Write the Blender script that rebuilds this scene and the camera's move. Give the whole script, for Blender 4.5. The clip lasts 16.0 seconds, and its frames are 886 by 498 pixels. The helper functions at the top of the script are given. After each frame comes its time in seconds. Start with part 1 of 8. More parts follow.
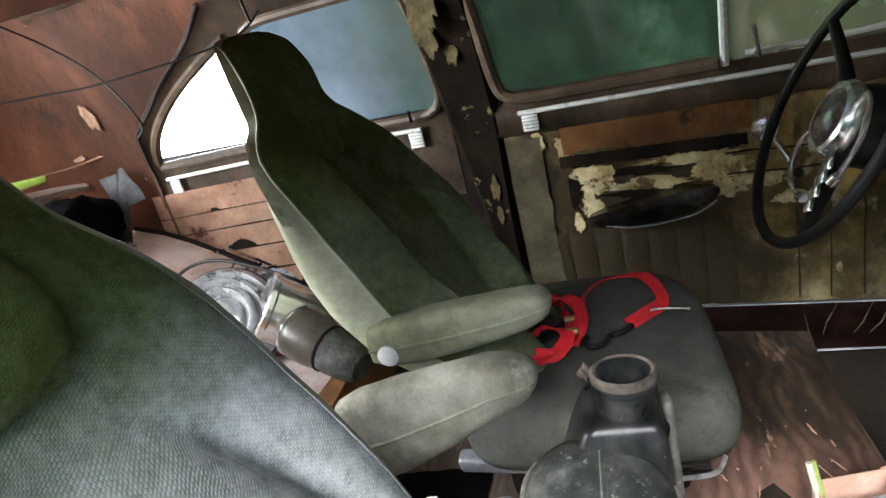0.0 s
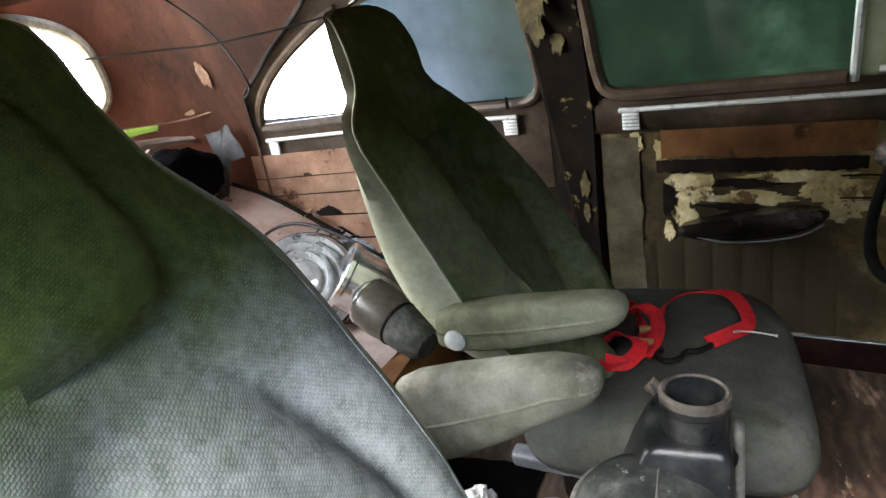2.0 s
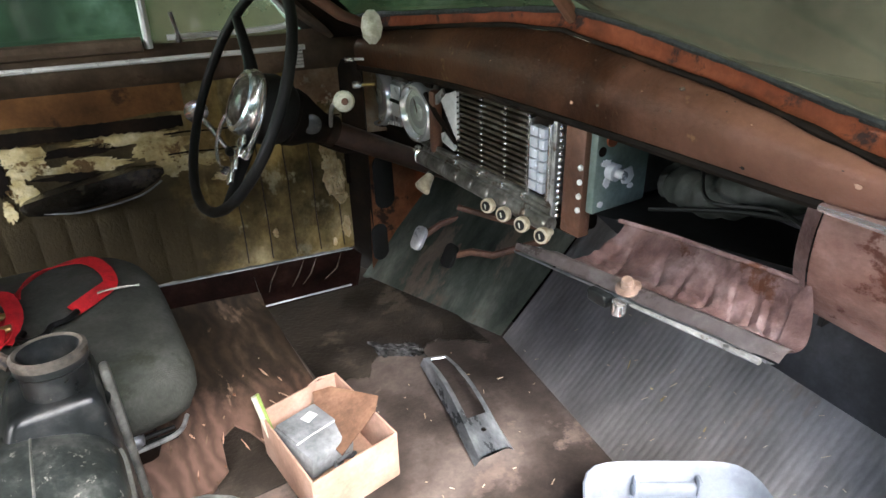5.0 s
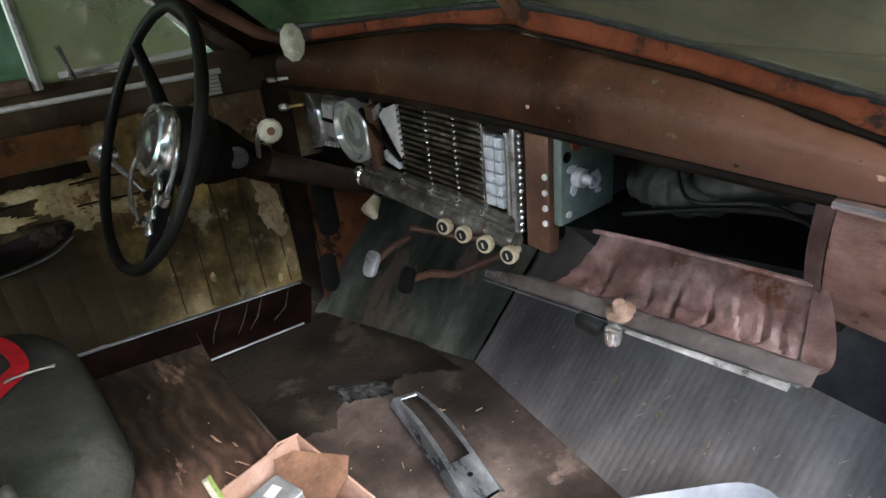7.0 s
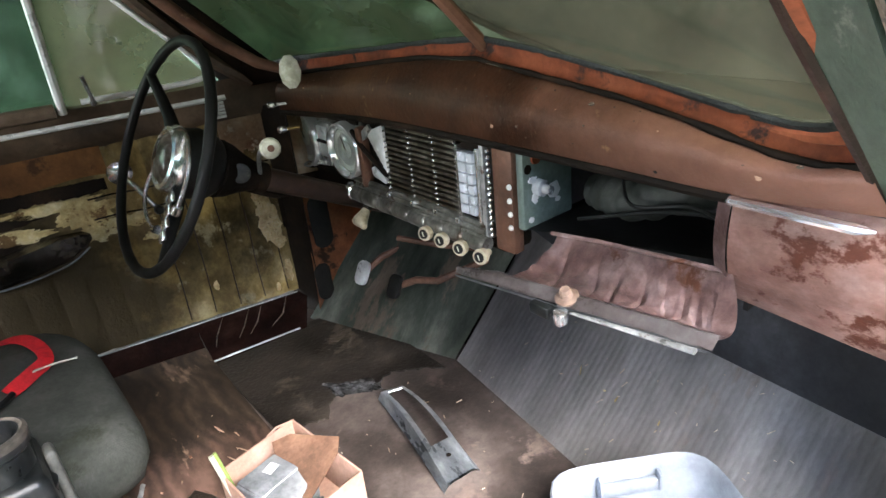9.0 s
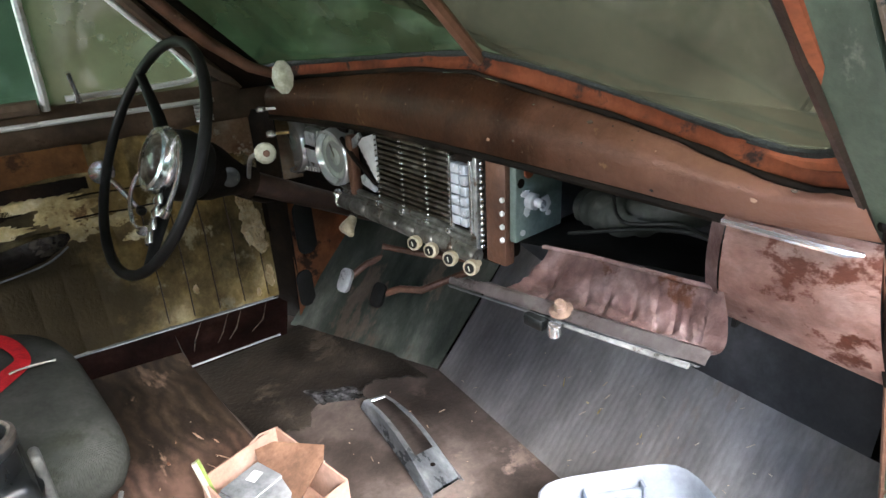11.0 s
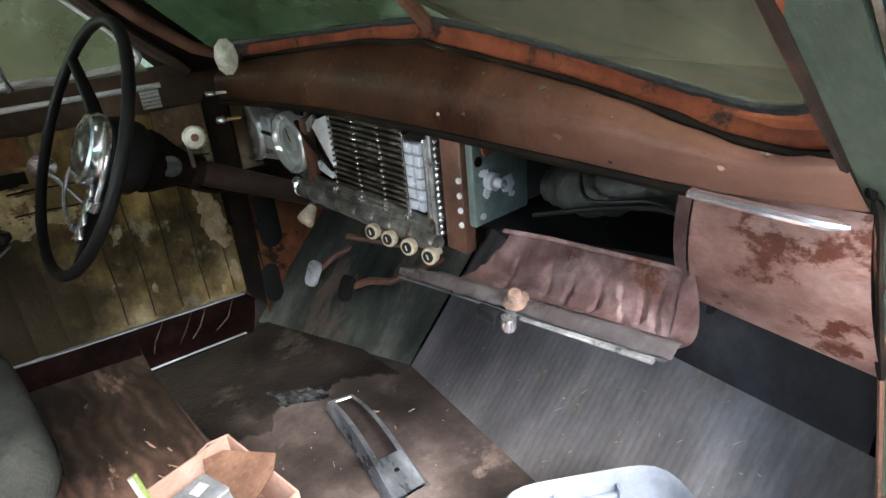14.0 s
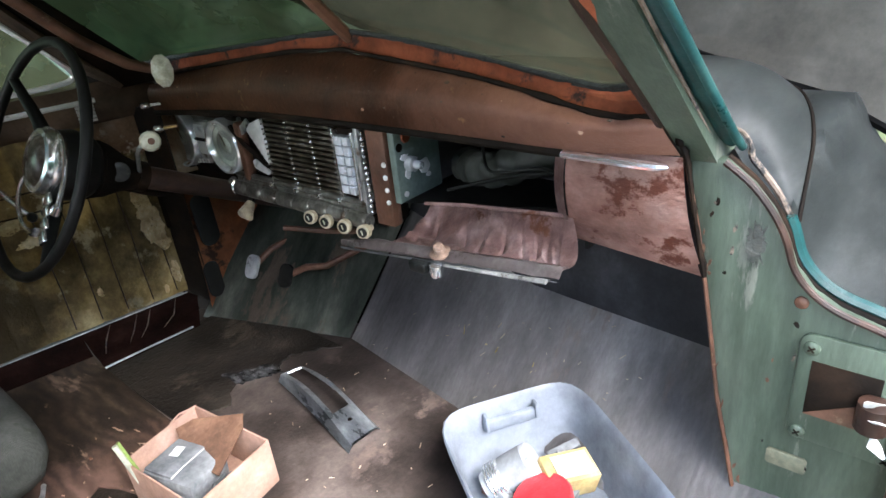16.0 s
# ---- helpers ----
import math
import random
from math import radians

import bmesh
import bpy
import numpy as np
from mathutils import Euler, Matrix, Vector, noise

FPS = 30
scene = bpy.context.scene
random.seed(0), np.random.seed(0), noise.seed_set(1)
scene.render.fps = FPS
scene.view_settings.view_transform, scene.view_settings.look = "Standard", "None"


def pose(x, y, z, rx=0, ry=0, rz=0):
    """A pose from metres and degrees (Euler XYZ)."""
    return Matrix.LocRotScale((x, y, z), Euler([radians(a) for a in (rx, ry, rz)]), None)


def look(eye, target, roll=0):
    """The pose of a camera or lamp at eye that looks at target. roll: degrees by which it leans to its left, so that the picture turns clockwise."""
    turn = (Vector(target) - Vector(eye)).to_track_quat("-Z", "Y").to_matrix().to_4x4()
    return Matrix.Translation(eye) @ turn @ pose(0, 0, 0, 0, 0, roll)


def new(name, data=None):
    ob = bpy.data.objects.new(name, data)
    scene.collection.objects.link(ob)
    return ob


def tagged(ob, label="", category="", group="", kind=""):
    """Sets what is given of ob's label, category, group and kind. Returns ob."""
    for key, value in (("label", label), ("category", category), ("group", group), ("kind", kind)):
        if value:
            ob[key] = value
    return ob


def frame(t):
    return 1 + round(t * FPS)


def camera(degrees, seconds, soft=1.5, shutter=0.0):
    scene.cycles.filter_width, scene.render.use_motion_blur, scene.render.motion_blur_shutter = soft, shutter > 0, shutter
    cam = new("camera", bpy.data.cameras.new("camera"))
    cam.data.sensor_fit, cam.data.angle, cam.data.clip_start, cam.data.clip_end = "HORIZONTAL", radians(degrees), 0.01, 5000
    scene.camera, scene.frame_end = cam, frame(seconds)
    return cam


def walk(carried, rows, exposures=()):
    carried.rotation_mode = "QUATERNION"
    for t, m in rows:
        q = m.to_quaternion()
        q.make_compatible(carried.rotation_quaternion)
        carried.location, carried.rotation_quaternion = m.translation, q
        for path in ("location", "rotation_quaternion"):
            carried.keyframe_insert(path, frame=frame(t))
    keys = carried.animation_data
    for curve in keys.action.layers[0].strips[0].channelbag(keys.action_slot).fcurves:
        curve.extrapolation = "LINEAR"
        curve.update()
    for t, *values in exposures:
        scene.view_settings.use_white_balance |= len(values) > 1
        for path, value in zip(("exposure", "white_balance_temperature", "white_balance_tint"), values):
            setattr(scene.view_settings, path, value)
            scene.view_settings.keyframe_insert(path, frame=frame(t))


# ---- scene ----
cam = camera(70.29, 16.0)
PATH = [
    (0, (0.1810, -0.6577, 0.8777), (-0.3590, 1.2076, 0.1591), -14.51),
    (0.5, (0.1760, -0.6522, 0.8710), (-0.5489, 1.1506, 0.1556), -12.93),
    (1, (0.1825, -0.6539, 0.8759), (-0.5995, 1.1247, 0.1601), -11.60),
    (1.5, (0.1834, -0.6501, 0.8731), (-0.6051, 1.1268, 0.1603), -10.44),
    (2, (0.1814, -0.6507, 0.8790), (-0.6109, 1.1246, 0.1664), -10.11),
    (2.5, (0.1697, -0.6642, 0.8844), (-0.6189, 1.1111, 0.1676), -10.02),
    (3, (0.1664, -0.6690, 0.8850), (-0.5907, 1.1193, 0.1664), -9.40),
    (3.5, (0.1607, -0.6940, 0.8895), (-0.2529, 1.1889, 0.1339), -6.72),
    (4, (0.1705, -0.7028, 0.8799), (0.5975, 1.1103, -0.0243), -0.27),
    (4.5, (0.2142, -0.7435, 0.8655), (0.9763, 0.9454, -0.0589), -0.55),
    (5, (0.2438, -0.7346, 0.8558), (1.2080, 0.8312, -0.0960), -1.50),
    (5.2, (0.2714, -0.7307, 0.8654), (1.2900, 0.7948, -0.0951), -1.85),
    (7.5, (0.3002, -0.6162, 0.8406), (1.4034, 0.8605, -0.1027), -6.12),
    (8, (0.2672, -0.6578, 0.8531), (1.3817, 0.8234, -0.0697), -6.06),
    (8.5, (0.2391, -0.7237, 0.8734), (1.3622, 0.7661, -0.0247), -6.08),
    (9, (0.2440, -0.7505, 0.8662), (1.3771, 0.7403, -0.0176), -6.05),
    (9.2, (0.2544, -0.7521, 0.8514), (1.4025, 0.7388, -0.0124), -5.87),
    (11.3, (0.2083, -0.7291, 0.8751), (1.4319, 0.7002, 0.0105), -3.01),
    (11.5, (0.2231, -0.7630, 0.8695), (1.4475, 0.6674, 0.0080), -3.17),
    (12, (0.2893, -0.7642, 0.8643), (1.4606, 0.7116, 0.0056), -3.97),
    (12.5, (0.3725, -0.6943, 0.8260), (1.5108, 0.8064, -0.0338), -4.64),
    (13, (0.4140, -0.6754, 0.8195), (1.5553, 0.8136, -0.0567), -5.01),
    (13.5, (0.4075, -0.6787, 0.8200), (1.5597, 0.7977, -0.0631), -5.18),
    (14, (0.3213, -0.7219, 0.8282), (1.5173, 0.7122, -0.0664), -5.13),
    (14.5, (0.1750, -0.8035, 0.8365), (1.4697, 0.5424, -0.0576), -4.25),
    (15, (0.1777, -0.8229, 0.8486), (1.5221, 0.4718, -0.0480), -4.72),
    (15.5, (0.1694, -0.8367, 0.8677), (1.5382, 0.4281, -0.0345), -5.38),
    (16, (0.1744, -0.8433, 0.8558), (1.5614, 0.4009, -0.0474), -6.29),
]
# the camera's own exposure and white balance: seconds, stops, kelvin, tint
METER = [(0, 3.15, 6450, 10), (2, 3.02, 6450, 10), (3.5, 2.93, 6500, 10), (4, 3.1, 6550, 10), (4.5, 3.20, 6550, 10), (5, 3.43, 6450, 10), (7.5, 2.83, 6350, 10), (8, 3.2, 6300, 10), (8.5, 3.45, 6300, 10), (9, 3.55, 6350, 10),
         (11.5, 3.53, 6400, 10), (12, 3.47, 6500, 10), (12.5, 3.17, 6500, 10), (13, 3.01, 6450, 10), (13.5, 2.9, 6400, 10), (14, 3.33, 6300, 10), (14.5, 3.7, 6200, 10), (15, 3.33, 6150, 10), (15.5, 3.21, 6150, 10), (16, 3.13, 6150, 10)]
walk(cam, [(t, look(eye, target, roll)) for t, eye, target, roll in PATH], METER)

# ---- world and light ----
world = bpy.data.worlds.new("world")
scene.world = world
world.use_nodes = True
wn = world.node_tree.nodes
sky = wn.new("ShaderNodeTexSky")
sky.sky_type = "NISHITA"
sky.sun_disc = False
sky.sun_elevation, sky.sun_rotation = radians(51), radians(190)
sky.air_density, sky.dust_density, sky.ozone_density = 1.0, 1.5, 1.0
wn["Background"].inputs["Strength"].default_value = 0.15
world.node_tree.links.new(sky.outputs[0], wn["Background"].inputs["Color"])
sun = new("sun", bpy.data.lights.new("sun", "SUN"))
sun.data.energy, sun.data.angle, sun.data.color = 1.5, radians(45), (1.0, 0.98, 0.95)
sun.matrix_world = look((-0.1, -2.6, 3.6), (0.4, 0.0, 0.3))
# the sky's light through the rear window
pane_light = new("rear_window_light", bpy.data.lights.new("rear_window_light", "AREA"))
pane_light.data.shape, pane_light.data.size, pane_light.data.size_y, pane_light.data.energy = "RECTANGLE", 0.9, 0.28, 4.4
pane_light.matrix_world = look((-1.60, 0.05, 0.93), (-0.85, 0.45, 0.50))

# ---- frames of the two sides: s along the doors, d outward from the middle, z up ----
CA, SA = math.cos(radians(10)), math.sin(radians(10))


def left(s, d, z):
    return Vector((s * CA + d * SA, -s * SA + d * CA, z))


def right(s, d, z):
    return Vector((s * CA + d * SA, s * SA - d * CA, z))


LEFT = Matrix(((CA, SA, 0, 0), (-SA, CA, 0, 0), (0, 0, 1, 0), (0, 0, 0, 1)))

# ---- materials ----


def node(nt, kind, **values):
    n = nt.nodes.new(kind)
    for key, value in values.items():
        n.inputs[key].default_value = value
    return n


def surface(name, colors, scale=12.0, rough=0.7, metal=0.0, bump=0.25, fine=120.0, stain=None, stain_scale=5.0, stain_at=0.55,
            stretch=(1, 1, 1), gloss_var=0.15, specular=0.35, grime=0.65):
    """A weathered surface: two noises over two or more colours, a stain with a ragged edge, fine relief."""
    m = bpy.data.materials.new(name)
    m.use_nodes = True
    nt = m.node_tree
    link = nt.links.new
    bsdf = nt.nodes["Principled BSDF"]
    at = nt.nodes.new("ShaderNodeTexCoord")
    turn = nt.nodes.new("ShaderNodeMapping")
    turn.inputs["Scale"].default_value = stretch
    link(at.outputs["Object"], turn.inputs["Vector"])
    big = node(nt, "ShaderNodeTexNoise", Scale=scale, Detail=7.0, Roughness=0.62)
    small = node(nt, "ShaderNodeTexNoise", Scale=fine, Detail=4.0, Roughness=0.6)
    for n in (big, small):
        link(turn.outputs[0], n.inputs["Vector"])
    ramp = nt.nodes.new("ShaderNodeValToRGB")
    els = ramp.color_ramp.elements
    steps = len(colors)
    for i, c in enumerate(colors):
        p = 0.3 + 0.4 * i / max(1, steps - 1)
        e = els[i] if i < 2 else els.new(p)
        e.position, e.color = p, (*c, 1)
    link(big.outputs["Fac"], ramp.inputs["Fac"])
    color = ramp.outputs["Color"]
    if stain:
        spots = node(nt, "ShaderNodeTexNoise", Scale=stain_scale, Detail=9.0, Roughness=0.68)
        shift = nt.nodes.new("ShaderNodeMapping")
        shift.inputs["Location"].default_value = (3.1, 7.7, 1.3)
        link(turn.outputs[0], shift.inputs["Vector"])
        link(shift.outputs[0], spots.inputs["Vector"])
        edge = nt.nodes.new("ShaderNodeMapRange")
        edge.inputs["From Min"].default_value, edge.inputs["From Max"].default_value = stain_at, stain_at + 0.05
        link(spots.outputs["Fac"], edge.inputs["Value"])
        mix = nt.nodes.new("ShaderNodeMix")
        mix.data_type = "RGBA"
        mix.inputs["B"].default_value = (*stain, 1)
        link(edge.outputs[0], mix.inputs["Factor"])
        link(color, mix.inputs["A"])
        color = mix.outputs["Result"]
    if grime:
        soil = node(nt, "ShaderNodeTexNoise", Scale=max(2.5, scale * 0.55), Detail=11.0, Roughness=0.72)
        away = nt.nodes.new("ShaderNodeMapping")
        away.inputs["Location"].default_value = (11.3, 2.9, 5.1)
        link(turn.outputs[0], away.inputs["Vector"])
        link(away.outputs[0], soil.inputs["Vector"])
        depth = nt.nodes.new("ShaderNodeMapRange")
        depth.inputs["From Min"].default_value, depth.inputs["From Max"].default_value = 0.34, 0.60
        depth.inputs["To Min"].default_value, depth.inputs["To Max"].default_value = 0.16, 1.12
        link(soil.outputs["Fac"], depth.inputs["Value"])
        muck = nt.nodes.new("ShaderNodeMix")
        muck.data_type, muck.blend_type = "RGBA", "MULTIPLY"
        muck.inputs["Factor"].default_value = grime
        link(color, muck.inputs["A"])
        link(depth.outputs[0], muck.inputs["B"])
        color = muck.outputs["Result"]
    grain = nt.nodes.new("ShaderNodeMix")
    grain.data_type, grain.blend_type = "RGBA", "OVERLAY"
    grain.inputs["Factor"].default_value = 0.35
    link(color, grain.inputs["A"])
    link(small.outputs["Color"], grain.inputs["B"])
    grey = nt.nodes.new("ShaderNodeRGBToBW")
    link(small.outputs["Color"], grey.inputs[0])
    link(grey.outputs[0], grain.inputs["B"])
    link(grain.outputs["Result"], bsdf.inputs["Base Color"])
    level = nt.nodes.new("ShaderNodeMapRange")
    level.inputs["To Min"].default_value, level.inputs["To Max"].default_value = max(0.03, rough - gloss_var), min(1, rough + gloss_var)
    link(big.outputs["Fac"], level.inputs["Value"])
    link(level.outputs[0], bsdf.inputs["Roughness"])
    bsdf.inputs["Metallic"].default_value = metal
    bsdf.inputs["Specular IOR Level"].default_value = specular
    both = nt.nodes.new("ShaderNodeMath")
    both.operation = "MULTIPLY_ADD"
    link(big.outputs["Fac"], both.inputs[0])
    both.inputs[1].default_value = 1.5
    link(small.outputs["Fac"], both.inputs[2])
    relief = node(nt, "ShaderNodeBump", Strength=bump, Distance=0.004)
    link(both.outputs[0], relief.inputs["Height"])
    link(relief.outputs[0], bsdf.inputs["Normal"])
    return m


def woven(name, colors, algae, pitch=0.0046, amount=0.5, axes=("Y", "Z"), climb=0.0, depth=0.6):
    """Coarse knitted seat cloth with green growth on it."""
    m = surface(name, colors, scale=9, rough=0.93, bump=0.15, fine=160, stain=algae, stain_scale=3.2, stain_at=amount, specular=0.05, grime=0.18)
    nt = m.node_tree
    link = nt.links.new
    at = nt.nodes.new("ShaderNodeTexCoord")
    split = nt.nodes.new("ShaderNodeSeparateXYZ")
    link(at.outputs["Object"], split.inputs[0])
    if climb:
        # the growth is thicker towards the top of the backrest
        edge = [n for n in nt.nodes if n.bl_idname == "ShaderNodeMapRange" and abs(n.inputs["From Min"].default_value - amount) < 1e-5][0]
        lift = nt.nodes.new("ShaderNodeMath")
        lift.operation = "MULTIPLY_ADD"
        link(split.outputs["Z"], lift.inputs[0])
        lift.inputs[1].default_value = climb
        link(edge.inputs["Value"].links[0].from_socket, lift.inputs[2])
        link(lift.outputs[0], edge.inputs["Value"])
        edge.inputs["From Min"].default_value, edge.inputs["From Max"].default_value = amount - 0.05, amount + 0.33
    # staggered slanting stitches that wander a little
    wander = node(nt, "ShaderNodeTexNoise", Scale=45.0, Detail=2.0)
    link(at.outputs["Object"], wander.inputs["Vector"])
    slant = nt.nodes.new("ShaderNodeMath")
    slant.operation = "MULTIPLY_ADD"
    link(split.outputs[axes[0]], slant.inputs[0])
    slant.inputs[1].default_value = -0.3
    link(split.outputs[axes[1]], slant.inputs[2])
    drift = nt.nodes.new("ShaderNodeMath")
    drift.operation = "MULTIPLY_ADD"
    link(wander.outputs["Fac"], drift.inputs[0])
    drift.inputs[1].default_value = pitch * 0.6
    link(slant.outputs[0], drift.inputs[2])
    cell = nt.nodes.new("ShaderNodeCombineXYZ")
    link(split.outputs[axes[0]], cell.inputs["X"])
    link(drift.outputs[0], cell.inputs["Y"])
    stitch = node(nt, "ShaderNodeTexBrick", Scale=1.0)
    stitch.inputs["Mortar Size"].default_value = pitch * 0.24
    stitch.inputs["Mortar Smooth"].default_value = 1.0
    stitch.inputs["Brick Width"].default_value = pitch
    stitch.inputs["Row Height"].default_value = pitch * 0.52
    stitch.inputs["Color1"].default_value = (1, 1, 1, 1)
    stitch.inputs["Color2"].default_value = (0.55, 0.60, 0.56, 1)
    stitch.inputs["Mortar"].default_value = (0.44, 0.47, 0.41, 1)
    link(cell.outputs[0], stitch.inputs["Vector"])
    prod = nt.nodes.new("ShaderNodeMath")
    prod.operation = "SUBTRACT"
    prod.inputs[0].default_value = 1.0
    link(stitch.outputs["Fac"], prod.inputs[1])
    relief = node(nt, "ShaderNodeBump", Strength=0.4, Distance=0.001)
    link(prod.outputs[0], relief.inputs["Height"])
    bsdf = nt.nodes["Principled BSDF"]
    old = bsdf.inputs["Normal"].links[0].from_node
    link(old.outputs[0], relief.inputs["Normal"])
    link(relief.outputs[0], bsdf.inputs["Normal"])
    dark = nt.nodes.new("ShaderNodeMix")
    dark.data_type, dark.blend_type = "RGBA", "MULTIPLY"
    dark.inputs["Factor"].default_value = depth
    # the knit is worn and fuzzy in places
    worn = node(nt, "ShaderNodeTexNoise", Scale=55.0, Detail=3.0)
    link(at.outputs["Object"], worn.inputs["Vector"])
    share = nt.nodes.new("ShaderNodeMapRange")
    share.inputs["From Min"].default_value, share.inputs["From Max"].default_value = 0.3, 0.65
    share.inputs["To Min"].default_value, share.inputs["To Max"].default_value = depth * 0.25, min(1.0, depth * 1.3)
    link(worn.outputs["Fac"], share.inputs["Value"])
    link(share.outputs[0], dark.inputs["Factor"])
    src = bsdf.inputs["Base Color"].links[0].from_socket
    link(src, dark.inputs["A"])
    link(stitch.outputs["Color"], dark.inputs["B"])
    link(dark.outputs["Result"], bsdf.inputs["Base Color"])
    return m


def dirty_glass(name, tint, dirt, amount, haze=0.5, scale=4.5):
    """A pane under a film of dirt and algae: partly clear, partly scattering."""
    m = bpy.data.materials.new(name)
    m.use_nodes = True
    nt = m.node_tree
    link = nt.links.new
    nt.nodes.remove(nt.nodes["Principled BSDF"])
    out = nt.nodes["Material Output"]
    clear = nt.nodes.new("ShaderNodeBsdfTransparent")
    clear.inputs["Color"].default_value = (*tint, 1)
    shine = node(nt, "ShaderNodeBsdfGlossy", Roughness=0.08)
    shine.inputs["Color"].default_value = (0.9, 0.9, 0.9, 1)
    film = nt.nodes.new("ShaderNodeBsdfTranslucent")
    film.inputs["Color"].default_value = (*dirt, 1)
    matt = nt.nodes.new("ShaderNodeBsdfDiffuse")
    matt.inputs["Color"].default_value = (*[v * 0.5 for v in dirt], 1)
    at = nt.nodes.new("ShaderNodeTexCoord")
    noise_1 = node(nt, "ShaderNodeTexNoise", Scale=scale, Detail=8.0, Roughness=0.6)
    link(at.outputs["Object"], noise_1.inputs["Vector"])
    level = nt.nodes.new("ShaderNodeMapRange")
    level.inputs["From Min"].default_value, level.inputs["From Max"].default_value = 0.32, 0.68
    level.inputs["To Min"].default_value, level.inputs["To Max"].default_value = max(0, amount - 0.3), min(1, amount + 0.3)
    link(noise_1.outputs["Fac"], level.inputs["Value"])
    a, b, c = (nt.nodes.new("ShaderNodeMixShader") for _ in range(3))
    a.inputs[0].default_value = haze
    link(film.outputs[0], a.inputs[1])
    link(matt.outputs[0], a.inputs[2])
    link(level.outputs[0], b.inputs[0])
    link(clear.outputs[0], b.inputs[1])
    link(a.outputs[0], b.inputs[2])
    c.inputs[0].default_value = 0.05
    link(b.outputs[0], c.inputs[1])
    link(shine.outputs[0], c.inputs[2])
    link(c.outputs[0], out.inputs["Surface"])
    return m


def translucent(name, color, share=0.5, rough=0.5, scale=3.0, dark=0.6):
    """Thin cloth or plastic that lets some light through."""
    m = surface(name, [tuple(v * dark for v in color), color], scale=scale, rough=rough, bump=0.5, fine=16)
    nt = m.node_tree
    bsdf = nt.nodes["Principled BSDF"]
    thin = nt.nodes.new("ShaderNodeBsdfTranslucent")
    nt.links.new(bsdf.inputs["Base Color"].links[0].from_socket, thin.inputs["Color"])
    mix = nt.nodes.new("ShaderNodeMixShader")
    mix.inputs[0].default_value = share
    nt.links.new(bsdf.outputs[0], mix.inputs[1])
    nt.links.new(thin.outputs[0], mix.inputs[2])
    nt.links.new(mix.outputs[0], nt.nodes["Material Output"].inputs["Surface"])
    return m


RUST = surface("rusty_brown_paint", [(0.055, 0.026, 0.016), (0.135, 0.064, 0.039), (0.22, 0.112, 0.07)], scale=6, rough=0.5, bump=0.4,
               stain=(0.24, 0.155, 0.095), stain_scale=18, stain_at=0.61)
PRIMER = surface("pink_primer", [(0.23, 0.112, 0.085), (0.37, 0.205, 0.165), (0.51, 0.335, 0.283)], scale=13, rough=0.45, bump=0.4,
                 stain=(0.145, 0.044, 0.025), stain_scale=15, stain_at=0.545, stretch=(1, 0.9, 1.2), grime=0.5)
ORANGE = surface("orange_red_rust", [(0.16, 0.04, 0.02), (0.28, 0.075, 0.03), (0.33, 0.10, 0.045)], scale=14, rough=0.75,
                 stain=(0.05, 0.025, 0.02), stain_scale=9, stain_at=0.57)
HEADLINER = surface("rusty_roof_steel", [(0.026, 0.011, 0.006), (0.118, 0.047, 0.025), (0.235, 0.102, 0.058)], scale=2.6, rough=0.75, bump=0.3,
                    stain=(0.055, 0.028, 0.018), stain_scale=4, stain_at=0.57, stretch=(1, 1, 0.4))
GARNISH = surface("brown_garnish_paint", [(0.046, 0.031, 0.021), (0.100, 0.071, 0.048), (0.18, 0.135, 0.098)], scale=8, rough=0.38, bump=0.12,
                  stain=(0.05, 0.025, 0.018), stain_scale=14, stain_at=0.63)
BLACKRUST = surface("blackened_steel", [(0.003, 0.0025, 0.002), (0.010, 0.007, 0.005), (0.030, 0.017, 0.010)], scale=9, rough=0.7, specular=0.1)
PILLAR = surface("mouldy_pillar_paint", [(0.003, 0.0022, 0.0016), (0.009, 0.006, 0.004), (0.022, 0.014, 0.008)], scale=7, rough=0.8, specular=0.08,
                 stain=(0.27, 0.21, 0.09), stain_scale=11, stain_at=0.57)
DASHTOP = surface("rust_worn_to_primer", [(0.030, 0.012, 0.006), (0.092, 0.038, 0.019), (0.155, 0.072, 0.036)], scale=5, rough=0.42, bump=0.35, stain=(0.27, 0.165, 0.075), stain_scale=22, stain_at=0.635)
dn = DASHTOP.node_tree
wear_at = dn.nodes.new("ShaderNodeTexCoord")
wear_xyz = dn.nodes.new("ShaderNodeSeparateXYZ")
dn.links.new(wear_at.outputs["Object"], wear_xyz.inputs[0])
wear_noise = node(dn, "ShaderNodeTexNoise", Scale=9.0, Detail=8.0, Roughness=0.7)
dn.links.new(wear_at.outputs["Object"], wear_noise.inputs["Vector"])
wear_sum = dn.nodes.new("ShaderNodeMath")
wear_sum.operation = "MULTIPLY_ADD"
dn.links.new(wear_noise.outputs["Fac"], wear_sum.inputs[0])
wear_sum.inputs[1].default_value = -0.5
dn.links.new(wear_xyz.outputs["Y"], wear_sum.inputs[2])
wear_map = dn.nodes.new("ShaderNodeMapRange")
wear_map.inputs["From Min"].default_value, wear_map.inputs["From Max"].default_value = -0.35, -0.85
dn.links.new(wear_sum.outputs[0], wear_map.inputs["Value"])
wear_mix = dn.nodes.new("ShaderNodeMix")
wear_mix.data_type = "RGBA"
wear_mix.inputs["B"].default_value = (0.42, 0.21, 0.145, 1)
dn.links.new(wear_map.outputs[0], wear_mix.inputs["Factor"])
db = dn.nodes["Principled BSDF"]
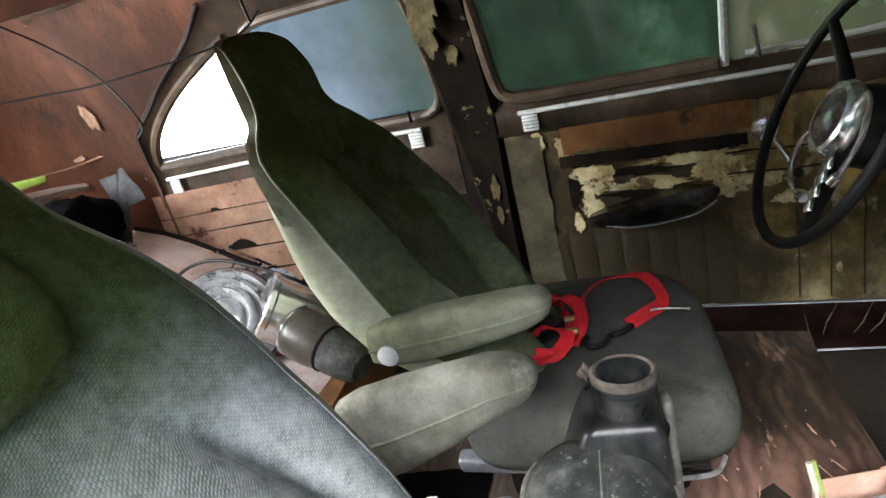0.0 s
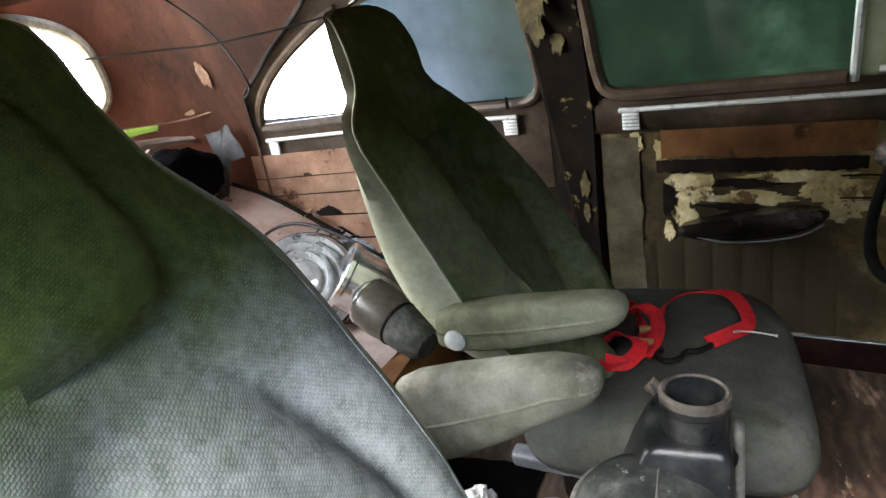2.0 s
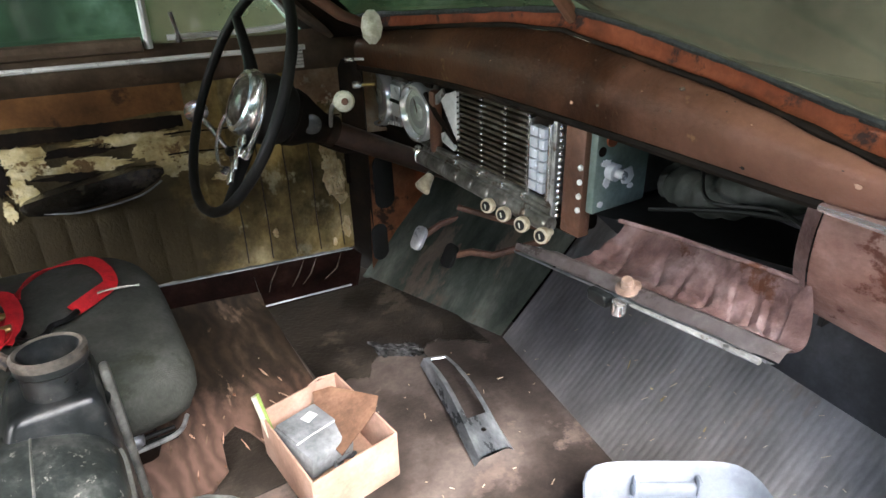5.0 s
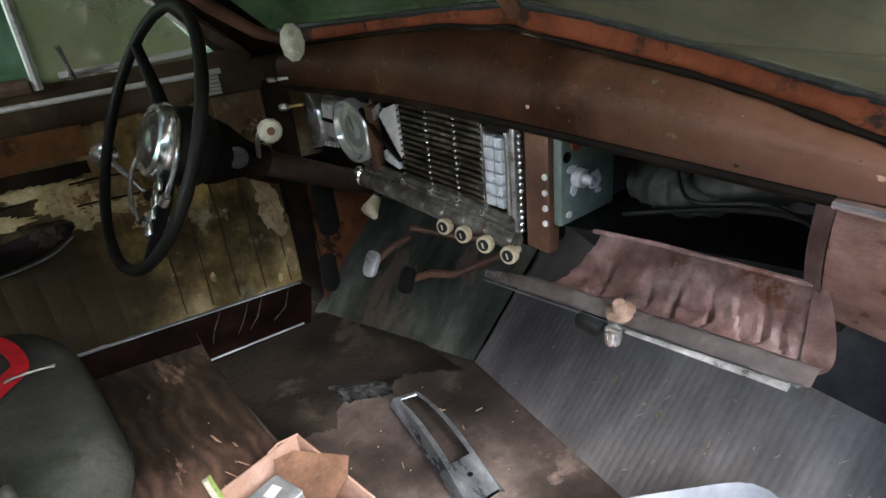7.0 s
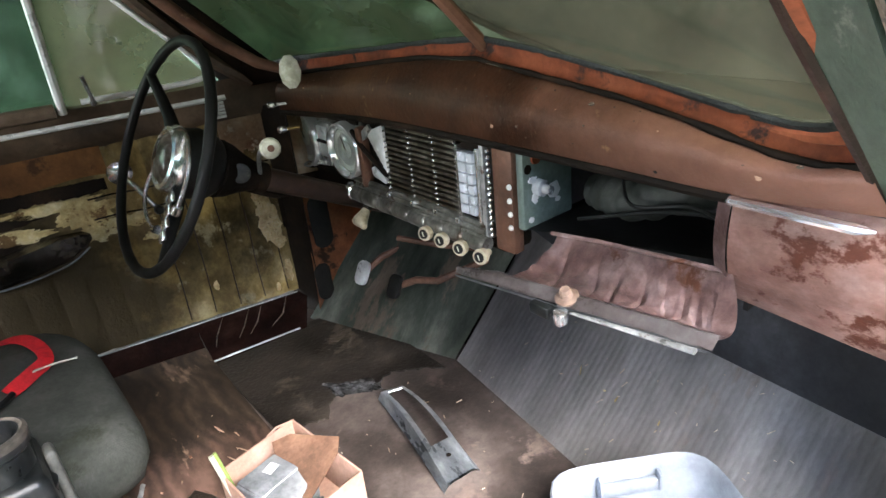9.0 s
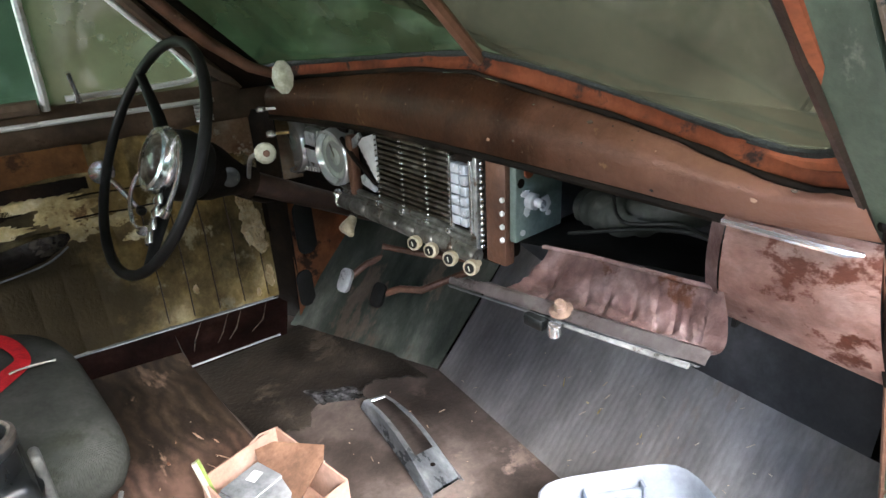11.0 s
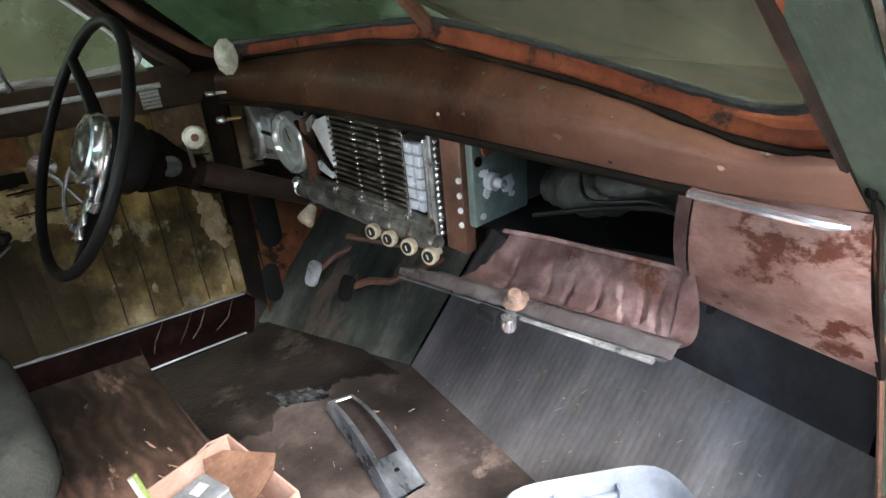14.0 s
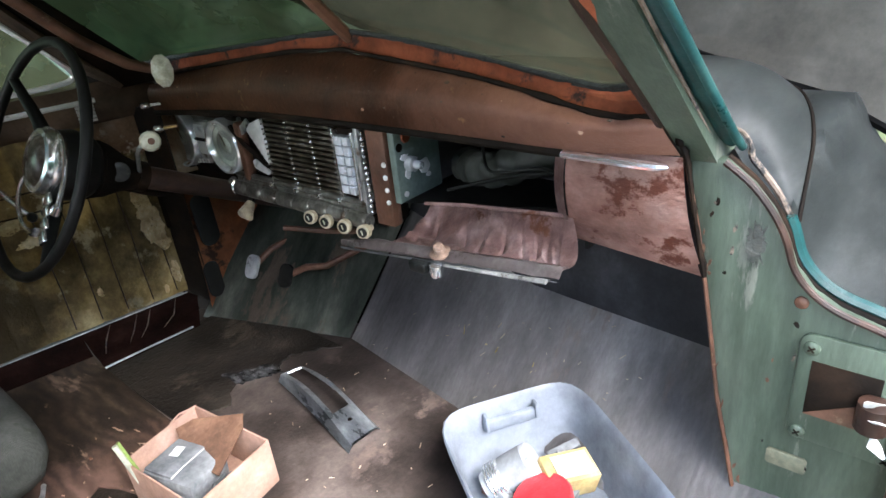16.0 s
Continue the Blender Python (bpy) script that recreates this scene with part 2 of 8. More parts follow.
dn.links.new(db.inputs["Base Color"].links[0].from_socket, wear_mix.inputs["A"])
dn.links.new(wear_mix.outputs["Result"], db.inputs["Base Color"])
GREEN = surface("faded_green_paint", [(0.034, 0.050, 0.034), (0.066, 0.090, 0.064), (0.11, 0.138, 0.105)], scale=7, rough=0.4, bump=0.2,
                stain=(0.155, 0.165, 0.135), stain_scale=12, stain_at=0.60, stretch=(1, 1.6, 0.3), grime=0.65)
TEAL = surface("teal_paint", [(0.006, 0.038, 0.036), (0.012, 0.062, 0.06), (0.04, 0.11, 0.10)], scale=10, rough=0.3, bump=0.08)
# darker copy of the teal paint, for the shade inside the gutter
TEALSHADE = surface("shaded_teal_gutter_paint", [(0.003, 0.020, 0.020), (0.007, 0.040, 0.039), (0.022, 0.072, 0.068)], scale=12, rough=0.35, bump=0.1)
FENDER = surface("dusty_teal_fender", [(0.027, 0.033, 0.032), (0.052, 0.060, 0.058), (0.105, 0.113, 0.109)], scale=5, rough=0.5, bump=0.14, specular=0.4, fine=60,
                 stain=(0.016, 0.021, 0.022), stain_scale=9, stain_at=0.60, stretch=(0.6, 1.5, 1.8), grime=0.5)
# pale, barely metallic base puts the reflected daylight into the worn chrome's colour
BRIGHT = surface("worn_reflection_pale_chrome", [(0.66, 0.68, 0.68), (0.84, 0.86, 0.86)], scale=20, rough=0.3, metal=0.2, grime=0.15, bump=0.05,
                 stain=(0.36, 0.31, 0.25), stain_scale=26, stain_at=0.66)
# near-white base paints the sky's reflection onto the strips
STRIP = surface("reflection_white_chrome", [(0.86, 0.88, 0.87), (0.95, 0.96, 0.95)], scale=20, rough=0.3, metal=0.25, grime=0.05, bump=0.03, stain=(0.5, 0.46, 0.40), stain_scale=34, stain_at=0.68)
CHROME = surface("worn_chrome", [(0.74, 0.75, 0.75), (0.90, 0.91, 0.91)], scale=20, rough=0.2, metal=0.9, grime=0.15, bump=0.04,
                 stain=(0.30, 0.26, 0.2), stain_scale=30, stain_at=0.66)
DULLCHROME = surface("dull_chrome", [(0.16, 0.16, 0.15), (0.40, 0.405, 0.39), (0.68, 0.68, 0.66)], scale=34, rough=0.32, metal=0.6, grime=0.35, bump=0.1,
                     stain=(0.12, 0.085, 0.06), stain_scale=22, stain_at=0.58)
TARNISH = surface("tarnished_trim", [(0.06, 0.058, 0.050), (0.17, 0.165, 0.145), (0.36, 0.355, 0.33)], scale=26, rough=0.33, metal=0.6, grime=0.5, bump=0.12, stain=(0.07, 0.045, 0.03), stain_scale=20, stain_at=0.57)
ALUMINIUM = surface("pitted_aluminium", [(0.40, 0.42, 0.43), (0.64, 0.66, 0.67), (0.82, 0.84, 0.85)], scale=18, rough=0.3, metal=0.45, bump=0.2, grime=0.4,
                    stain=(0.06, 0.07, 0.075), stain_scale=10, stain_at=0.56)
DARKBROWN = surface("dark_brown_paint", [(0.014, 0.008, 0.006), (0.032, 0.017, 0.012), (0.075, 0.038, 0.026)], scale=14, rough=0.4, bump=0.2)
RUBBER = surface("black_rubber", [(0.006, 0.006, 0.006), (0.014, 0.014, 0.013)], scale=12, rough=0.5, bump=0.1, specular=0.2)
DASHGREEN = surface("grey_green_box_paint", [(0.12, 0.165, 0.14), (0.20, 0.255, 0.22)], scale=12, rough=0.5, stain=(0.55, 0.56, 0.5),
                    stain_scale=26, stain_at=0.68)
ROTTEN = surface("rotten_black_vinyl", [(0.003, 0.003, 0.003), (0.011, 0.009, 0.007), (0.040, 0.033, 0.023)], scale=16, rough=0.16, bump=0.9, fine=40, stain=(0.34, 0.29, 0.18), stain_scale=14, stain_at=0.64, specular=0.6)
CREAM = surface("cream_knob_plastic", [(0.34, 0.29, 0.2), (0.5, 0.44, 0.32)], scale=40, rough=0.45, bump=0.1)
PALECAP = surface("chalky_plastic_cap", [(0.34, 0.36, 0.33), (0.43, 0.45, 0.42)], scale=30, rough=0.6, bump=0.05, grime=0.2)
SILVERKEY = surface("silvered_button_plastic", [(0.60, 0.64, 0.70), (0.80, 0.84, 0.90)], scale=40, rough=0.25, metal=0.3, bump=0.05, grime=0.3)
DUSTYHOSE = surface("dusty_hose_rubber", [(0.014, 0.017, 0.014), (0.036, 0.041, 0.035), (0.07, 0.075, 0.065)], scale=18, rough=0.6, bump=0.2)
IVORY = surface("yellowed_plastic", [(0.45, 0.45, 0.33), (0.62, 0.62, 0.5)], scale=30, rough=0.4, bump=0.05)
PLYWOOD = surface("stained_plywood", [(0.016, 0.010, 0.006), (0.054, 0.034, 0.020), (0.140, 0.095, 0.062)], scale=6, rough=0.75, bump=0.2,
                  stain=(0.30, 0.20, 0.135), stain_scale=6, stain_at=0.60, stretch=(2.0, 0.6, 1))
FLOORMAT = surface("dirty_brown_floor_mat", [(0.016, 0.013, 0.011), (0.085, 0.066, 0.057), (0.25, 0.20, 0.175)], scale=4.5, rough=0.36, bump=0.25, gloss_var=0.25, specular=0.5,
                   stain=(0.22, 0.165, 0.14), stain_scale=5.5, stain_at=0.59, grime=0.8)
RIBMAT = surface("dusty_ribbed_rubber", [(0.085, 0.080, 0.078), (0.205, 0.195, 0.193), (0.385, 0.368, 0.365)], scale=3.4, rough=0.42, bump=0.12, specular=0.45, stretch=(0.6, 1.6, 0.6),
                 stain=(0.24, 0.20, 0.18), stain_scale=3.0, stain_at=0.62, grime=0.4)
TOEMAT = surface("grey_toe_board_mat", [(0.032, 0.041, 0.033), (0.092, 0.106, 0.086), (0.23, 0.232, 0.198)], scale=5, rough=0.5, specular=0.2, stretch=(1, 2, 0.6), bump=0.15,
                 stain=(0.17, 0.135, 0.105), stain_scale=5, stain_at=0.56)
CLOTH = woven("grey_woven_cloth", [(0.305, 0.328, 0.312), (0.415, 0.440, 0.422), (0.515, 0.540, 0.525)], (0.125, 0.172, 0.052), amount=1.83, climb=2.4, pitch=0.0050, depth=0.7)
MOSSCLOTH = woven("mossy_woven_cloth", [(0.108, 0.130, 0.064), (0.156, 0.184, 0.094), (0.20, 0.225, 0.13)], (0.108, 0.146, 0.048), pitch=0.0055, amount=0.5, depth=0.55)
VINYL = surface("grey_green_vinyl", [(0.24, 0.265, 0.175), (0.33, 0.355, 0.25), (0.42, 0.44, 0.33)], scale=5, rough=0.55, bump=0.1,
                stain=(0.20, 0.205, 0.13), stain_scale=5, stain_at=0.6)
ARMCLOTH = surface("dirty_armrest_cloth", [(0.085, 0.086, 0.060), (0.17, 0.17, 0.13), (0.27, 0.268, 0.225)], scale=9, rough=0.9, bump=0.2, fine=300,
                   stain=(0.26, 0.245, 0.20), stain_scale=6, stain_at=0.55, specular=0.15)
OLIVEARM = surface("olive_grimed_armrest_cloth", [(0.055, 0.058, 0.034), (0.115, 0.12, 0.075), (0.20, 0.205, 0.145)], scale=9, rough=0.9, bump=0.25, fine=300, specular=0.1)
# dark enough to carry painted shade as well as the carpet's own brown
DARKMAT = surface("darkened_floor_carpet", [(0.008, 0.006, 0.005), (0.034, 0.027, 0.021), (0.115, 0.092, 0.073)], scale=5, rough=0.5, bump=0.6, gloss_var=0.3, grime=0.7,
                  stain=(0.085, 0.068, 0.05), stain_scale=7, stain_at=0.60)
# wide wavy figure of rotary-cut veneer
pn = PLYWOOD.node_tree
fig = node(pn, "ShaderNodeTexWave", Scale=4.2, Distortion=16.0, Detail=4.0)
fig.inputs["Detail Scale"].default_value = 1.0
fm = pn.nodes.new("ShaderNodeMapping")
fm.inputs["Scale"].default_value = (2.2, 1.0, 1)
pc = pn.nodes.new("ShaderNodeTexCoord")
pn.links.new(pc.outputs["Object"], fm.inputs["Vector"])
pn.links.new(fm.outputs[0], fig.inputs["Vector"])
fx = pn.nodes.new("ShaderNodeMix")
fx.data_type, fx.blend_type = "RGBA", "MULTIPLY"
fx.inputs["Factor"].default_value = 0.62
fr = pn.nodes.new("ShaderNodeMapRange")
fr.inputs["To Min"].default_value = 0.22
pn.links.new(fig.outputs["Fac"], fr.inputs["Value"])
pb = pn.nodes["Principled BSDF"]
pn.links.new(pb.inputs["Base Color"].links[0].from_socket, fx.inputs["A"])
pn.links.new(fr.outputs[0], fx.inputs["B"])
pn.links.new(fx.outputs["Result"], pb.inputs["Base Color"])
# paler pinkish patch with a ragged edge, round a point near the box
pale_at = pn.nodes.new("ShaderNodeTexCoord")
pale_far = pn.nodes.new("ShaderNodeVectorMath")
pale_far.operation = "DISTANCE"
pn.links.new(pale_at.outputs["Object"], pale_far.inputs[0])
pale_far.inputs[1].default_value = (0.35, 0.11, 0.03)
pale_noise = node(pn, "ShaderNodeTexNoise", Scale=10.0, Detail=8.0, Roughness=0.7)
pn.links.new(fm.outputs[0], pale_noise.inputs["Vector"])
pale_sum = pn.nodes.new("ShaderNodeMath")
pale_sum.operation = "MULTIPLY_ADD"
pn.links.new(pale_noise.outputs["Fac"], pale_sum.inputs[0])
pale_sum.inputs[1].default_value = 0.34
pn.links.new(pale_far.outputs["Value"], pale_sum.inputs[2])
pale_map = pn.nodes.new("ShaderNodeMapRange")
pale_map.inputs["From Min"].default_value, pale_map.inputs["From Max"].default_value = 0.30, 0.46
pale_map.inputs["To Min"].default_value, pale_map.inputs["To Max"].default_value = 0.75, 0.0
pn.links.new(pale_sum.outputs[0], pale_map.inputs["Value"])
pale_mix = pn.nodes.new("ShaderNodeMix")
pale_mix.data_type = "RGBA"
pale_mix.inputs["B"].default_value = (0.235, 0.135, 0.10, 1)
pn.links.new(pale_map.outputs[0], pale_mix.inputs["Factor"])
pn.links.new(fx.inputs["A"].links[0].from_socket, pale_mix.inputs["A"])
pn.links.new(pale_mix.outputs["Result"], fx.inputs["A"])
CUSHION = woven("dark_seat_cloth", [(0.056, 0.059, 0.050), (0.077, 0.080, 0.068), (0.110, 0.111, 0.097)], (0.060, 0.064, 0.047), pitch=0.004, amount=0.55,
                axes=("X", "Y"), depth=0.25)
DOORCARD = surface("water_stained_door_card", [(0.030, 0.021, 0.008), (0.150, 0.108, 0.042), (0.34, 0.262, 0.122), (0.57, 0.485, 0.30)], scale=5.5, rough=0.8, bump=0.6,
                   stain=(0.42, 0.37, 0.25), stain_scale=10, stain_at=0.59, stretch=(1.3, 1.3, 1), grime=0.88)
MAROON = surface("maroon_carpet", [(0.009, 0.004, 0.003), (0.022, 0.009, 0.007), (0.045, 0.020, 0.015)], scale=9, rough=0.85, bump=0.4, specular=0.1)
KICKRUST = surface("orange_brown_rust", [(0.09, 0.032, 0.013), (0.26, 0.10, 0.042), (0.44, 0.20, 0.095)], scale=7, rough=0.6, bump=0.4, stain=(0.05, 0.022, 0.012), stain_scale=9, stain_at=0.58)
BLOTCHED = surface("rust_blotched_lining", [(0.16, 0.075, 0.04), (0.36, 0.24, 0.15), (0.50, 0.42, 0.32)], scale=11, rough=0.85, bump=0.3, stain=(0.55, 0.47, 0.37), stain_scale=24, stain_at=0.60, grime=0.5)
CLOUDY = surface("cloudy_lens_plastic", [(0.30, 0.31, 0.22), (0.46, 0.47, 0.36), (0.62, 0.62, 0.52)], scale=45, rough=0.22, bump=0.1, specular=0.6, grime=0.5)
OLIVELIME = surface("dull_lime_stripe", [(0.22, 0.30, 0.07), (0.32, 0.42, 0.12)], scale=30, rough=0.5)
STRAW = surface("pale_straw", [(0.40, 0.31, 0.20), (0.58, 0.48, 0.35), (0.70, 0.62, 0.50)], scale=60, rough=0.8, grime=0.3)
STREAK = surface("flaked_tan_streak", [(0.13, 0.065, 0.038), (0.24, 0.145, 0.092), (0.36, 0.25, 0.17)], scale=30, rough=0.85, bump=0.4)
# near-black used where shade and dark voids are painted in
SHADEBLACK = surface("painted_shade_black", [(0.0015, 0.0015, 0.0015), (0.004, 0.004, 0.004)], scale=20, rough=0.8, bump=0.2, specular=0.05)
OLIVE = surface("olive_paint_scab", [(0.045, 0.034, 0.011), (0.115, 0.090, 0.033), (0.22, 0.18, 0.085)], scale=26, rough=0.8, bump=0.5)
BEZEL = surface("worn_grey_casting", [(0.15, 0.165, 0.18), (0.42, 0.45, 0.475), (0.80, 0.83, 0.85)], scale=20, rough=0.3, metal=0.45, bump=0.15, stretch=(1, 0.4, 1))
# a darker brown patch with a ragged edge on the rear half of the door card
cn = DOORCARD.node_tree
dark_at = cn.nodes.new("ShaderNodeTexCoord")
dark_far = cn.nodes.new("ShaderNodeVectorMath")
dark_far.operation = "DISTANCE"
cn.links.new(dark_at.outputs["Object"], dark_far.inputs[0])
dark_far.inputs[1].default_value = left(0.10, 0.82, 0.17) - left(0.25, 0.83, 0.06)
dark_noise = node(cn, "ShaderNodeTexNoise", Scale=11.0, Detail=9.0, Roughness=0.7)
cn.links.new(dark_at.outputs["Object"], dark_noise.inputs["Vector"])
dark_sum = cn.nodes.new("ShaderNodeMath")
dark_sum.operation = "MULTIPLY_ADD"
cn.links.new(dark_noise.outputs["Fac"], dark_sum.inputs[0])
dark_sum.inputs[1].default_value = 0.42
cn.links.new(dark_far.outputs["Value"], dark_sum.inputs[2])
dark_map = cn.nodes.new("ShaderNodeMapRange")
dark_map.inputs["From Min"].default_value, dark_map.inputs["From Max"].default_value = 0.46, 0.62
dark_map.inputs["To Min"].default_value, dark_map.inputs["To Max"].default_value = 0.9, 0.0
cn.links.new(dark_sum.outputs[0], dark_map.inputs["Value"])
dark_mix = cn.nodes.new("ShaderNodeMix")
dark_mix.data_type = "RGBA"
dark_mix.inputs["B"].default_value = (0.045, 0.033, 0.016, 1)
cn.links.new(dark_map.outputs[0], dark_mix.inputs["Factor"])
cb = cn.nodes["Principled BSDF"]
cn.links.new(cb.inputs["Base Color"].links[0].from_socket, dark_mix.inputs["A"])
cn.links.new(dark_mix.outputs["Result"], cb.inputs["Base Color"])
PEELED = surface("peeling_cream_lining", [(0.27, 0.175, 0.060), (0.56, 0.455, 0.22), (0.80, 0.71, 0.46)], scale=20, rough=0.9, bump=0.5, stain=(0.15, 0.088, 0.032), stain_scale=20, stain_at=0.545, grime=0.6)
TANBOARD = surface("tan_fibreboard", [(0.40, 0.21, 0.14), (0.62, 0.39, 0.27), (0.76, 0.56, 0.42)], scale=5, rough=0.85, bump=0.3,
                   stain=(0.16, 0.075, 0.042), stain_scale=9, stain_at=0.58, grime=0.5)
BROWNBOARD = surface("brown_fibreboard", [(0.17, 0.072, 0.024), (0.29, 0.132, 0.046), (0.40, 0.20, 0.075)], scale=6, rough=0.8,
                     stain=(0.10, 0.045, 0.02), stain_scale=6, stain_at=0.6)
DECK = surface("pale_flaking_deck_paint", [(0.44, 0.33, 0.28), (0.66, 0.54, 0.48), (0.80, 0.71, 0.66)], scale=6, rough=0.75, bump=0.3,
               stain=(0.14, 0.065, 0.042), stain_scale=7, stain_at=0.60, grime=0.35)
CARD = surface("brown_cardboard", [(0.40, 0.235, 0.165), (0.50, 0.31, 0.23), (0.60, 0.41, 0.325)], scale=9, rough=0.85, bump=0.15, grime=0.35)
RED = surface("red_webbing", [(0.56, 0.010, 0.018), (0.78, 0.026, 0.034)], scale=30, rough=0.7, fine=500, bump=0.2)
BLACKPLASTIC = surface("dusty_black_plastic", [(0.005, 0.006, 0.006), (0.015, 0.017, 0.017), (0.048, 0.047, 0.044)], scale=24, rough=0.32, bump=0.10, specular=0.3,
                       stain=(0.17, 0.145, 0.11), stain_scale=48, stain_at=0.625)
GREYPLASTIC = surface("grey_plastic", [(0.19, 0.20, 0.21), (0.27, 0.28, 0.29)], scale=14, rough=0.5, bump=0.08)
HOUSING = surface("scuffed_grey_housing", [(0.13, 0.14, 0.145), (0.24, 0.25, 0.255), (0.34, 0.35, 0.355)], scale=22, rough=0.42, bump=0.1, stain=(0.42, 0.42, 0.42), stain_scale=30, stain_at=0.66)
WHITE = surface("white_label", [(0.6, 0.6, 0.58), (0.75, 0.75, 0.73)], scale=30, rough=0.5, bump=0.05, grime=0.2)
SEALANT = surface("black_sealant", [(0.008, 0.01, 0.01), (0.03, 0.035, 0.035)], scale=60, rough=0.6, bump=0.6)
BRASS = surface("brass_ratchet", [(0.45, 0.30, 0.11), (0.62, 0.45, 0.2)], scale=30, rough=0.35, metal=0.9)
STEEL = surface("scuffed_grey_steel", [(0.11, 0.12, 0.125), (0.25, 0.265, 0.275), (0.46, 0.475, 0.485)], scale=9, rough=0.42, metal=0.35, bump=0.1)
SCABBED = surface("flaked_dark_paint", [(0.03, 0.035, 0.03), (0.07, 0.075, 0.065), (0.13, 0.13, 0.115)], scale=40, rough=0.8, bump=0.8)
DRYMUD = surface("dried_mud", [(0.10, 0.075, 0.055), (0.17, 0.13, 0.10), (0.25, 0.20, 0.16)], scale=30, rough=0.9, bump=0.5, stain=(0.03, 0.03, 0.03), stain_scale=25, stain_at=0.52)
YELLOW = surface("yellow_card", [(0.40, 0.29, 0.11), (0.50, 0.39, 0.18)], scale=20, rough=0.6)
REDLID = surface("red_plastic_lid", [(0.45, 0.02, 0.03), (0.58, 0.04, 0.045)], scale=16, rough=0.45)
LIME = surface("lime_green_plastic", [(0.30, 0.46, 0.06), (0.42, 0.60, 0.11)], scale=10, rough=0.5)
BIN = translucent("cloudy_bin_plastic", (0.46, 0.505, 0.565), share=0.55, rough=0.3, scale=6, dark=0.85)
FILM = surface("crumpled_grey_film", [(0.03, 0.029, 0.028), (0.09, 0.088, 0.088), (0.26, 0.26, 0.265)], scale=40, rough=0.12, bump=0.3, specular=0.6)
# mat rubber recoloured as it looks in shadow
SHADEMAT = surface("shadowed_slate_mat", [(0.014, 0.015, 0.018), (0.040, 0.042, 0.048), (0.092, 0.094, 0.104)], scale=4, rough=0.55, bump=0.15, specular=0.25)
TARP = translucent("grey_green_tarp", (0.128, 0.119, 0.098), share=0.3, rough=0.75, scale=2.5, dark=0.75)
LEAFWALL = surface("blurred_foliage", [(0.008, 0.020, 0.012), (0.028, 0.060, 0.036), (0.08, 0.125, 0.085), (0.20, 0.25, 0.22)], scale=1.0, rough=0.9, fine=9)
EARTH = surface("leaf_littered_earth", [(0.05, 0.04, 0.025), (0.10, 0.085, 0.05), (0.07, 0.10, 0.035)], scale=3, rough=0.95, bump=0.6)
SIDEGLASS = dirty_glass("algae_side_glass", (0.155, 0.225, 0.165), (0.034, 0.046, 0.034), 0.45, 0.5, 2.2)
VENTGLASS = dirty_glass("tan_filmed_vent_glass", (0.30, 0.33, 0.22), (0.15, 0.145, 0.085), 0.6)
BLUEGLASS = dirty_glass("hazy_rear_door_glass", (0.13, 0.24, 0.20), (0.21, 0.26, 0.33), 0.55, 0.25, 3.4)
# film colour runs from blue to dark green, painting the reflected surroundings
bn = BLUEGLASS.node_tree
refl_at = bn.nodes.new("ShaderNodeTexCoord")
refl_xyz = bn.nodes.new("ShaderNodeSeparateXYZ")
bn.links.new(refl_at.outputs["Generated"], refl_xyz.inputs[0])
refl_map = bn.nodes.new("ShaderNodeMapRange")
refl_map.inputs["From Min"].default_value, refl_map.inputs["From Max"].default_value = 0.45, 0.85
bn.links.new(refl_xyz.outputs["X"], refl_map.inputs["Value"])
refl_mix = bn.nodes.new("ShaderNodeMix")
refl_mix.data_type = "RGBA"
film_b = [n for n in bn.nodes if n.bl_idname == "ShaderNodeBsdfTranslucent"][0]
refl_mix.inputs["A"].default_value, refl_mix.inputs["B"].default_value = film_b.inputs["Color"].default_value, (0.07, 0.105, 0.095, 1)
bn.links.new(refl_map.outputs[0], refl_mix.inputs["Factor"])
bn.links.new(refl_mix.outputs["Result"], film_b.inputs["Color"])
CLEARGLASS = dirty_glass("clear_quarter_glass", (0.99, 0.99, 0.99), (0.8, 0.82, 0.82), -0.2, 0.1)
GAUGEGLASS = dirty_glass("gauge_glass", (0.98, 0.99, 0.98), (0.6, 0.62, 0.6), -0.3, 0.5)
[n for n in GAUGEGLASS.node_tree.nodes if n.bl_idname == "ShaderNodeMixShader"][2].inputs[0].default_value = 0.06
GAUGECHROME = surface("bright_bezel_chrome", [(0.80, 0.82, 0.82), (0.94, 0.95, 0.95)], scale=20, rough=0.2, metal=0.7, grime=0.1, bump=0.03)
DIALSILVER = surface("greenish_silver_dial", [(0.42, 0.45, 0.40), (0.64, 0.67, 0.61), (0.84, 0.86, 0.81)], scale=24, rough=0.22, metal=0.3, grime=0.35, bump=0.05)
SLAT = surface("brown_tarnished_slat", [(0.028, 0.024, 0.016), (0.075, 0.064, 0.045), (0.21, 0.195, 0.16)], scale=30, rough=0.35, metal=0.5, bump=0.1)
GLOVEPAN = surface("mauve_rusted_pan", [(0.11, 0.058, 0.052), (0.235, 0.145, 0.132), (0.42, 0.31, 0.295)], scale=16, rough=0.36, bump=0.6, fine=70,
                   stain=(0.12, 0.045, 0.025), stain_scale=16, stain_at=0.6, grime=0.6)
DUSTDOME = surface("dust_filmed_black_plastic", [(0.012, 0.015, 0.014), (0.036, 0.042, 0.038), (0.125, 0.130, 0.116)], scale=30, rough=0.36, bump=0.06, grime=0.55, specular=0.35,
                   stain=(0.28, 0.27, 0.23), stain_scale=80, stain_at=0.60, stretch=(1, 0.8, 1))
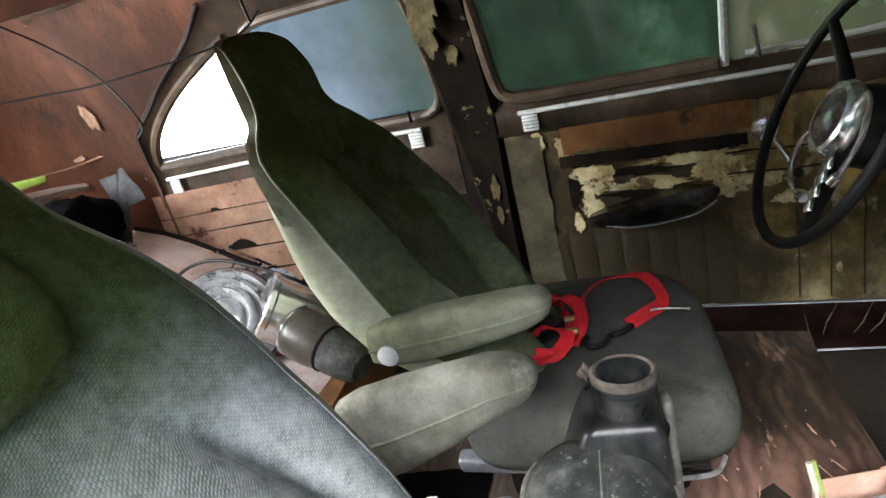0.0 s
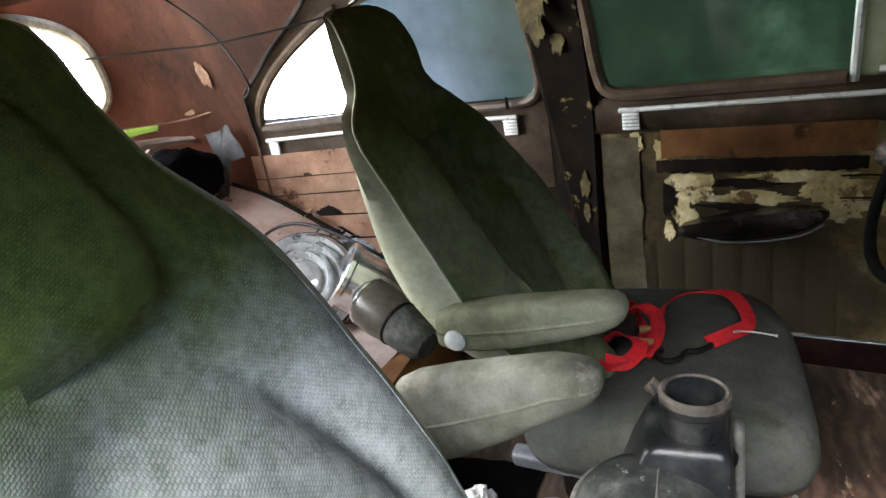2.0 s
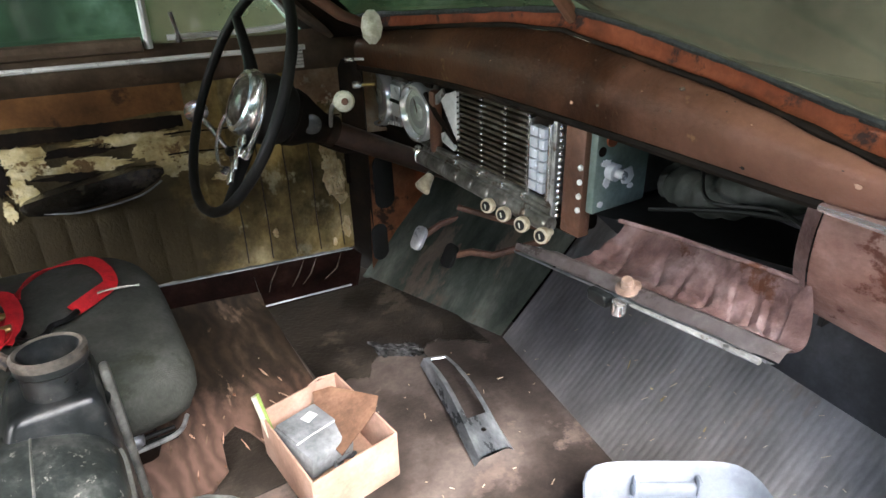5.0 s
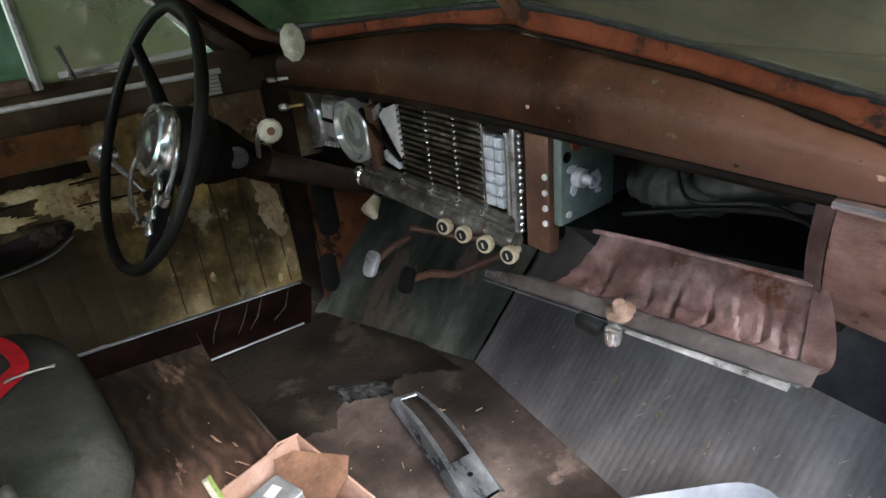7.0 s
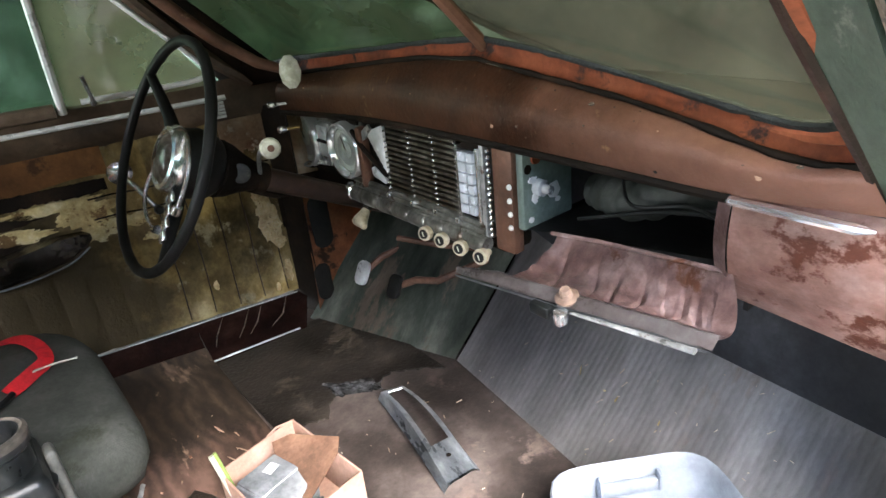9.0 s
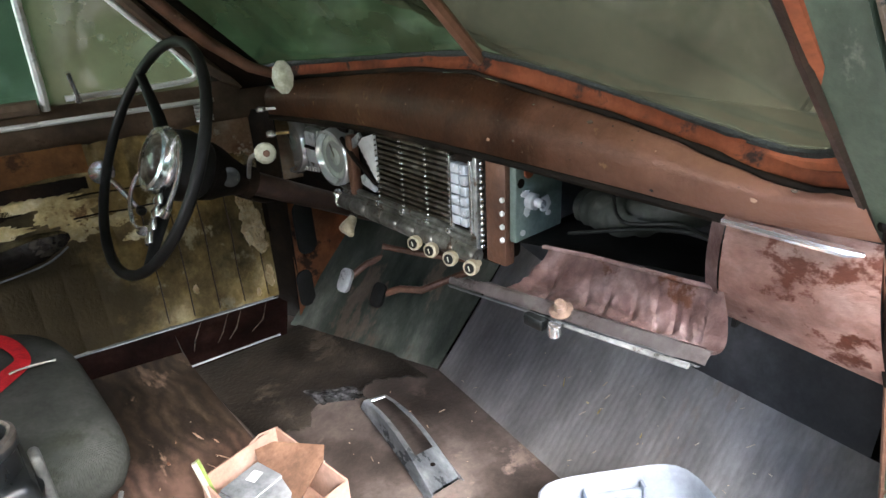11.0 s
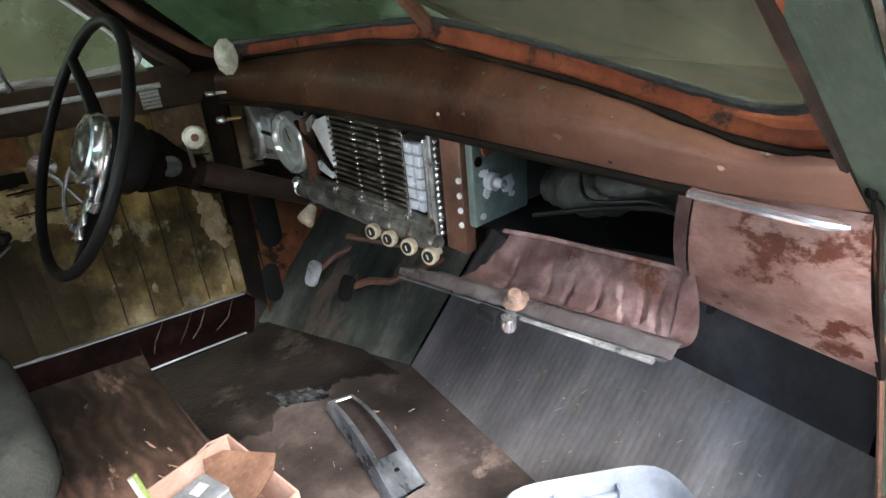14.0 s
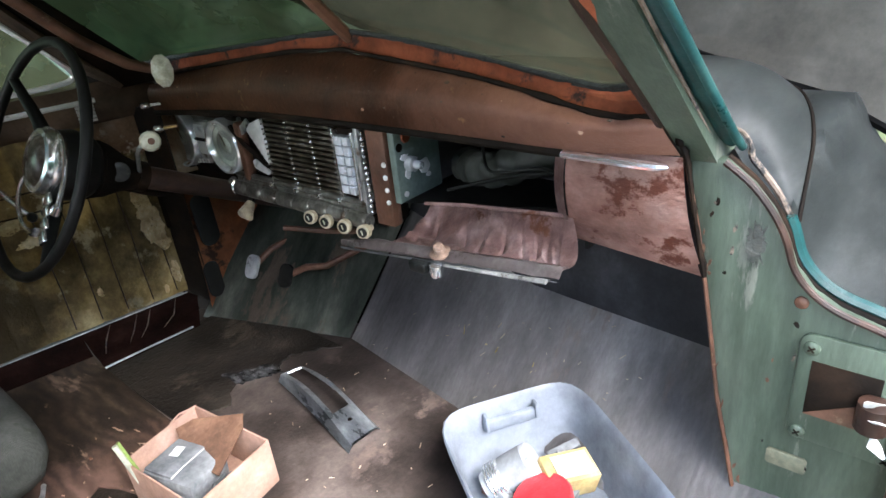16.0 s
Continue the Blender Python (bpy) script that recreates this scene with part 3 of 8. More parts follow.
DUSTLIP = surface("dust_paled_plastic_lip", [(0.05, 0.052, 0.046), (0.115, 0.115, 0.10), (0.22, 0.215, 0.19)], scale=40, rough=0.5, bump=0.1, grime=0.3)
DUSTYEDGE = surface("dust_caked_plastic", [(0.03, 0.027, 0.022), (0.105, 0.090, 0.072), (0.25, 0.215, 0.175)], scale=26, rough=0.6, bump=0.2, grime=0.4)
# emission stands in for bright sky behind the car and lights the rear cabin
GLARE = bpy.data.materials.new("sky_glow_white")
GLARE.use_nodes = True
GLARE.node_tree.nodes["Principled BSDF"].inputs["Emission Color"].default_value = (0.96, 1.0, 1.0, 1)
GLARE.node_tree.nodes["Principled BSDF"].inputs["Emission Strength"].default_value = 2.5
MOSSGLASS = dirty_glass("mossy_driver_screen_glass", (0.20, 0.245, 0.16), (0.07, 0.085, 0.045), 0.55)
SCREENGLASS = dirty_glass("mossy_windscreen_glass", (0.36, 0.37, 0.285), (0.12, 0.125, 0.08), 0.5)

# ---- mesh helpers ----
ORIGIN = {}


def thing(name, at, label, category, group="", kind=""):
    ob = new(name)
    ob.location = at
    ob.empty_display_size = 0.05
    ORIGIN[ob] = Vector(at)
    return tagged(ob, label, category, group, kind)


def finish(bm, name, material, smooth=40):
    bmesh.ops.recalc_face_normals(bm, faces=bm.faces)
    for f in bm.faces:
        f.smooth = True
    me = bpy.data.meshes.new(name)
    bm.to_mesh(me)
    bm.free()
    me.materials.append(material)
    me.set_sharp_from_angle(angle=radians(smooth))
    return me


def part(name, bm, material, parent, label="", smooth=40):
    at = ORIGIN[parent]
    bmesh.ops.translate(bm, verts=bm.verts, vec=-at)
    ob = new(name, finish(bm, name, material, smooth))
    ob.parent = parent
    ORIGIN[ob] = at
    return tagged(ob, label)


def solo(name, bm, material, label, category="", group="", kind="", smooth=40):
    ob = new(name, finish(bm, name, material, smooth))
    ORIGIN[ob] = Vector((0, 0, 0))
    return tagged(ob, label, category, group, kind)


def merge(bm, tmp, m=None):
    if m is not None:
        bmesh.ops.transform(tmp, matrix=m, verts=tmp.verts)
    me = bpy.data.meshes.new("tmp")
    tmp.to_mesh(me)
    tmp.free()
    bm.from_mesh(me)
    bpy.data.meshes.remove(me)
    return bm


def rbox(size, m, r=0.004, seg=2, bm=None):
    """A box of that size, with rounded edges, at the pose m."""
    tmp = bmesh.new()
    bmesh.ops.create_cube(tmp, size=1)
    bmesh.ops.scale(tmp, vec=size, verts=tmp.verts)
    if r > 0:
        bmesh.ops.bevel(tmp, geom=tmp.edges[:], offset=min(r, 0.49 * min(size)), segments=seg, profile=0.5, affect="EDGES")
    return merge(bm or bmesh.new(), tmp, m)


def box2(lo, hi, r=0.004, seg=2, bm=None, m=None):
    lo, hi = Vector(lo), Vector(hi)
    c = Matrix.Translation((lo + hi) / 2)
    return rbox(hi - lo, (m @ c) if m is not None else c, r, seg, bm)


def rings(loops, closed=True, caps=True, bm=None):
    """A skin over loops of equally many points."""
    bm = bm or bmesh.new()
    rows = [[bm.verts.new(p) for p in loop] for loop in loops]
    n = len(rows[0])
    for a, b in zip(rows, rows[1:]):
        for i in range(n if closed else n - 1):
            j = (i + 1) % n
            bm.faces.new((a[i], a[j], b[j], b[i]))
    if caps and closed:
        bm.faces.new(rows[0][::-1])
        bm.faces.new(rows[-1])
    return bm


def basis(way):
    way = Vector(way).normalized()
    side = way.cross(Vector((0, 0, 1)))
    if side.length < 0.05:
        side = way.cross(Vector((0, 1, 0)))
    side.normalize()
    return side, side.cross(way).normalized()


def tube(points, r, seg=10, bm=None, closed=False, caps=True, squash=1.0):
    """A round bar along points; r is one radius, or one for each point."""
    pts = [Vector(p) for p in points]
    rs = r if isinstance(r, (list, tuple)) else [r] * len(pts)
    loops = []
    up = None
    for i, p in enumerate(pts):
        if closed:
            way = pts[(i + 1) % len(pts)] - pts[i - 1]
        else:
            way = pts[min(i + 1, len(pts) - 1)] - pts[max(i - 1, 0)]
        way.normalize()
        if up is None:
            _, up = basis(way)
        up = (up - way * up.dot(way)).normalized()
        side = way.cross(up)
        loops.append([p + (side * math.cos(a) + up * math.sin(a) * squash) * rs[i] for a in (2 * math.pi * k / seg for k in range(seg))])
    if closed:
        loops.append(loops[0])
        bm = rings(loops, True, False, bm)
        bmesh.ops.remove_doubles(bm, verts=bm.verts, dist=1e-6)
        return bm
    return rings(loops, True, caps, bm)


def lathe(profile, m, seg=32, bm=None, caps=True):
    """Turns (radius, height) pairs round the z axis of the pose m."""
    loops = [[m @ Vector((r * math.cos(a), r * math.sin(a), h)) for a in (2 * math.pi * k / seg for k in range(seg))] for r, h in profile]
    return rings(loops, True, caps, bm)


def smooth_line(points, n):
    """n + 1 points on a smooth curve through the given ones."""
    pts = [Vector(p) for p in points]
    out = []
    for k in range(n + 1):
        u = k / n * (len(pts) - 1)
        i = min(int(u), len(pts) - 2)
        f = u - i
        p0, p1, p2, p3 = pts[max(i - 1, 0)], pts[i], pts[i + 1], pts[min(i + 2, len(pts) - 1)]
        out.append(0.5 * (2 * p1 + (p2 - p0) * f + (2 * p0 - 5 * p1 + 4 * p2 - p3) * f * f + (3 * p1 - p0 - 3 * p2 + p3) * f ** 3))
    return out


def sheet(fn, nu, nv, thick=0.003, keep=None, bm=None):
    """A sheet fn(u, v), with u and v from 0 to 1, that has thickness; keep(u, v) leaves cells out."""
    bm = bm or bmesh.new()
    grid = [[bm.verts.new(fn(i / nu, j / nv)) for j in range(nv + 1)] for i in range(nu + 1)]
    faces = []
    for i in range(nu):
        for j in range(nv):
            if keep is None or keep((i + 0.5) / nu, (j + 0.5) / nv):
                faces.append(bm.faces.new((grid[i][j], grid[i + 1][j], grid[i + 1][j + 1], grid[i][j + 1])))
    for v in [v for row in grid for v in row if not v.link_faces]:
        bm.verts.remove(v)
    if thick:
        bmesh.ops.solidify(bm, geom=faces, thickness=thick)
    return bm


def plate(outline, thick, m, r=0.0, bm=None):
    """A flat plate with that outline (x, y) in the plane of the pose m, its thickness along the pose's z."""
    tmp = bmesh.new()
    vs = [tmp.verts.new((x, y, 0)) for x, y in outline]
    f = tmp.faces.new(vs)
    ext = bmesh.ops.extrude_face_region(tmp, geom=[f])
    bmesh.ops.translate(tmp, vec=(0, 0, thick), verts=[v for v in ext["geom"] if isinstance(v, bmesh.types.BMVert)])
    if r:
        bmesh.ops.recalc_face_normals(tmp, faces=tmp.faces)
        bmesh.ops.bevel(tmp, geom=tmp.edges[:], offset=r, segments=2, profile=0.5, affect="EDGES")
    return merge(bm or bmesh.new(), tmp, m)


def round_outline(w, h, r, n=6):
    out = []
    for cx, cy, a0 in ((w / 2 - r, h / 2 - r, 0), (-w / 2 + r, h / 2 - r, 90), (-w / 2 + r, -h / 2 + r, 180), (w / 2 - r, -h / 2 + r, 270)):
        for k in range(n + 1):
            a = radians(a0 + 90 * k / n)
            out.append((cx + r * math.cos(a), cy + r * math.sin(a)))
    return out


def facing(at, way, up=(0, 0, 1)):
    """A pose at that place whose z looks along way, and whose y is up."""
    z = Vector(way).normalized()
    x = Vector(up).cross(z).normalized()
    y = z.cross(x)
    return Matrix((( x.x, y.x, z.x, at[0]), (x.y, y.y, z.y, at[1]), (x.z, y.z, z.z, at[2]), (0, 0, 0, 1)))

# ---- outdoors ----
ground = solo("ground", sheet(lambda u, v: (400 * (u - 0.5), 400 * (v - 0.5), -0.42), 8, 8, 0), EARTH, "leaf-littered brown earth round the car", "ground", kind="structure")
backdrop = solo("backdrop", sheet(lambda u, v: (-3.0 + 12.0 * u, 5.5 - 2.5 * (u - 0.4) ** 2, -0.5 + 6.0 * v), 12, 4, 0.02), LEAFWALL,
                "dark green woodland seen beyond the dirty glass", "backdrop", kind="structure")

# unseen leaf wall, added to cut low sky light from the open door's side
solo("woodland", sheet(lambda u, v: (8.5 * math.cos(radians(20 - 170 * u)) - 0.5, 8.0 * math.sin(radians(20 - 170 * u)), -0.5 + 4.2 * v + 0.5 * v * noise.noise(Vector((u * 14, v, 0)))), 60, 8, 0.02), LEAFWALL,
     "unseen dark green leaf wall added to block low sky light", "backdrop", kind="structure")

# added glowing sheet, seen white through the rear windows
solo("sky_glow_sheet", sheet(lambda u, v: (9.0 * math.cos(radians(118 + 95 * u)), 9.0 * math.sin(radians(118 + 95 * u)), -0.42 + 4.5 * v), 30, 2, 0), GLARE,
     "added glowing sheet in place of the bright sky behind the car", "backdrop", kind="structure")

# ---- floor ----
floor = solo("floor", box2((-1.75, -0.84, -0.03), (1.02, 0.90, 0.026), 0), FLOORMAT, "dirty worn brown floor covering of the car", "floor", kind="structure")
def toe_fn(u, v, rib=1.0):
    fold = abs(math.sin(u * math.pi * 68)) * rib
    return Vector((0.964 - 0.145 * u + 0.32 * v + 0.085 * u * v - 0.0005 * fold, 0.19 - 0.90 * u, 0.026 + 0.30 * v ** 1.05 + 0.0006 * fold))


toe_1 = solo("toe_board_passenger", sheet(lambda u, v: toe_fn(u * 1.06, v * (0.80 - 0.17 * min(1, u / 0.52))), 430, 8, 0.004),
             RIBMAT, "dusty ribbed rubber mat on the sloping toe board", "toe board", kind="structure")
# the shade below the glovebox is put into this upright's colour
solo("toe_board_upper", sheet(lambda u, v: toe_fn(u * 0.88, 0.80 - 0.17 * min(1, u / 0.52), 0) + Vector((0.03 * v, 0, 0.010 * math.sin(math.pi * v) + 0.30 * v)), 30, 8, 0.004),
     SHADEMAT, "upright above the ribbed mat, coloured as rubber in shadow", "toe board", kind="structure")
toe_2 = solo("toe_board_driver", sheet(lambda u, v: (0.958 - 0.14 * u + 0.32 * v, 0.196 - 0.03 * v + 0.425 * u, 0.02 + 0.34 * v), 12, 8, 0.006),
             TOEMAT, "grey-green rubber mat on the driver's toe board", "toe board", kind="structure")
solo("toe_board_steel", sheet(lambda u, v: (1.00 + 0.30 * v, 0.80 - 1.58 * u, -0.03 + 0.26 * v), 4, 4, 0.01), BLACKRUST, "black steel under the toe board mats", "toe board", kind="structure")
firewall = solo("firewall", box2((1.30, -0.58, -0.05), (1.33, 0.80, 0.58), 0), BLACKRUST, "black steel bulkhead behind the dashboard", "bulkhead", kind="structure")

# ---- outer shell: sides, roof, rear ----


def sided(side, lo, hi, bm=None, r=0.003):
    """A box given by (s, d, z) corners of one side."""
    c = [(a + b) / 2 for a, b in zip(lo, hi)]
    size = [abs(b - a) for a, b in zip(lo, hi)]
    m = LEFT if side is left else Matrix.Diagonal((1, -1, 1, 1)) @ LEFT
    return rbox(size, m @ Matrix.Translation(c), r, 2, bm)


def shell_d(s, z):
    """How far out the side's inner face lies at that station and height."""
    d = 0.83 if s > -0.5 else 0.83 - 0.105 * min(1.0, (-0.5 - s) / 0.7) ** 1.5
    if z > 0.62:
        d -= 0.42 * (z - 0.62) ** 1.25
    return d


def inside(q, w, n=2.6):
    return abs(q[0] / w[0]) ** n + abs(q[1] / w[1]) ** n < 1


REAR_WIN = ((-0.533, 0.80), (0.220, 0.155))     # middle and half size, in s and z


def quarter_hole(s, z):
    # a rounded triangle: level sill, upright front, sweeping rear edge
    if z < 0.652 or s > -0.80 or z > 0.95:
        return False
    u = (z - 0.652) / 0.285
    return u < 1 and s > -1.185 + 0.40 * u ** 1.9 + 0.012


def side_keep(u, v):
    s, z = -1.25 + 0.94 * u, 0.43 + 0.75 * v
    if inside((s - REAR_WIN[0][0], z - REAR_WIN[0][1]), REAR_WIN[1], 7):
        return False
    return not quarter_hole(s, z)


def seam_s(z):
    """Where the rusty roof quarter meets the painted body side."""
    return float(np.interp(z, [0.44, 0.57, 0.67, 0.75, 0.78, 0.85, 0.90, 0.967, 1.10, 1.20], [-1.202, -1.205, -1.199, -1.181, -1.144, -1.05, -0.967, -0.863, -0.70, -0.60]))


def side_wall(side, name, ahead):
    def keep(u, v):
        return side_keep(u, v) and ((-1.25 + 0.94 * u > seam_s(0.43 + 0.75 * v)) == ahead)
    return solo(name, sheet(lambda u, v: side(-1.25 + 0.94 * u, shell_d(-1.25 + 0.94 * u, 0.43 + 0.75 * v), 0.43 + 0.75 * v), 110, 90, 0.006, keep),
                GARNISH if ahead else HEADLINER, "brown painted steel body side round the rear windows" if ahead else "bare rust-brown steel above the rear quarter window", "body side", kind="structure")


for side, name in ((left, "left"), (right, "right")):
    side_wall(side, "wall_%s_rear" % name, True)
    side_wall(side, "wall_%s_quarter" % name, False)


def rear_fn(sign):
    def fn(u, v):
        z = 0.42 + 0.78 * v
        k = 1 - 0.42 * max(0, (z - 0.62) / 0.55) ** 1.6
        a = radians(90 * u)
        end = left(-1.25, shell_d(-1.25, z), z)
        c, s = math.cos(a) ** (2 / 2.4), math.sin(a) ** (2 / 2.4) if u > 0 else 0.0
        return Vector((end.x - 0.45 * k * s, sign * end.y * c, z))
    return fn


def rear_keep(u, v):
    z = 0.42 + 0.78 * v
    return not (inside((min(u, 1) - 1.0, z - 0.895), (0.60, 0.17), 3.2)) and not (u > 0.3 and z < 0.50)


back_window = thing("window_rear", (-1.5, 0, 0.8), "bright rear window opening with a pale cream rim", "window", kind="structure")
for sign in (1, -1):
    arc = []
    for k in range(41):
        a = radians(90 + 180 * k / 40)
        c, s = math.cos(a), math.sin(a)
        q = (abs(c) ** 3.2 + abs(s) ** 3.2) ** (-1 / 3.2)
        arc.append(rear_fn(sign)(max(0.0, min(1.0, 1 + 0.60 * q * c)), (0.895 + 0.17 * q * s - 0.42) / 0.78))
    part("rim", tube(arc, 0.016, 8), CREAM, back_window, "pale cream rubber rim")
solo("wall_rear_left", sheet(rear_fn(1), 90, 70, 0.005, rear_keep), HEADLINER, "bare rust-brown steel of the rear roof quarter", "rear quarter", kind="structure")
solo("wall_rear_right", sheet(rear_fn(-1), 60, 50, 0.005, rear_keep), HEADLINER, "bare rust-brown steel of the rear roof quarter", "rear quarter", kind="structure")


def roof_fn(u, v):
    x = 0.50 - 2.05 * u
    w = 0.62 * (1 - 0.42 * max(0, (u - 0.55) / 0.45) ** 2)
    y = w * (2 * v - 1) * 1.18
    return (x, y, 1.215 - 0.10 * abs(2 * v - 1) ** 3 - 0.12 * max(0, u - 0.6) ** 1.5 - 0.02)


solo("ceiling", sheet(roof_fn, 30, 24, 0.006), HEADLINER, "bare rust-brown steel roof with no lining", "ceiling", kind="structure")
for side, name in ((left, "wall_left_lower"), (right, "wall_right_lower")):
    bm = sided(side, (-1.3, 0.832, -0.05), (-0.10, 0.85, 0.66), r=0)
    solo(name, bm, BLACKRUST, "dark rusty steel of the lower body side", "body side", kind="structure")
# added plate keeps the glowing backdrop from showing below the rear window
solo("glare_stop_plate", box2((-1.75, -0.85, 0.628), (-1.36, 0.95, 0.640), 0.003), BLACKRUST, "added dark plate that shuts off glare below the rear window", "shelf", kind="structure")
solo("wall_rear_lower", box2((-1.78, -0.85, -0.05), (-1.75, 0.85, 0.66), 0), BLACKRUST, "dark rusty steel rear bulkhead", "bulkhead", kind="structure")
# closed rear half of the passenger side and roof rails
for side, name in ((left, "roof_rail_left"), (right, "roof_rail_right")):
    pts = [side(0.30 - 1.55 * k / 12, shell_d(0.30 - 1.55 * k / 12, 1.05) - 0.0, 1.13 + 0.03 * math.sin(math.pi * k / 12)) for k in range(13)]
    solo(name, tube(pts, 0.05, 10), GARNISH, "brown painted roof rail over the doors", "roof rail", kind="structure")

# ---- driver's door ----
door = thing("door_left_front", left(0.25, 0.83, 0.06), "closed driver's door with a mouldy peeling door card", "car door", kind="structure")
tagged(door, kind="structure")


def in_left(lo, hi, r=0.003, bm=None):
    return sided(left, lo, hi, bm, r)


def left_face(s, z, d, way=1):
    """A pose on the driver's side whose z looks into the car."""
    p = left(s, d, z)
    return facing(p, -left(0, 1, 0))


# stained card: eight upright pleats with shallow valleys between them
def card_fn(u, v):
    s = -0.185 + 0.945 * u - 0.055 * (1 - v) * u
    z = 0.085 + 0.48 * v
    pleat = 0.006 * abs(math.sin(math.pi * (s + 0.19) / 0.062)) ** 0.5 if (z < 0.30 or s > 0.36) else 0.004 * abs(math.sin(math.pi * (z - 0.3) / 0.055)) ** 0.4
    return left(s, 0.826 - pleat + 0.003 * noise.noise(Vector((s * 9, z * 9, 1))), z)


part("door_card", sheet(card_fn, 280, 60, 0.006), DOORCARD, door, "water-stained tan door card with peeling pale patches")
for k in range(5):
    s = -0.19 + 0.062 * (10 + k)
    part("pleat_seam", tube([left(s + 0.0015 * math.sin(z * 40 + k), 0.8225, z) for z in (0.095, 0.20, 0.30, 0.37, 0.395 + 0.012 * (k % 3))], 0.0016, 6), DARKBROWN, door, "dark stitched groove")
for z in (0.452, 0.405):
    part("level_seam", tube([left(0.30 + 0.40 * k / 8, 0.8185, z - 0.004 * k / 8 + 0.002 * math.sin(k * 2)) for k in range(9)], 0.002, 6), BLACKRUST, door, "dark level groove")
part("bare_board", sheet(lambda u, v: left(-0.045 + 0.40 * u, 0.818 + 0.002 * noise.noise(Vector((u * 7, v * 5, 3))), 0.497 + 0.07 * v + 0.006 * math.sin(9 * u)), 30, 8, 0.004),
     BROWNBOARD, door, "exposed orange-brown fibreboard strip")
part("dark_gap", plate([(-0.20 + 0.40 * k / 60, 0.014 + 0.003 * noise.noise(Vector((k * 0.83, 0.4, 0.3)))) for k in range(61)][::-1] + [(-0.20 + 0.40 * k / 60, -0.014 + 0.007 * noise.noise(Vector((k * 0.57, 5.3, 0.7)))) for k in range(61)], 0.004, left_face(0.145, 0.481, 0.815)), BLACKRUST, door, "black rotten groove under the board")
part("upper_rail", sheet(lambda u, v: left(-0.185 + 0.955 * u, 0.826 - 0.022 * math.sin(math.pi * min(1, v * 1.05)) ** 0.7, 0.555 + 0.095 * v), 30, 12, 0.008), GARNISH, door,
     "brown painted steel garnish rail")
part("chrome_strip", tube([left(-0.128 + 0.76 * k / 20, 0.801, 0.6155) for k in range(21)], 0.0075, 10, squash=0.75), STRIP, door, "bright chrome strip")
for s in (-0.103, 0.607):
    bm = bmesh.new()
    for k in range(5):
        in_left((s - 0.019, 0.798, 0.571 + 0.0078 * k), (s + 0.019, 0.806, 0.5772 + 0.0078 * k), 0.0015, bm)
    part("strip_clip", bm, BRIGHT, door, "ribbed chrome clip")
part("lower_sill_strip", tube([left(0.10 + 0.60 * k / 6, 0.818, 0.080) for k in range(7)], 0.0016, 6), STEEL, door, "thin bright strip along the door's foot")
# window frame: rear upright, header, front post, bottom
frame_bm = tube(smooth_line([left(0.30, 0.806, 0.648), left(0.05, 0.806, 0.648), left(-0.10, 0.806, 0.649), left(-0.148, 0.802, 0.660), left(-0.166, 0.796, 0.695), left(-0.172, 0.77, 0.80), left(-0.165, 0.72, 0.97), left(-0.05, 0.70, 1.04), left(0.2, 0.70, 1.04), left(0.36, 0.72, 0.99),
                             left(0.50, 0.76, 0.83), left(0.62, 0.79, 0.70), left(0.70, 0.81, 0.64)], 72), 0.015, 8)
part("window_frame", frame_bm, GARNISH, door)
part("vent_post", tube([left(0.312, 0.806, 0.640), left(0.318, 0.765, 0.83), left(0.325, 0.715, 0.995)], 0.0085, 8), BRIGHT, door, "upright pale metal post of the vent window")
part("vent_frame", tube(smooth_line([left(0.35, 0.80, 0.658), left(0.55, 0.80, 0.660), left(0.604, 0.795, 0.672), left(0.585, 0.785, 0.71), left(0.50, 0.765, 0.80), left(0.40, 0.735, 0.91)], 40), 0.006, 8),
     BRIGHT, door, "pale metal frame of the vent window")
part("window_pane", sheet(lambda u, v: left(-0.17 + 0.49 * u, 0.822 - 0.36 * (0.40 * v) ** 1.2, 0.64 + 0.40 * v), 6, 8, 0), SIDEGLASS, door, "dirty green wound-up window pane")
part("vent_pane", sheet(lambda u, v: left(0.32 + (0.30 - 0.25 * v) * u, 0.815 - 0.36 * (0.38 * v) ** 1.2, 0.645 + 0.36 * v), 6, 8, 0), VENTGLASS, door, "tan-filmed vent window pane")
latch = part("vent_latch", tube([left(0.372, 0.79, 0.652), left(0.372, 0.775, 0.668), left(0.366, 0.765, 0.712)], [0.007, 0.005, 0.006], 8), CHROME, door, "small chrome vent latch")

# ---- centre pillar and rear belt of the driver's side ----
pillar = thing("pillar_left", left(-0.23, 0.82, 0.03), "black mouldy door pillar with flaking yellowed paint", "pillar", kind="structure")
loops = []
for z, s0, s1 in ((0.03, -0.235, -0.185), (0.33, -0.262, -0.188), (0.6, -0.305, -0.180), (0.77, -0.318, -0.176), (1.08, -0.318, -0.165)):
    d = shell_d(-0.25, z) - 0.014
    loops.append([left(s0, d + 0.03, z), left(s0, d + 0.004, z), left(s0 + 0.012, d - 0.006, z), left((s0 + s1) / 2, d, z), left(s1 - 0.012, d - 0.006, z), left(s1, d + 0.004, z), left(s1, d + 0.03, z)])
part("post", rings(loops), PILLAR, pillar)
rear_belt = thing("belt_trim_left_rear", left(-0.6, 0.81, 0.6), "brown belt rail with a chrome strip under the rear windows", "trim", kind="structure")
BELT = [left(s, shell_d(s, 0.6) - 0.014, 0.6155) for s in [-0.385 - 0.78 * k / 20 for k in range(21)]]
part("chrome_strip", tube(BELT, 0.0075, 10, squash=0.75), STRIP, rear_belt, "bright chrome strip")
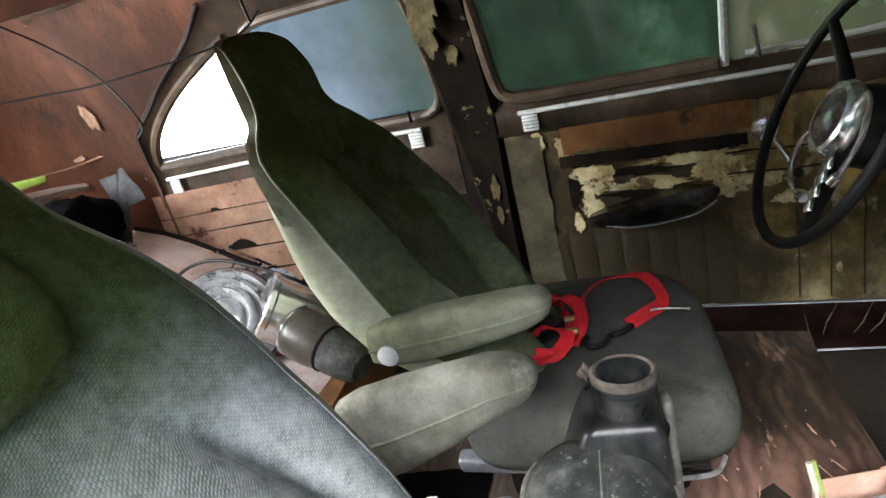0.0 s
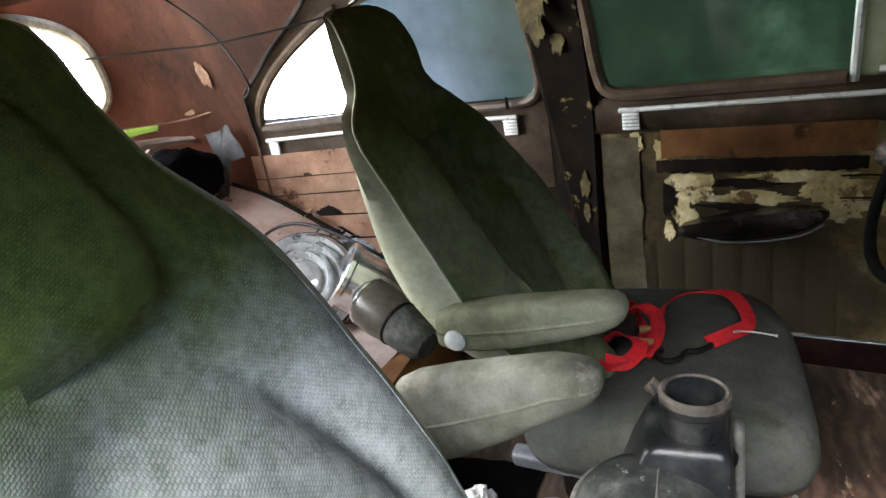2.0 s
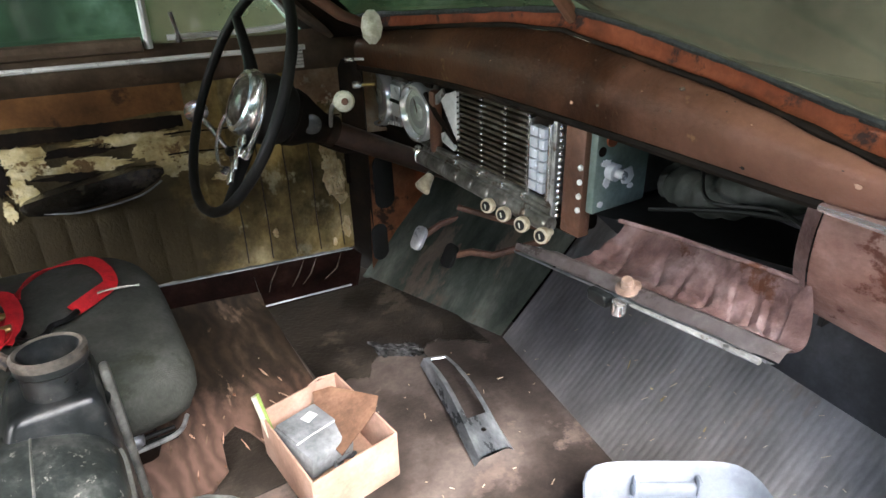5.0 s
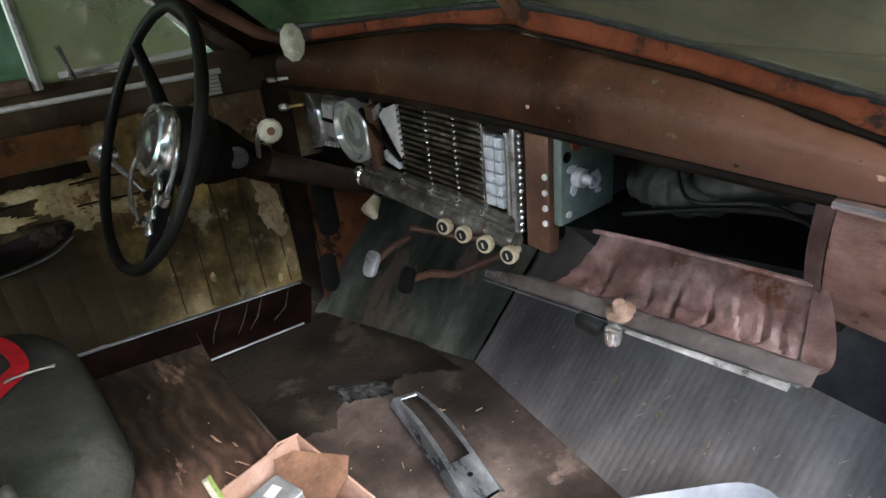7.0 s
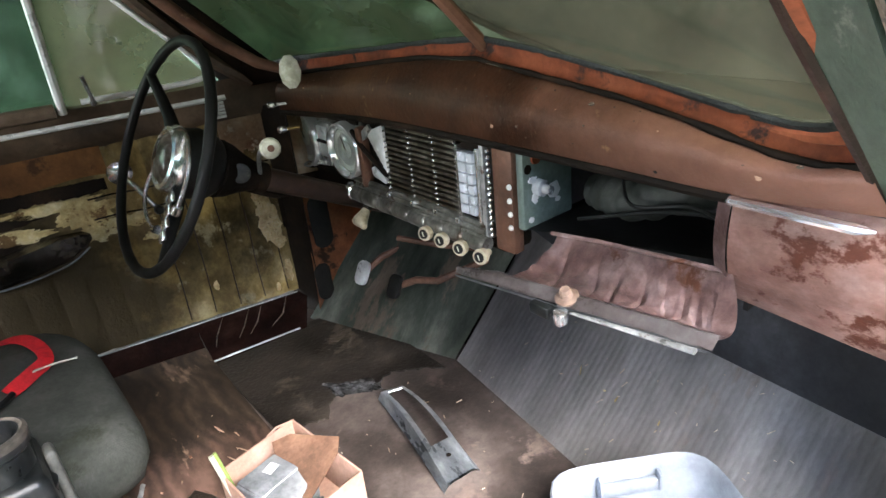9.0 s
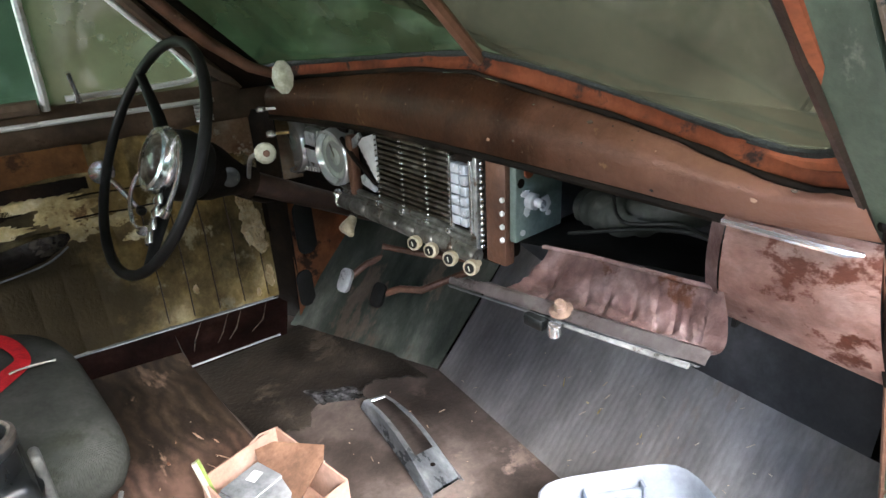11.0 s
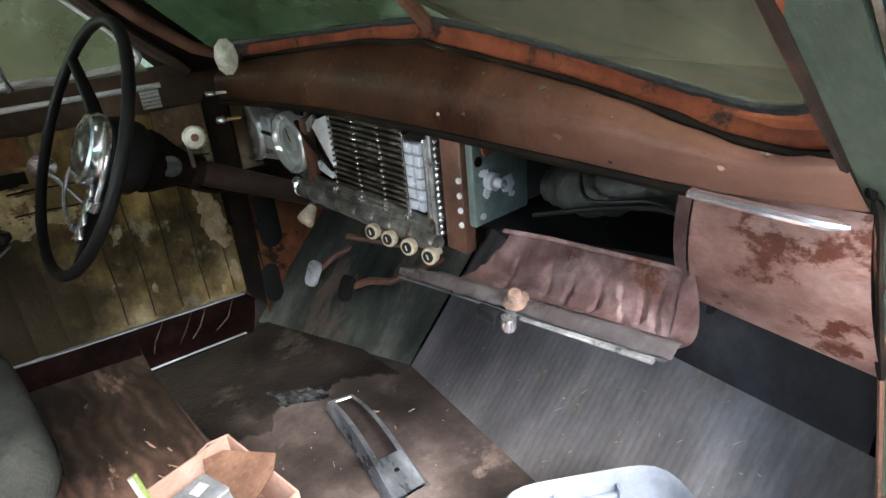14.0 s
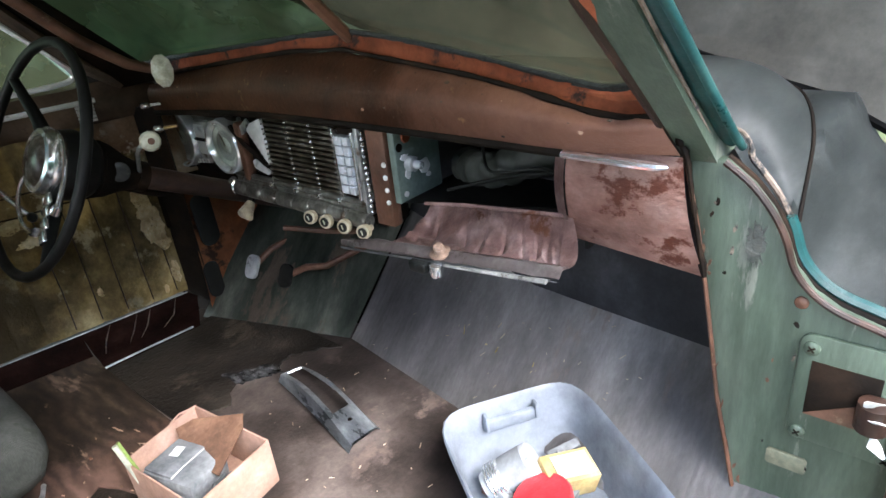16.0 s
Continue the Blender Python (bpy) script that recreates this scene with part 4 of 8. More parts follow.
for s in (-0.405, -1.145):
    bm = bmesh.new()
    d = shell_d(s, 0.6) - 0.014
    for k in range(5):
        in_left((s - 0.019, d - 0.003, 0.571 + 0.0078 * k), (s + 0.019, d + 0.005, 0.5772 + 0.0078 * k), 0.0015, bm)
    part("strip_clip", bm, BRIGHT, rear_belt, "ribbed chrome clip")


def outline_tube(pts, r, parent, name, material, label=""):
    return part(name, tube(pts, r, 8, closed=True), material, parent, label)


window = thing("window_left_rear_door", left(-0.575, 0.78, 0.8), "hazy bluish rear door window in a brown frame", "window", kind="structure")
pts = []
for k in range(64):
    a = 2 * math.pi * k / 64
    c, s = math.cos(a), math.sin(a)
    q = (abs(c) ** 7 + abs(s) ** 7) ** (-1 / 7)
    sz = (REAR_WIN[0][0] + REAR_WIN[1][0] * q * c, REAR_WIN[0][1] + REAR_WIN[1][1] * q * s)
    pts.append(left(sz[0], shell_d(*sz) - 0.002, sz[1]))
outline_tube(pts, 0.012, window, "frame", GARNISH)
pane = part("pane", sheet(lambda u, v: left(-0.77 + 0.47 * u, shell_d(-0.77 + 0.47 * u, 0.63 + 0.35 * v) + 0.012, 0.63 + 0.35 * v), 8, 8, 0), BLUEGLASS, window, "hazy bluish pane")
part("lock_pin", tube([left(-0.40, 0.80, 0.640), left(-0.40, 0.797, 0.668)], [0.005, 0.004], 8), BLACKRUST, window, "small black lock pin")
quarter = thing("window_left_quarter", left(-1.0, 0.75, 0.65), "bright rear quarter window with a curved rear edge", "window", kind="structure")
pts = [left(-0.80 - 0.37 * k / 8, shell_d(-0.80 - 0.37 * k / 8, 0.65) - 0.002, 0.652) for k in range(9)]
pts += [left(-1.173 + 0.38 * (k / 16) ** 1.9, shell_d(-1.173 + 0.38 * (k / 16) ** 1.9, 0.652 + 0.285 * k / 16) - 0.002, 0.652 + 0.285 * k / 16) for k in range(1, 17)]
pts += [left(-0.792, shell_d(-0.8, 0.9 - 0.06 * k) - 0.002, 0.90 - 0.06 * k) for k in range(4)]
outline_tube(pts, 0.014, quarter, "frame", GARNISH)
pane = part("pane", sheet(lambda u, v: left(-1.21 + 0.43 * u, shell_d(-1.21 + 0.43 * u, 0.64 + 0.31 * v) + 0.012, 0.64 + 0.31 * v), 8, 8, 0), CLEARGLASS, quarter, "clear pane")
pane.visible_shadow = False

# ---- dashboard, cowl and windscreen ----
# upper cowl panel: from the lip over the instruments up to the windscreen's foot
# stations across the car; the windscreen stands in a shallow V whose fold is the 26th of them
ACROSS = [0.735 - 0.70 * k / 25 for k in range(26)] + [0.035 - 0.635 * k / 35 for k in range(1, 36)]


def crosswise(points):
    """A line across the car through the points, one place for each station."""
    ys = [-p[1] for p in points]
    return [Vector((float(np.interp(-y, ys, [p[0] for p in points])), y, float(np.interp(-y, ys, [p[2] for p in points])))) for y in ACROSS]


FOOT = crosswise([(0.80, 0.735, 0.630), (0.878, 0.60, 0.645), (0.895, 0.48, 0.661), (0.906, 0.40, 0.670), (0.923, 0.26, 0.687), (0.935, 0.16, 0.697), (0.946, 0.035, 0.701), (0.940, -0.053, 0.692),
                  (0.925, -0.17, 0.683), (0.912, -0.273, 0.675), (0.902, -0.358, 0.664), (0.893, -0.432, 0.651), (0.887, -0.48, 0.643), (0.880, -0.533, 0.642), (0.876, -0.565, 0.648), (0.885, -0.605, 0.655)])
SEAT = crosswise([(0.82, 0.735, 0.655), (0.892, 0.615, 0.676), (0.917, 0.41, 0.696), (0.938, 0.242, 0.713), (0.949, 0.153, 0.722), (0.9636, 0.035, 0.729), (0.95, -0.075, 0.722), (0.94, -0.159, 0.714),
                  (0.927, -0.261, 0.702), (0.916, -0.348, 0.690), (0.907, -0.421, 0.680), (0.899, -0.485, 0.673), (0.895, -0.52, 0.671), (0.891, -0.545, 0.677), (0.891, -0.605, 0.70)])
LIP = crosswise(smooth_line([(0.80, 0.735, 0.565), (0.845, 0.62, 0.574), (0.885, 0.30, 0.588), (0.895, 0.0, 0.590), (0.89, -0.25, 0.592), (0.888, -0.43, 0.592), (0.892, -0.53, 0.597), (0.90, -0.605, 0.600)], 60))


def between(a, b, bulge):
    def fn(u, v):
        i = min(int(u * 60 + 0.5), 60)
        p = a[i].lerp(b[i], v)
        return p + Vector((-bulge * math.sin(math.pi * v), 0, bulge * 0.6 * math.sin(math.pi * v)))
    return fn


cowl_top = solo("cowl_top", sheet(lambda u, v: FOOT[round(u * 57)].lerp(Vector((1.30, FOOT[round(u * 57)].y * 0.90, 0.575)), v) + Vector((0.006, 0, -0.004)), 60, 6, 0.004), BLACKRUST, "dark steel cowl ahead of the windscreen", "cowl", kind="structure")
dash = thing("dashboard", (0.93, 0, 0.45), "rusty brown steel dashboard with an open glovebox", "dashboard", kind="structure")
part("upper_panel", sheet(lambda u, v: between(LIP, FOOT, 0.018)(u, v) + Vector((0, (0.012 + 0.026 * v) * max(0.0, (u * 60 - 55) / 5), 0)), 60, 10, 0.005, lambda u, v: 4.5 + 1.5 * v < u * 60), DASHTOP, dash, "rust-brown painted upper panel")
# bead coloured black to paint the shadow groove below the channel
part("seam_bead", tube([p + Vector((0.001, 0, 0.003)) for p in FOOT], [0.0042 + 0.0025 * noise.noise(Vector((k * 0.41, 3.3, 0.7))) for k in range(61)], 7), BLACKRUST, dash, "seam bead in black for its shadow groove")
FLECKS = random.Random(9)
for k in range(34):
    i, v, w = FLECKS.randint(8, 56), FLECKS.uniform(0.12, 0.9), 0.0010 + 0.0035 * FLECKS.random() ** 3
    base = between(LIP, FOOT, 0.018)
    p, q, r = base(i / 60, v), base((i + 1) / 60, v), base(i / 60, v + 0.05)
    nrm = (q - p).cross(r - p).normalized()
    if nrm.x > 0:
        nrm = -nrm
    part("paint_fleck", plate([(w * g * math.cos(a), w * 0.7 * g * math.sin(a)) for a, g in ((2 * math.pi * j / 12, 1 + 0.7 * noise.noise(Vector((j * 0.9, k, 2)))) for j in range(12))], 0.0008, facing(p + nrm * 0.0032, nrm)), TANBOARD if k % 4 == 0 else DRYMUD, dash, "pale fleck of old paint")
# the lip's black paints the shadow line over the instruments
part("lip", tube([p + Vector((0.002, 0, -0.004)) for p in LIP if 0.60 > p.y > -0.44], 0.007, 8), BLACKRUST, dash, "rolled lip in black for the shadow line under it")
screen = thing("windscreen", (0.93, 0, 0.66), "two-piece split windscreen, olive with moss and dirt", "windscreen", kind="structure")
part("channel", sheet(between([p + Vector((0.003, 0, 0.002)) for p in FOOT], SEAT, -0.005), 60, 5, 0.004), ORANGE, screen, "orange rusted windscreen channel")
part("seal", tube([p + Vector((0.001, 0, 0.003)) for p in SEAT], [0.0050 + 0.003 * noise.noise(Vector((k * 0.83, 1.3, 4.7))) for k in range(61)], 7), SEALANT, screen, "cracked black sealant")


def rake(p, rise):
    """A point of the glass that much above its seat: it leans back and inward."""
    return Vector((p.x + 0.004 - 1.0 * rise, p.y * (1 - 0.22 * rise), p.z + 0.002 + rise))


def glass(lo, hi):
    return sheet(lambda u, v: rake(SEAT[min(60, round(lo + (hi - lo) * u))], 0.42 * v), hi - lo, 8, 0)


for lo, hi in ((2, 25), (25, 57)):
    part("pane", glass(lo, hi), MOSSGLASS if lo < 10 else SCREENGLASS, screen, "dirt-filmed windscreen pane")
part("centre_bar", tube([rake(SEAT[25], r) + Vector((-0.006, 0, -0.004)) for r in (-0.015, 0.0, 0.1, 0.25, 0.42)], 0.012, 8), RUST, screen, "rusty centre bar")
part("header", tube([rake(p, 0.42) for p in SEAT[::4]], 0.03, 8), RUST, screen, "rusty header rail")
corner = [Vector((0.914, -0.455, 0.668)), Vector((0.906, -0.50, 0.668)), Vector((0.892, -0.545, 0.676)), Vector((0.872, -0.566, 0.694)), Vector((0.835, -0.566, 0.728)), Vector((0.722, -0.552, 0.808)), Vector((0.45, -0.520, 1.080))]
part("corner_channel", tube(smooth_line(corner, 40), 0.011, 8), ORANGE, screen, "orange rusted channel turning up the pillar")
part("corner_seal", tube(smooth_line([p + Vector((-0.004, 0.014, 0.008)) for p in corner], 40), 0.006, 6), SEALANT, screen, "cracked black sealant")
# driver's screen pillar with its orange garnish
part("pillar_garnish", tube([(0.885, 0.535, 0.655), (0.80, 0.550, 0.692), (0.725, 0.562, 0.750), (0.69, 0.567, 0.785), (0.55, 0.58, 0.93), (0.45, 0.58, 1.06)], [0.009, 0.012, 0.013, 0.013, 0.014, 0.015], 10),
     RUST, screen, "rust-brown screen pillar garnish")
part("pillar_inner", sheet(lambda u, v: Vector((0.88, 0.56, 0.645)).lerp(Vector((0.45, 0.60, 1.07)), u).lerp(Vector((0.80, 0.735, 0.62)).lerp(Vector((0.40, 0.66, 1.07)), u), v), 12, 6, 0.01),
     BLACKRUST, screen, "dark brown inner screen pillar")
# passenger's face of the dash with its chrome spear
def face_fn(u, v):
    y = -0.438 - (0.172 - 0.020 * v) * u
    return Vector((0.896 + 0.012 * math.sin(math.pi * v) * -1 + 0.02 * (1 - v) ** 2 + 0.006 * u, y - 0.012 * u * (1 - v), 0.432 + 0.165 * v + 0.020 * (1 - v) * (1 - u)))
part("passenger_face", sheet(face_fn, 20, 16, 0.005), PRIMER, dash, "pink-brown primered face with flaked patches")
part("chrome_spear", tube([(0.882, -0.438, 0.589), (0.879, -0.50, 0.590), (0.881, -0.565, 0.589), (0.884, -0.580, 0.589)], [0.007, 0.008, 0.008, 0.003], 8, squash=0.7), CHROME, dash, "chrome spear")
part("cavity_edge", sheet(lambda u, v: face_fn(0, v) + Vector((-0.004 + 0.010 * u, 0.020 * u, 0)), 6, 20, 0.005), GLOVEPAN, dash, "mauve flange of the glovebox opening")

# ---- passenger's door opening: hinge pillar, screen pillar, fender, tarp ----
jamb = thing("hinge_pillar_right", (0.93, -0.75, -0.05), "faded green front door pillar with rusty edges", "pillar", kind="structure")
JAMB = [(-0.584, 0.592), (-0.606, 0.50), (-0.622, 0.421), (-0.638, 0.33), (-0.652, 0.246), (-0.675, 0.15), (-0.695, 0.06), (-0.712, -0.05), (-0.98, -0.05), (-0.98, 0.345),
        (-0.90, 0.382), (-0.825, 0.41), (-0.775, 0.424), (-0.745, 0.441), (-0.722, 0.468), (-0.708, 0.505), (-0.690, 0.536), (-0.665, 0.565), (-0.632, 0.590)]
part("face", plate([(y, z) for y, z in JAMB], 0.02, facing((0.93, 0, 0), (1, 0, 0)), 0.003), GREEN, jamb, "faded green paint, scratched and chalky")
OUT = smooth_line([Vector((0, y, z)) for y, z in JAMB[9:]], 70)
edge = [Vector((0.926, y, z)) for y, z in JAMB[:8]]
part("black_seam", tube(smooth_line([Vector((0.893, -0.572, 0.652)), Vector((0.896, -0.584, 0.622)), Vector((0.904, -0.594, 0.595)), Vector((0.912, -0.606, 0.52)), Vector((0.918, -0.622, 0.435))], 40), [0.0036 + 0.0028 * noise.noise(Vector((k * 0.61, 2.2, 0.4))) for k in range(41)], 7), BLACKRUST, jamb, "seam bead in black for its shadow groove beside the dash")
part("rusty_edge", tube(edge, 0.003, 6), RUST, jamb, "ragged rusty seam")
part("outer_lip", tube([Vector((0.925, p.y, p.z)) for p in OUT], 0.0045, 8), DARKBROWN, jamb, "pinkish bare outer lip")
part("kick_panel", sheet(lambda u, v: Vector((0.952 + 0.35 * u, -0.612 - 0.115 * (1 - v) - 0.03 * u, -0.03 + (0.63 - 0.09 * u) * v)), 8, 8, 0.006), SHADEMAT, jamb, "dark inner kick panel")
# striker plate with its square pocket
plate_m = facing((0.928, -0.803, 0.308), (-1, 0, 0))
fr = plate(round_outline(0.124, 0.16, 0.014), 0.006, plate_m, 0.0018)
# the plate faces the open door; its local x runs towards the middle of the car
holder = part("hinge_plate", fr, GREEN, jamb, "green hinge plate with a square pocket")
part("pocket", rbox((0.075, 0.080, 0.004), plate_m @ pose(-0.008, 0.004, 0.0050), 0.0005), BLACKRUST, jamb, "dark rusty pocket")
bm = plate([(-0.045, -0.036), (0.030, -0.036), (0.030, 0.01)], 0.003, plate_m @ pose(0, 0, 0.0055))
part("pocket_web", bm, RUST, jamb, "rusty web inside the pocket")
for x, y in ((0.048, 0.068), (0.048, -0.068), (-0.048, 0.062), (-0.048, -0.068)):
    bm = lathe([(0.0095, 0), (0.0095, 0.003), (0.007, 0.005), (0.001, 0.0055)], plate_m @ pose(x, y, 0.006), 14)
    screw = part("screw", bm, GREEN, jamb, "green painted cross-head screw")
    part("slot", rbox((0.010, 0.002, 0.001), plate_m @ pose(x, y, 0.0115, 0, 0, 40), 0, bm=rbox((0.002, 0.010, 0.001), plate_m @ pose(x, y, 0.0115, 0, 0, 40), 0)), BLACKRUST, screw)
part("screw", lathe([(0.008, 0), (0.008, 0.003), (0.006, 0.005), (0.001, 0.0055)], facing((0.929, -0.735, 0.425), (-1, 0, 0)), 14), RUST, jamb)
part("small_plate", plate(round_outline(0.05, 0.026, 0.005), 0.004, facing((0.93, -0.748, 0.178), (-1, 0, 0)), 0.001), surface("chalky_plate", [(0.10, 0.11, 0.075), (0.2, 0.19, 0.13)], scale=40, rough=0.7), jamb, "small pale plate with two screws")
part("paint_flake", plate([(0.011 * q * math.cos(a), 0.026 * q * math.sin(a)) for a, q in ((2 * math.pi * k / 40, 1 + 1.0 * noise.noise(Vector((k * 0.9, 1, 4)))) for k in range(40))], 0.0015, facing((0.9285, -0.676, 0.49), (-1, 0, 0))), SCABBED, jamb, "patch of burst black paint")
CHIPS = random.Random(21)
for k in range(26):
    z = CHIPS.uniform(0.06, 0.56)
    inner = float(np.interp(z, [-0.05, 0.06, 0.15, 0.246, 0.33, 0.421, 0.50, 0.592], [-0.712, -0.695, -0.675, -0.652, -0.638, -0.622, -0.606, -0.584]))
    y = inner - (0.004 + 0.010 * CHIPS.random() if k < 12 else CHIPS.uniform(0.01, 0.12 if z < 0.4 else 0.05))
    w, h = CHIPS.uniform(0.0008, 0.0026), CHIPS.uniform(0.002, 0.009)
    part("paint_chip", plate([(w * g * math.cos(a), h * g * math.sin(a)) for a, g in ((2 * math.pi * j / 14, 1 + 0.7 * noise.noise(Vector((j * 0.9, k, 7)))) for j in range(14))], 0.0008, facing((0.9195, y, z), (-1, 0, 0)) @ pose(0, 0, 0, 0, 0, CHIPS.uniform(-30, 30))),
         RUST if k < 15 else (BLACKRUST if k < 21 else DRYMUD), jamb, "chip in the green paint")
check = thing("door_check", (0.90, -0.86, 0.30), "rusty door check arm with torn white plastic on it", "door check")
part("arm", box2((0.86, -0.875, 0.10), (0.925, -0.86, 0.29), 0.004), RUST, check)
part("roller", lathe([(0.012, -0.02), (0.018, -0.018), (0.018, 0.018), (0.012, 0.02)], pose(0.905, -0.83, 0.31), 14), DARKBROWN, check)
bm = bmesh.new()
for k, (a, b) in enumerate((((0.90, -0.822, 0.318), (0.885, -0.838, 0.345)), ((0.90, -0.83, 0.30), (0.885, -0.845, 0.318)), ((0.90, -0.835, 0.285), (0.88, -0.85, 0.275)))):
    tube([a, Vector(a).lerp(Vector(b), 0.6) + Vector((0, 0.006, 0.003)), b], [0.003, 0.008, 0.002], 6, bm, squash=0.35)
part("torn_plastic", bm, WHITE, check, "torn white plastic strips")
# screen pillar
apost = thing("screen_pillar_right", (0.93, -0.6, 0.59), "faded green windscreen pillar with a teal drip rail", "pillar", kind="structure")
def prism(sections):
    return rings([[Vector(p) for p in sec] for sec in sections])
part("post", prism([[(0.93, -0.582, 0.585), (0.93, -0.622, 0.585), (0.985, -0.626, 0.590), (0.985, -0.588, 0.590)],
                    [(0.724, -0.551, 0.796), (0.724, -0.598, 0.796), (0.775, -0.602, 0.805), (0.775, -0.558, 0.805)],
                    [(0.45, -0.529, 1.07), (0.45, -0.569, 1.07), (0.50, -0.572, 1.08), (0.50, -0.534, 1.08)]]), GREEN, apost)
part("inner_seam", tube([(0.926, -0.578, 0.592), (0.722, -0.547, 0.796), (0.45, -0.518, 1.07)], [0.005, 0.0055, 0.005], 6), DARKBROWN, apost, "dark rusty inner edge")
part("drip_rail", tube([(0.962, -0.640, 0.598), (0.935, -0.636, 0.620), (0.735, -0.619, 0.80), (0.47, -0.588, 1.07)], [0.005, 0.0062, 0.0062, 0.0062], 10), TEAL, apost, "glossy teal drip rail")
part("rail_gutter", tube([(0.955, -0.628, 0.602), (0.935, -0.627, 0.617), (0.736, -0.610, 0.796), (0.47, -0.578, 1.07)], [0.006, 0.0115, 0.0115, 0.0115], 8, squash=0.4), TEALSHADE, apost, "sunken teal gutter")
part("cream_bead", tube([(0.930, -0.618, 0.606), (0.728, -0.603, 0.798), (0.46, -0.570, 1.07)], 0.0026, 6), DRYMUD, apost, "pale dried sealing bead")
fender = thing("front_fender_right", (1.3, -0.9, -0.3), "dusty dark teal front fender with a bright teal edge", "fender", kind="structure")
def fender_fn(u, v):
    x = 0.957 + 0.46 * u
    y = -0.70 + 0.30 * max(0.0, x - 0.985) + 2.0 * max(0.0, x - 1.26) ** 2 - 0.52 * v
    z = float(np.interp(-y, [0.70, 0.722, 0.745, 0.775, 0.825, 0.90, 0.98, 1.1, 1.2], [0.515, 0.468, 0.441, 0.424, 0.41, 0.382, 0.345, 0.22, -0.05]))
    return Vector((x, y, z + 0.104 * (1 - math.exp(-(x - 0.957) / 0.25)) * math.exp(-max(0.0, -y - 0.70) / 0.5) - 1.1 * max(0.0, x - 1.22) ** 2))


part("panel", sheet(fender_fn, 24, 24, 0.004), FENDER, fender)
part("edge", tube([Vector((0.955, p.y, p.z + 0.006)) for p in OUT[:50]], 0.008, 8), TEAL, fender, "bright teal rolled edge")
part("gap", tube([Vector((0.945, p.y + 0.004, p.z - 0.002)) for p in OUT], 0.007, 6), BLACKRUST, fender, "black gap beside the pillar")
cowl = thing("bonnet_side_right", (1.15, -0.7, 0.3), "dusty rounded grey-teal bonnet side under the tarp", "bonnet", kind="structure")
# the panel's edge along the fender, from its foot up and forward, and the line where it dives behind the pillar
GAP = smooth_line([(0.985, -0.707, 0.504), (1.0, -0.705, 0.522), (1.03, -0.701, 0.548), (1.07, -0.695, 0.573), (1.1, -0.687, 0.59), (1.15, -0.671, 0.603), (1.2, -0.646, 0.613), (1.28, -0.6, 0.607), (1.36, -0.535, 0.598), (1.45, -0.424, 0.585)], 40)
INNER = smooth_line([(0.982, -0.670, 0.520), (0.984, -0.635, 0.572), (0.990, -0.600, 0.622), (1.02, -0.560, 0.653), (1.08, -0.525, 0.664), (1.16, -0.50, 0.660), (1.26, -0.475, 0.646), (1.36, -0.44, 0.632), (1.45, -0.40, 0.615)], 40)


def bonnet_fn(u, v):
    p = GAP[round(v * 40)].lerp(INNER[round(v * 40)], u)
    swell = 0.020 * math.sin(math.pi * min(1.0, u * 1.1)) * math.sin(math.pi * (0.08 + 0.84 * v))
    return p + Vector((0, -0.45, 0.9)) * swell


part("panel", sheet(bonnet_fn, 16, 40, 0.004), FENDER, cowl)
part("rolled_edge", tube([p + Vector((-0.002, -0.002, 0)) for p in GAP], 0.0025, 6), BLACKRUST, cowl, "dark gap along the panel's edge")
part("weatherstrip", tube(smooth_line([(0.955, -0.632, 0.622), (0.955, -0.642, 0.617), (0.955, -0.651, 0.603), (0.958, -0.653, 0.588), (0.962, -0.665, 0.572), (0.97, -0.686, 0.541), (0.975, -0.699, 0.515), (0.978, -0.703, 0.507)], 24), [0.0028] * 8 + [0.0042] * 14 + [0.003] * 3, 8), DRYMUD, cowl, "curled pale weatherstrip")


def tarp_fn(u, v):
    # hangs behind the bonnet's front half; added unseen roof stretch holds back sky light
    line = ((1.385, 0.50), (1.41, 0.58), (1.47, 0.80), (1.46, 1.05), (1.30, 1.32), (0.9, 1.46), (0.3, 1.50), (-0.4, 1.52))
    k = v * (len(line) - 1)
    i = min(int(k), len(line) - 2)
    x, z = (line[i][j] + (line[i + 1][j] - line[i][j]) * (k - i) for j in (0, 1))
    near = -2.3 + 1.45 * min(1, max(0, (v - 0.5) / 0.15))
    y = 2.2 + (near - 2.2) * u
    fold = 0.035 * noise.noise(Vector((y * 4.5 + z * 2.5, z * 1.4, 0))) + 0.012 * noise.noise(Vector((y * 13 + z * 6, z * 5, 2))) + 0.006 * abs(noise.noise(Vector((y * 19 + z * 13, z * 17 - y * 6, 5))))
    hem = 0.63 + (y + 0.435) * 0.295 - 0.20 * min(1.0, max(0.0, (y + 0.34) / 0.06)) - 0.25 * max(0.0, -0.66 - y)
    return Vector((x + fold * (1 if v < 0.6 else 0.4), y, z + fold * 0.6 * min(1.0, v * 8) + (hem - 0.50) * max(0.0, 1 - v / 0.32)))


tarp = thing("tarpaulin", (1.42, 0, 0.5), "grey tarpaulin over the bonnet, with an added unseen stretch over the roof", "tarpaulin")
part("cloth", sheet(tarp_fn, 260, 110, 0), TARP, tarp, "creased grey cloth")
# the hem's black paints the shadow gap below the cloth
part("hem", tube([tarp_fn(k / 60, 0) + Vector((-0.004, 0, -0.004)) for k in range(61)], 0.008, 6), SHADEBLACK, tarp, "rolled hem in black for the shadow gap under it")

# ---- seats ----
def ease(a, b, x):
    k = min(1.0, max(0.0, (x - a) / (b - a)))
    return k * k * (3 - 2 * k)


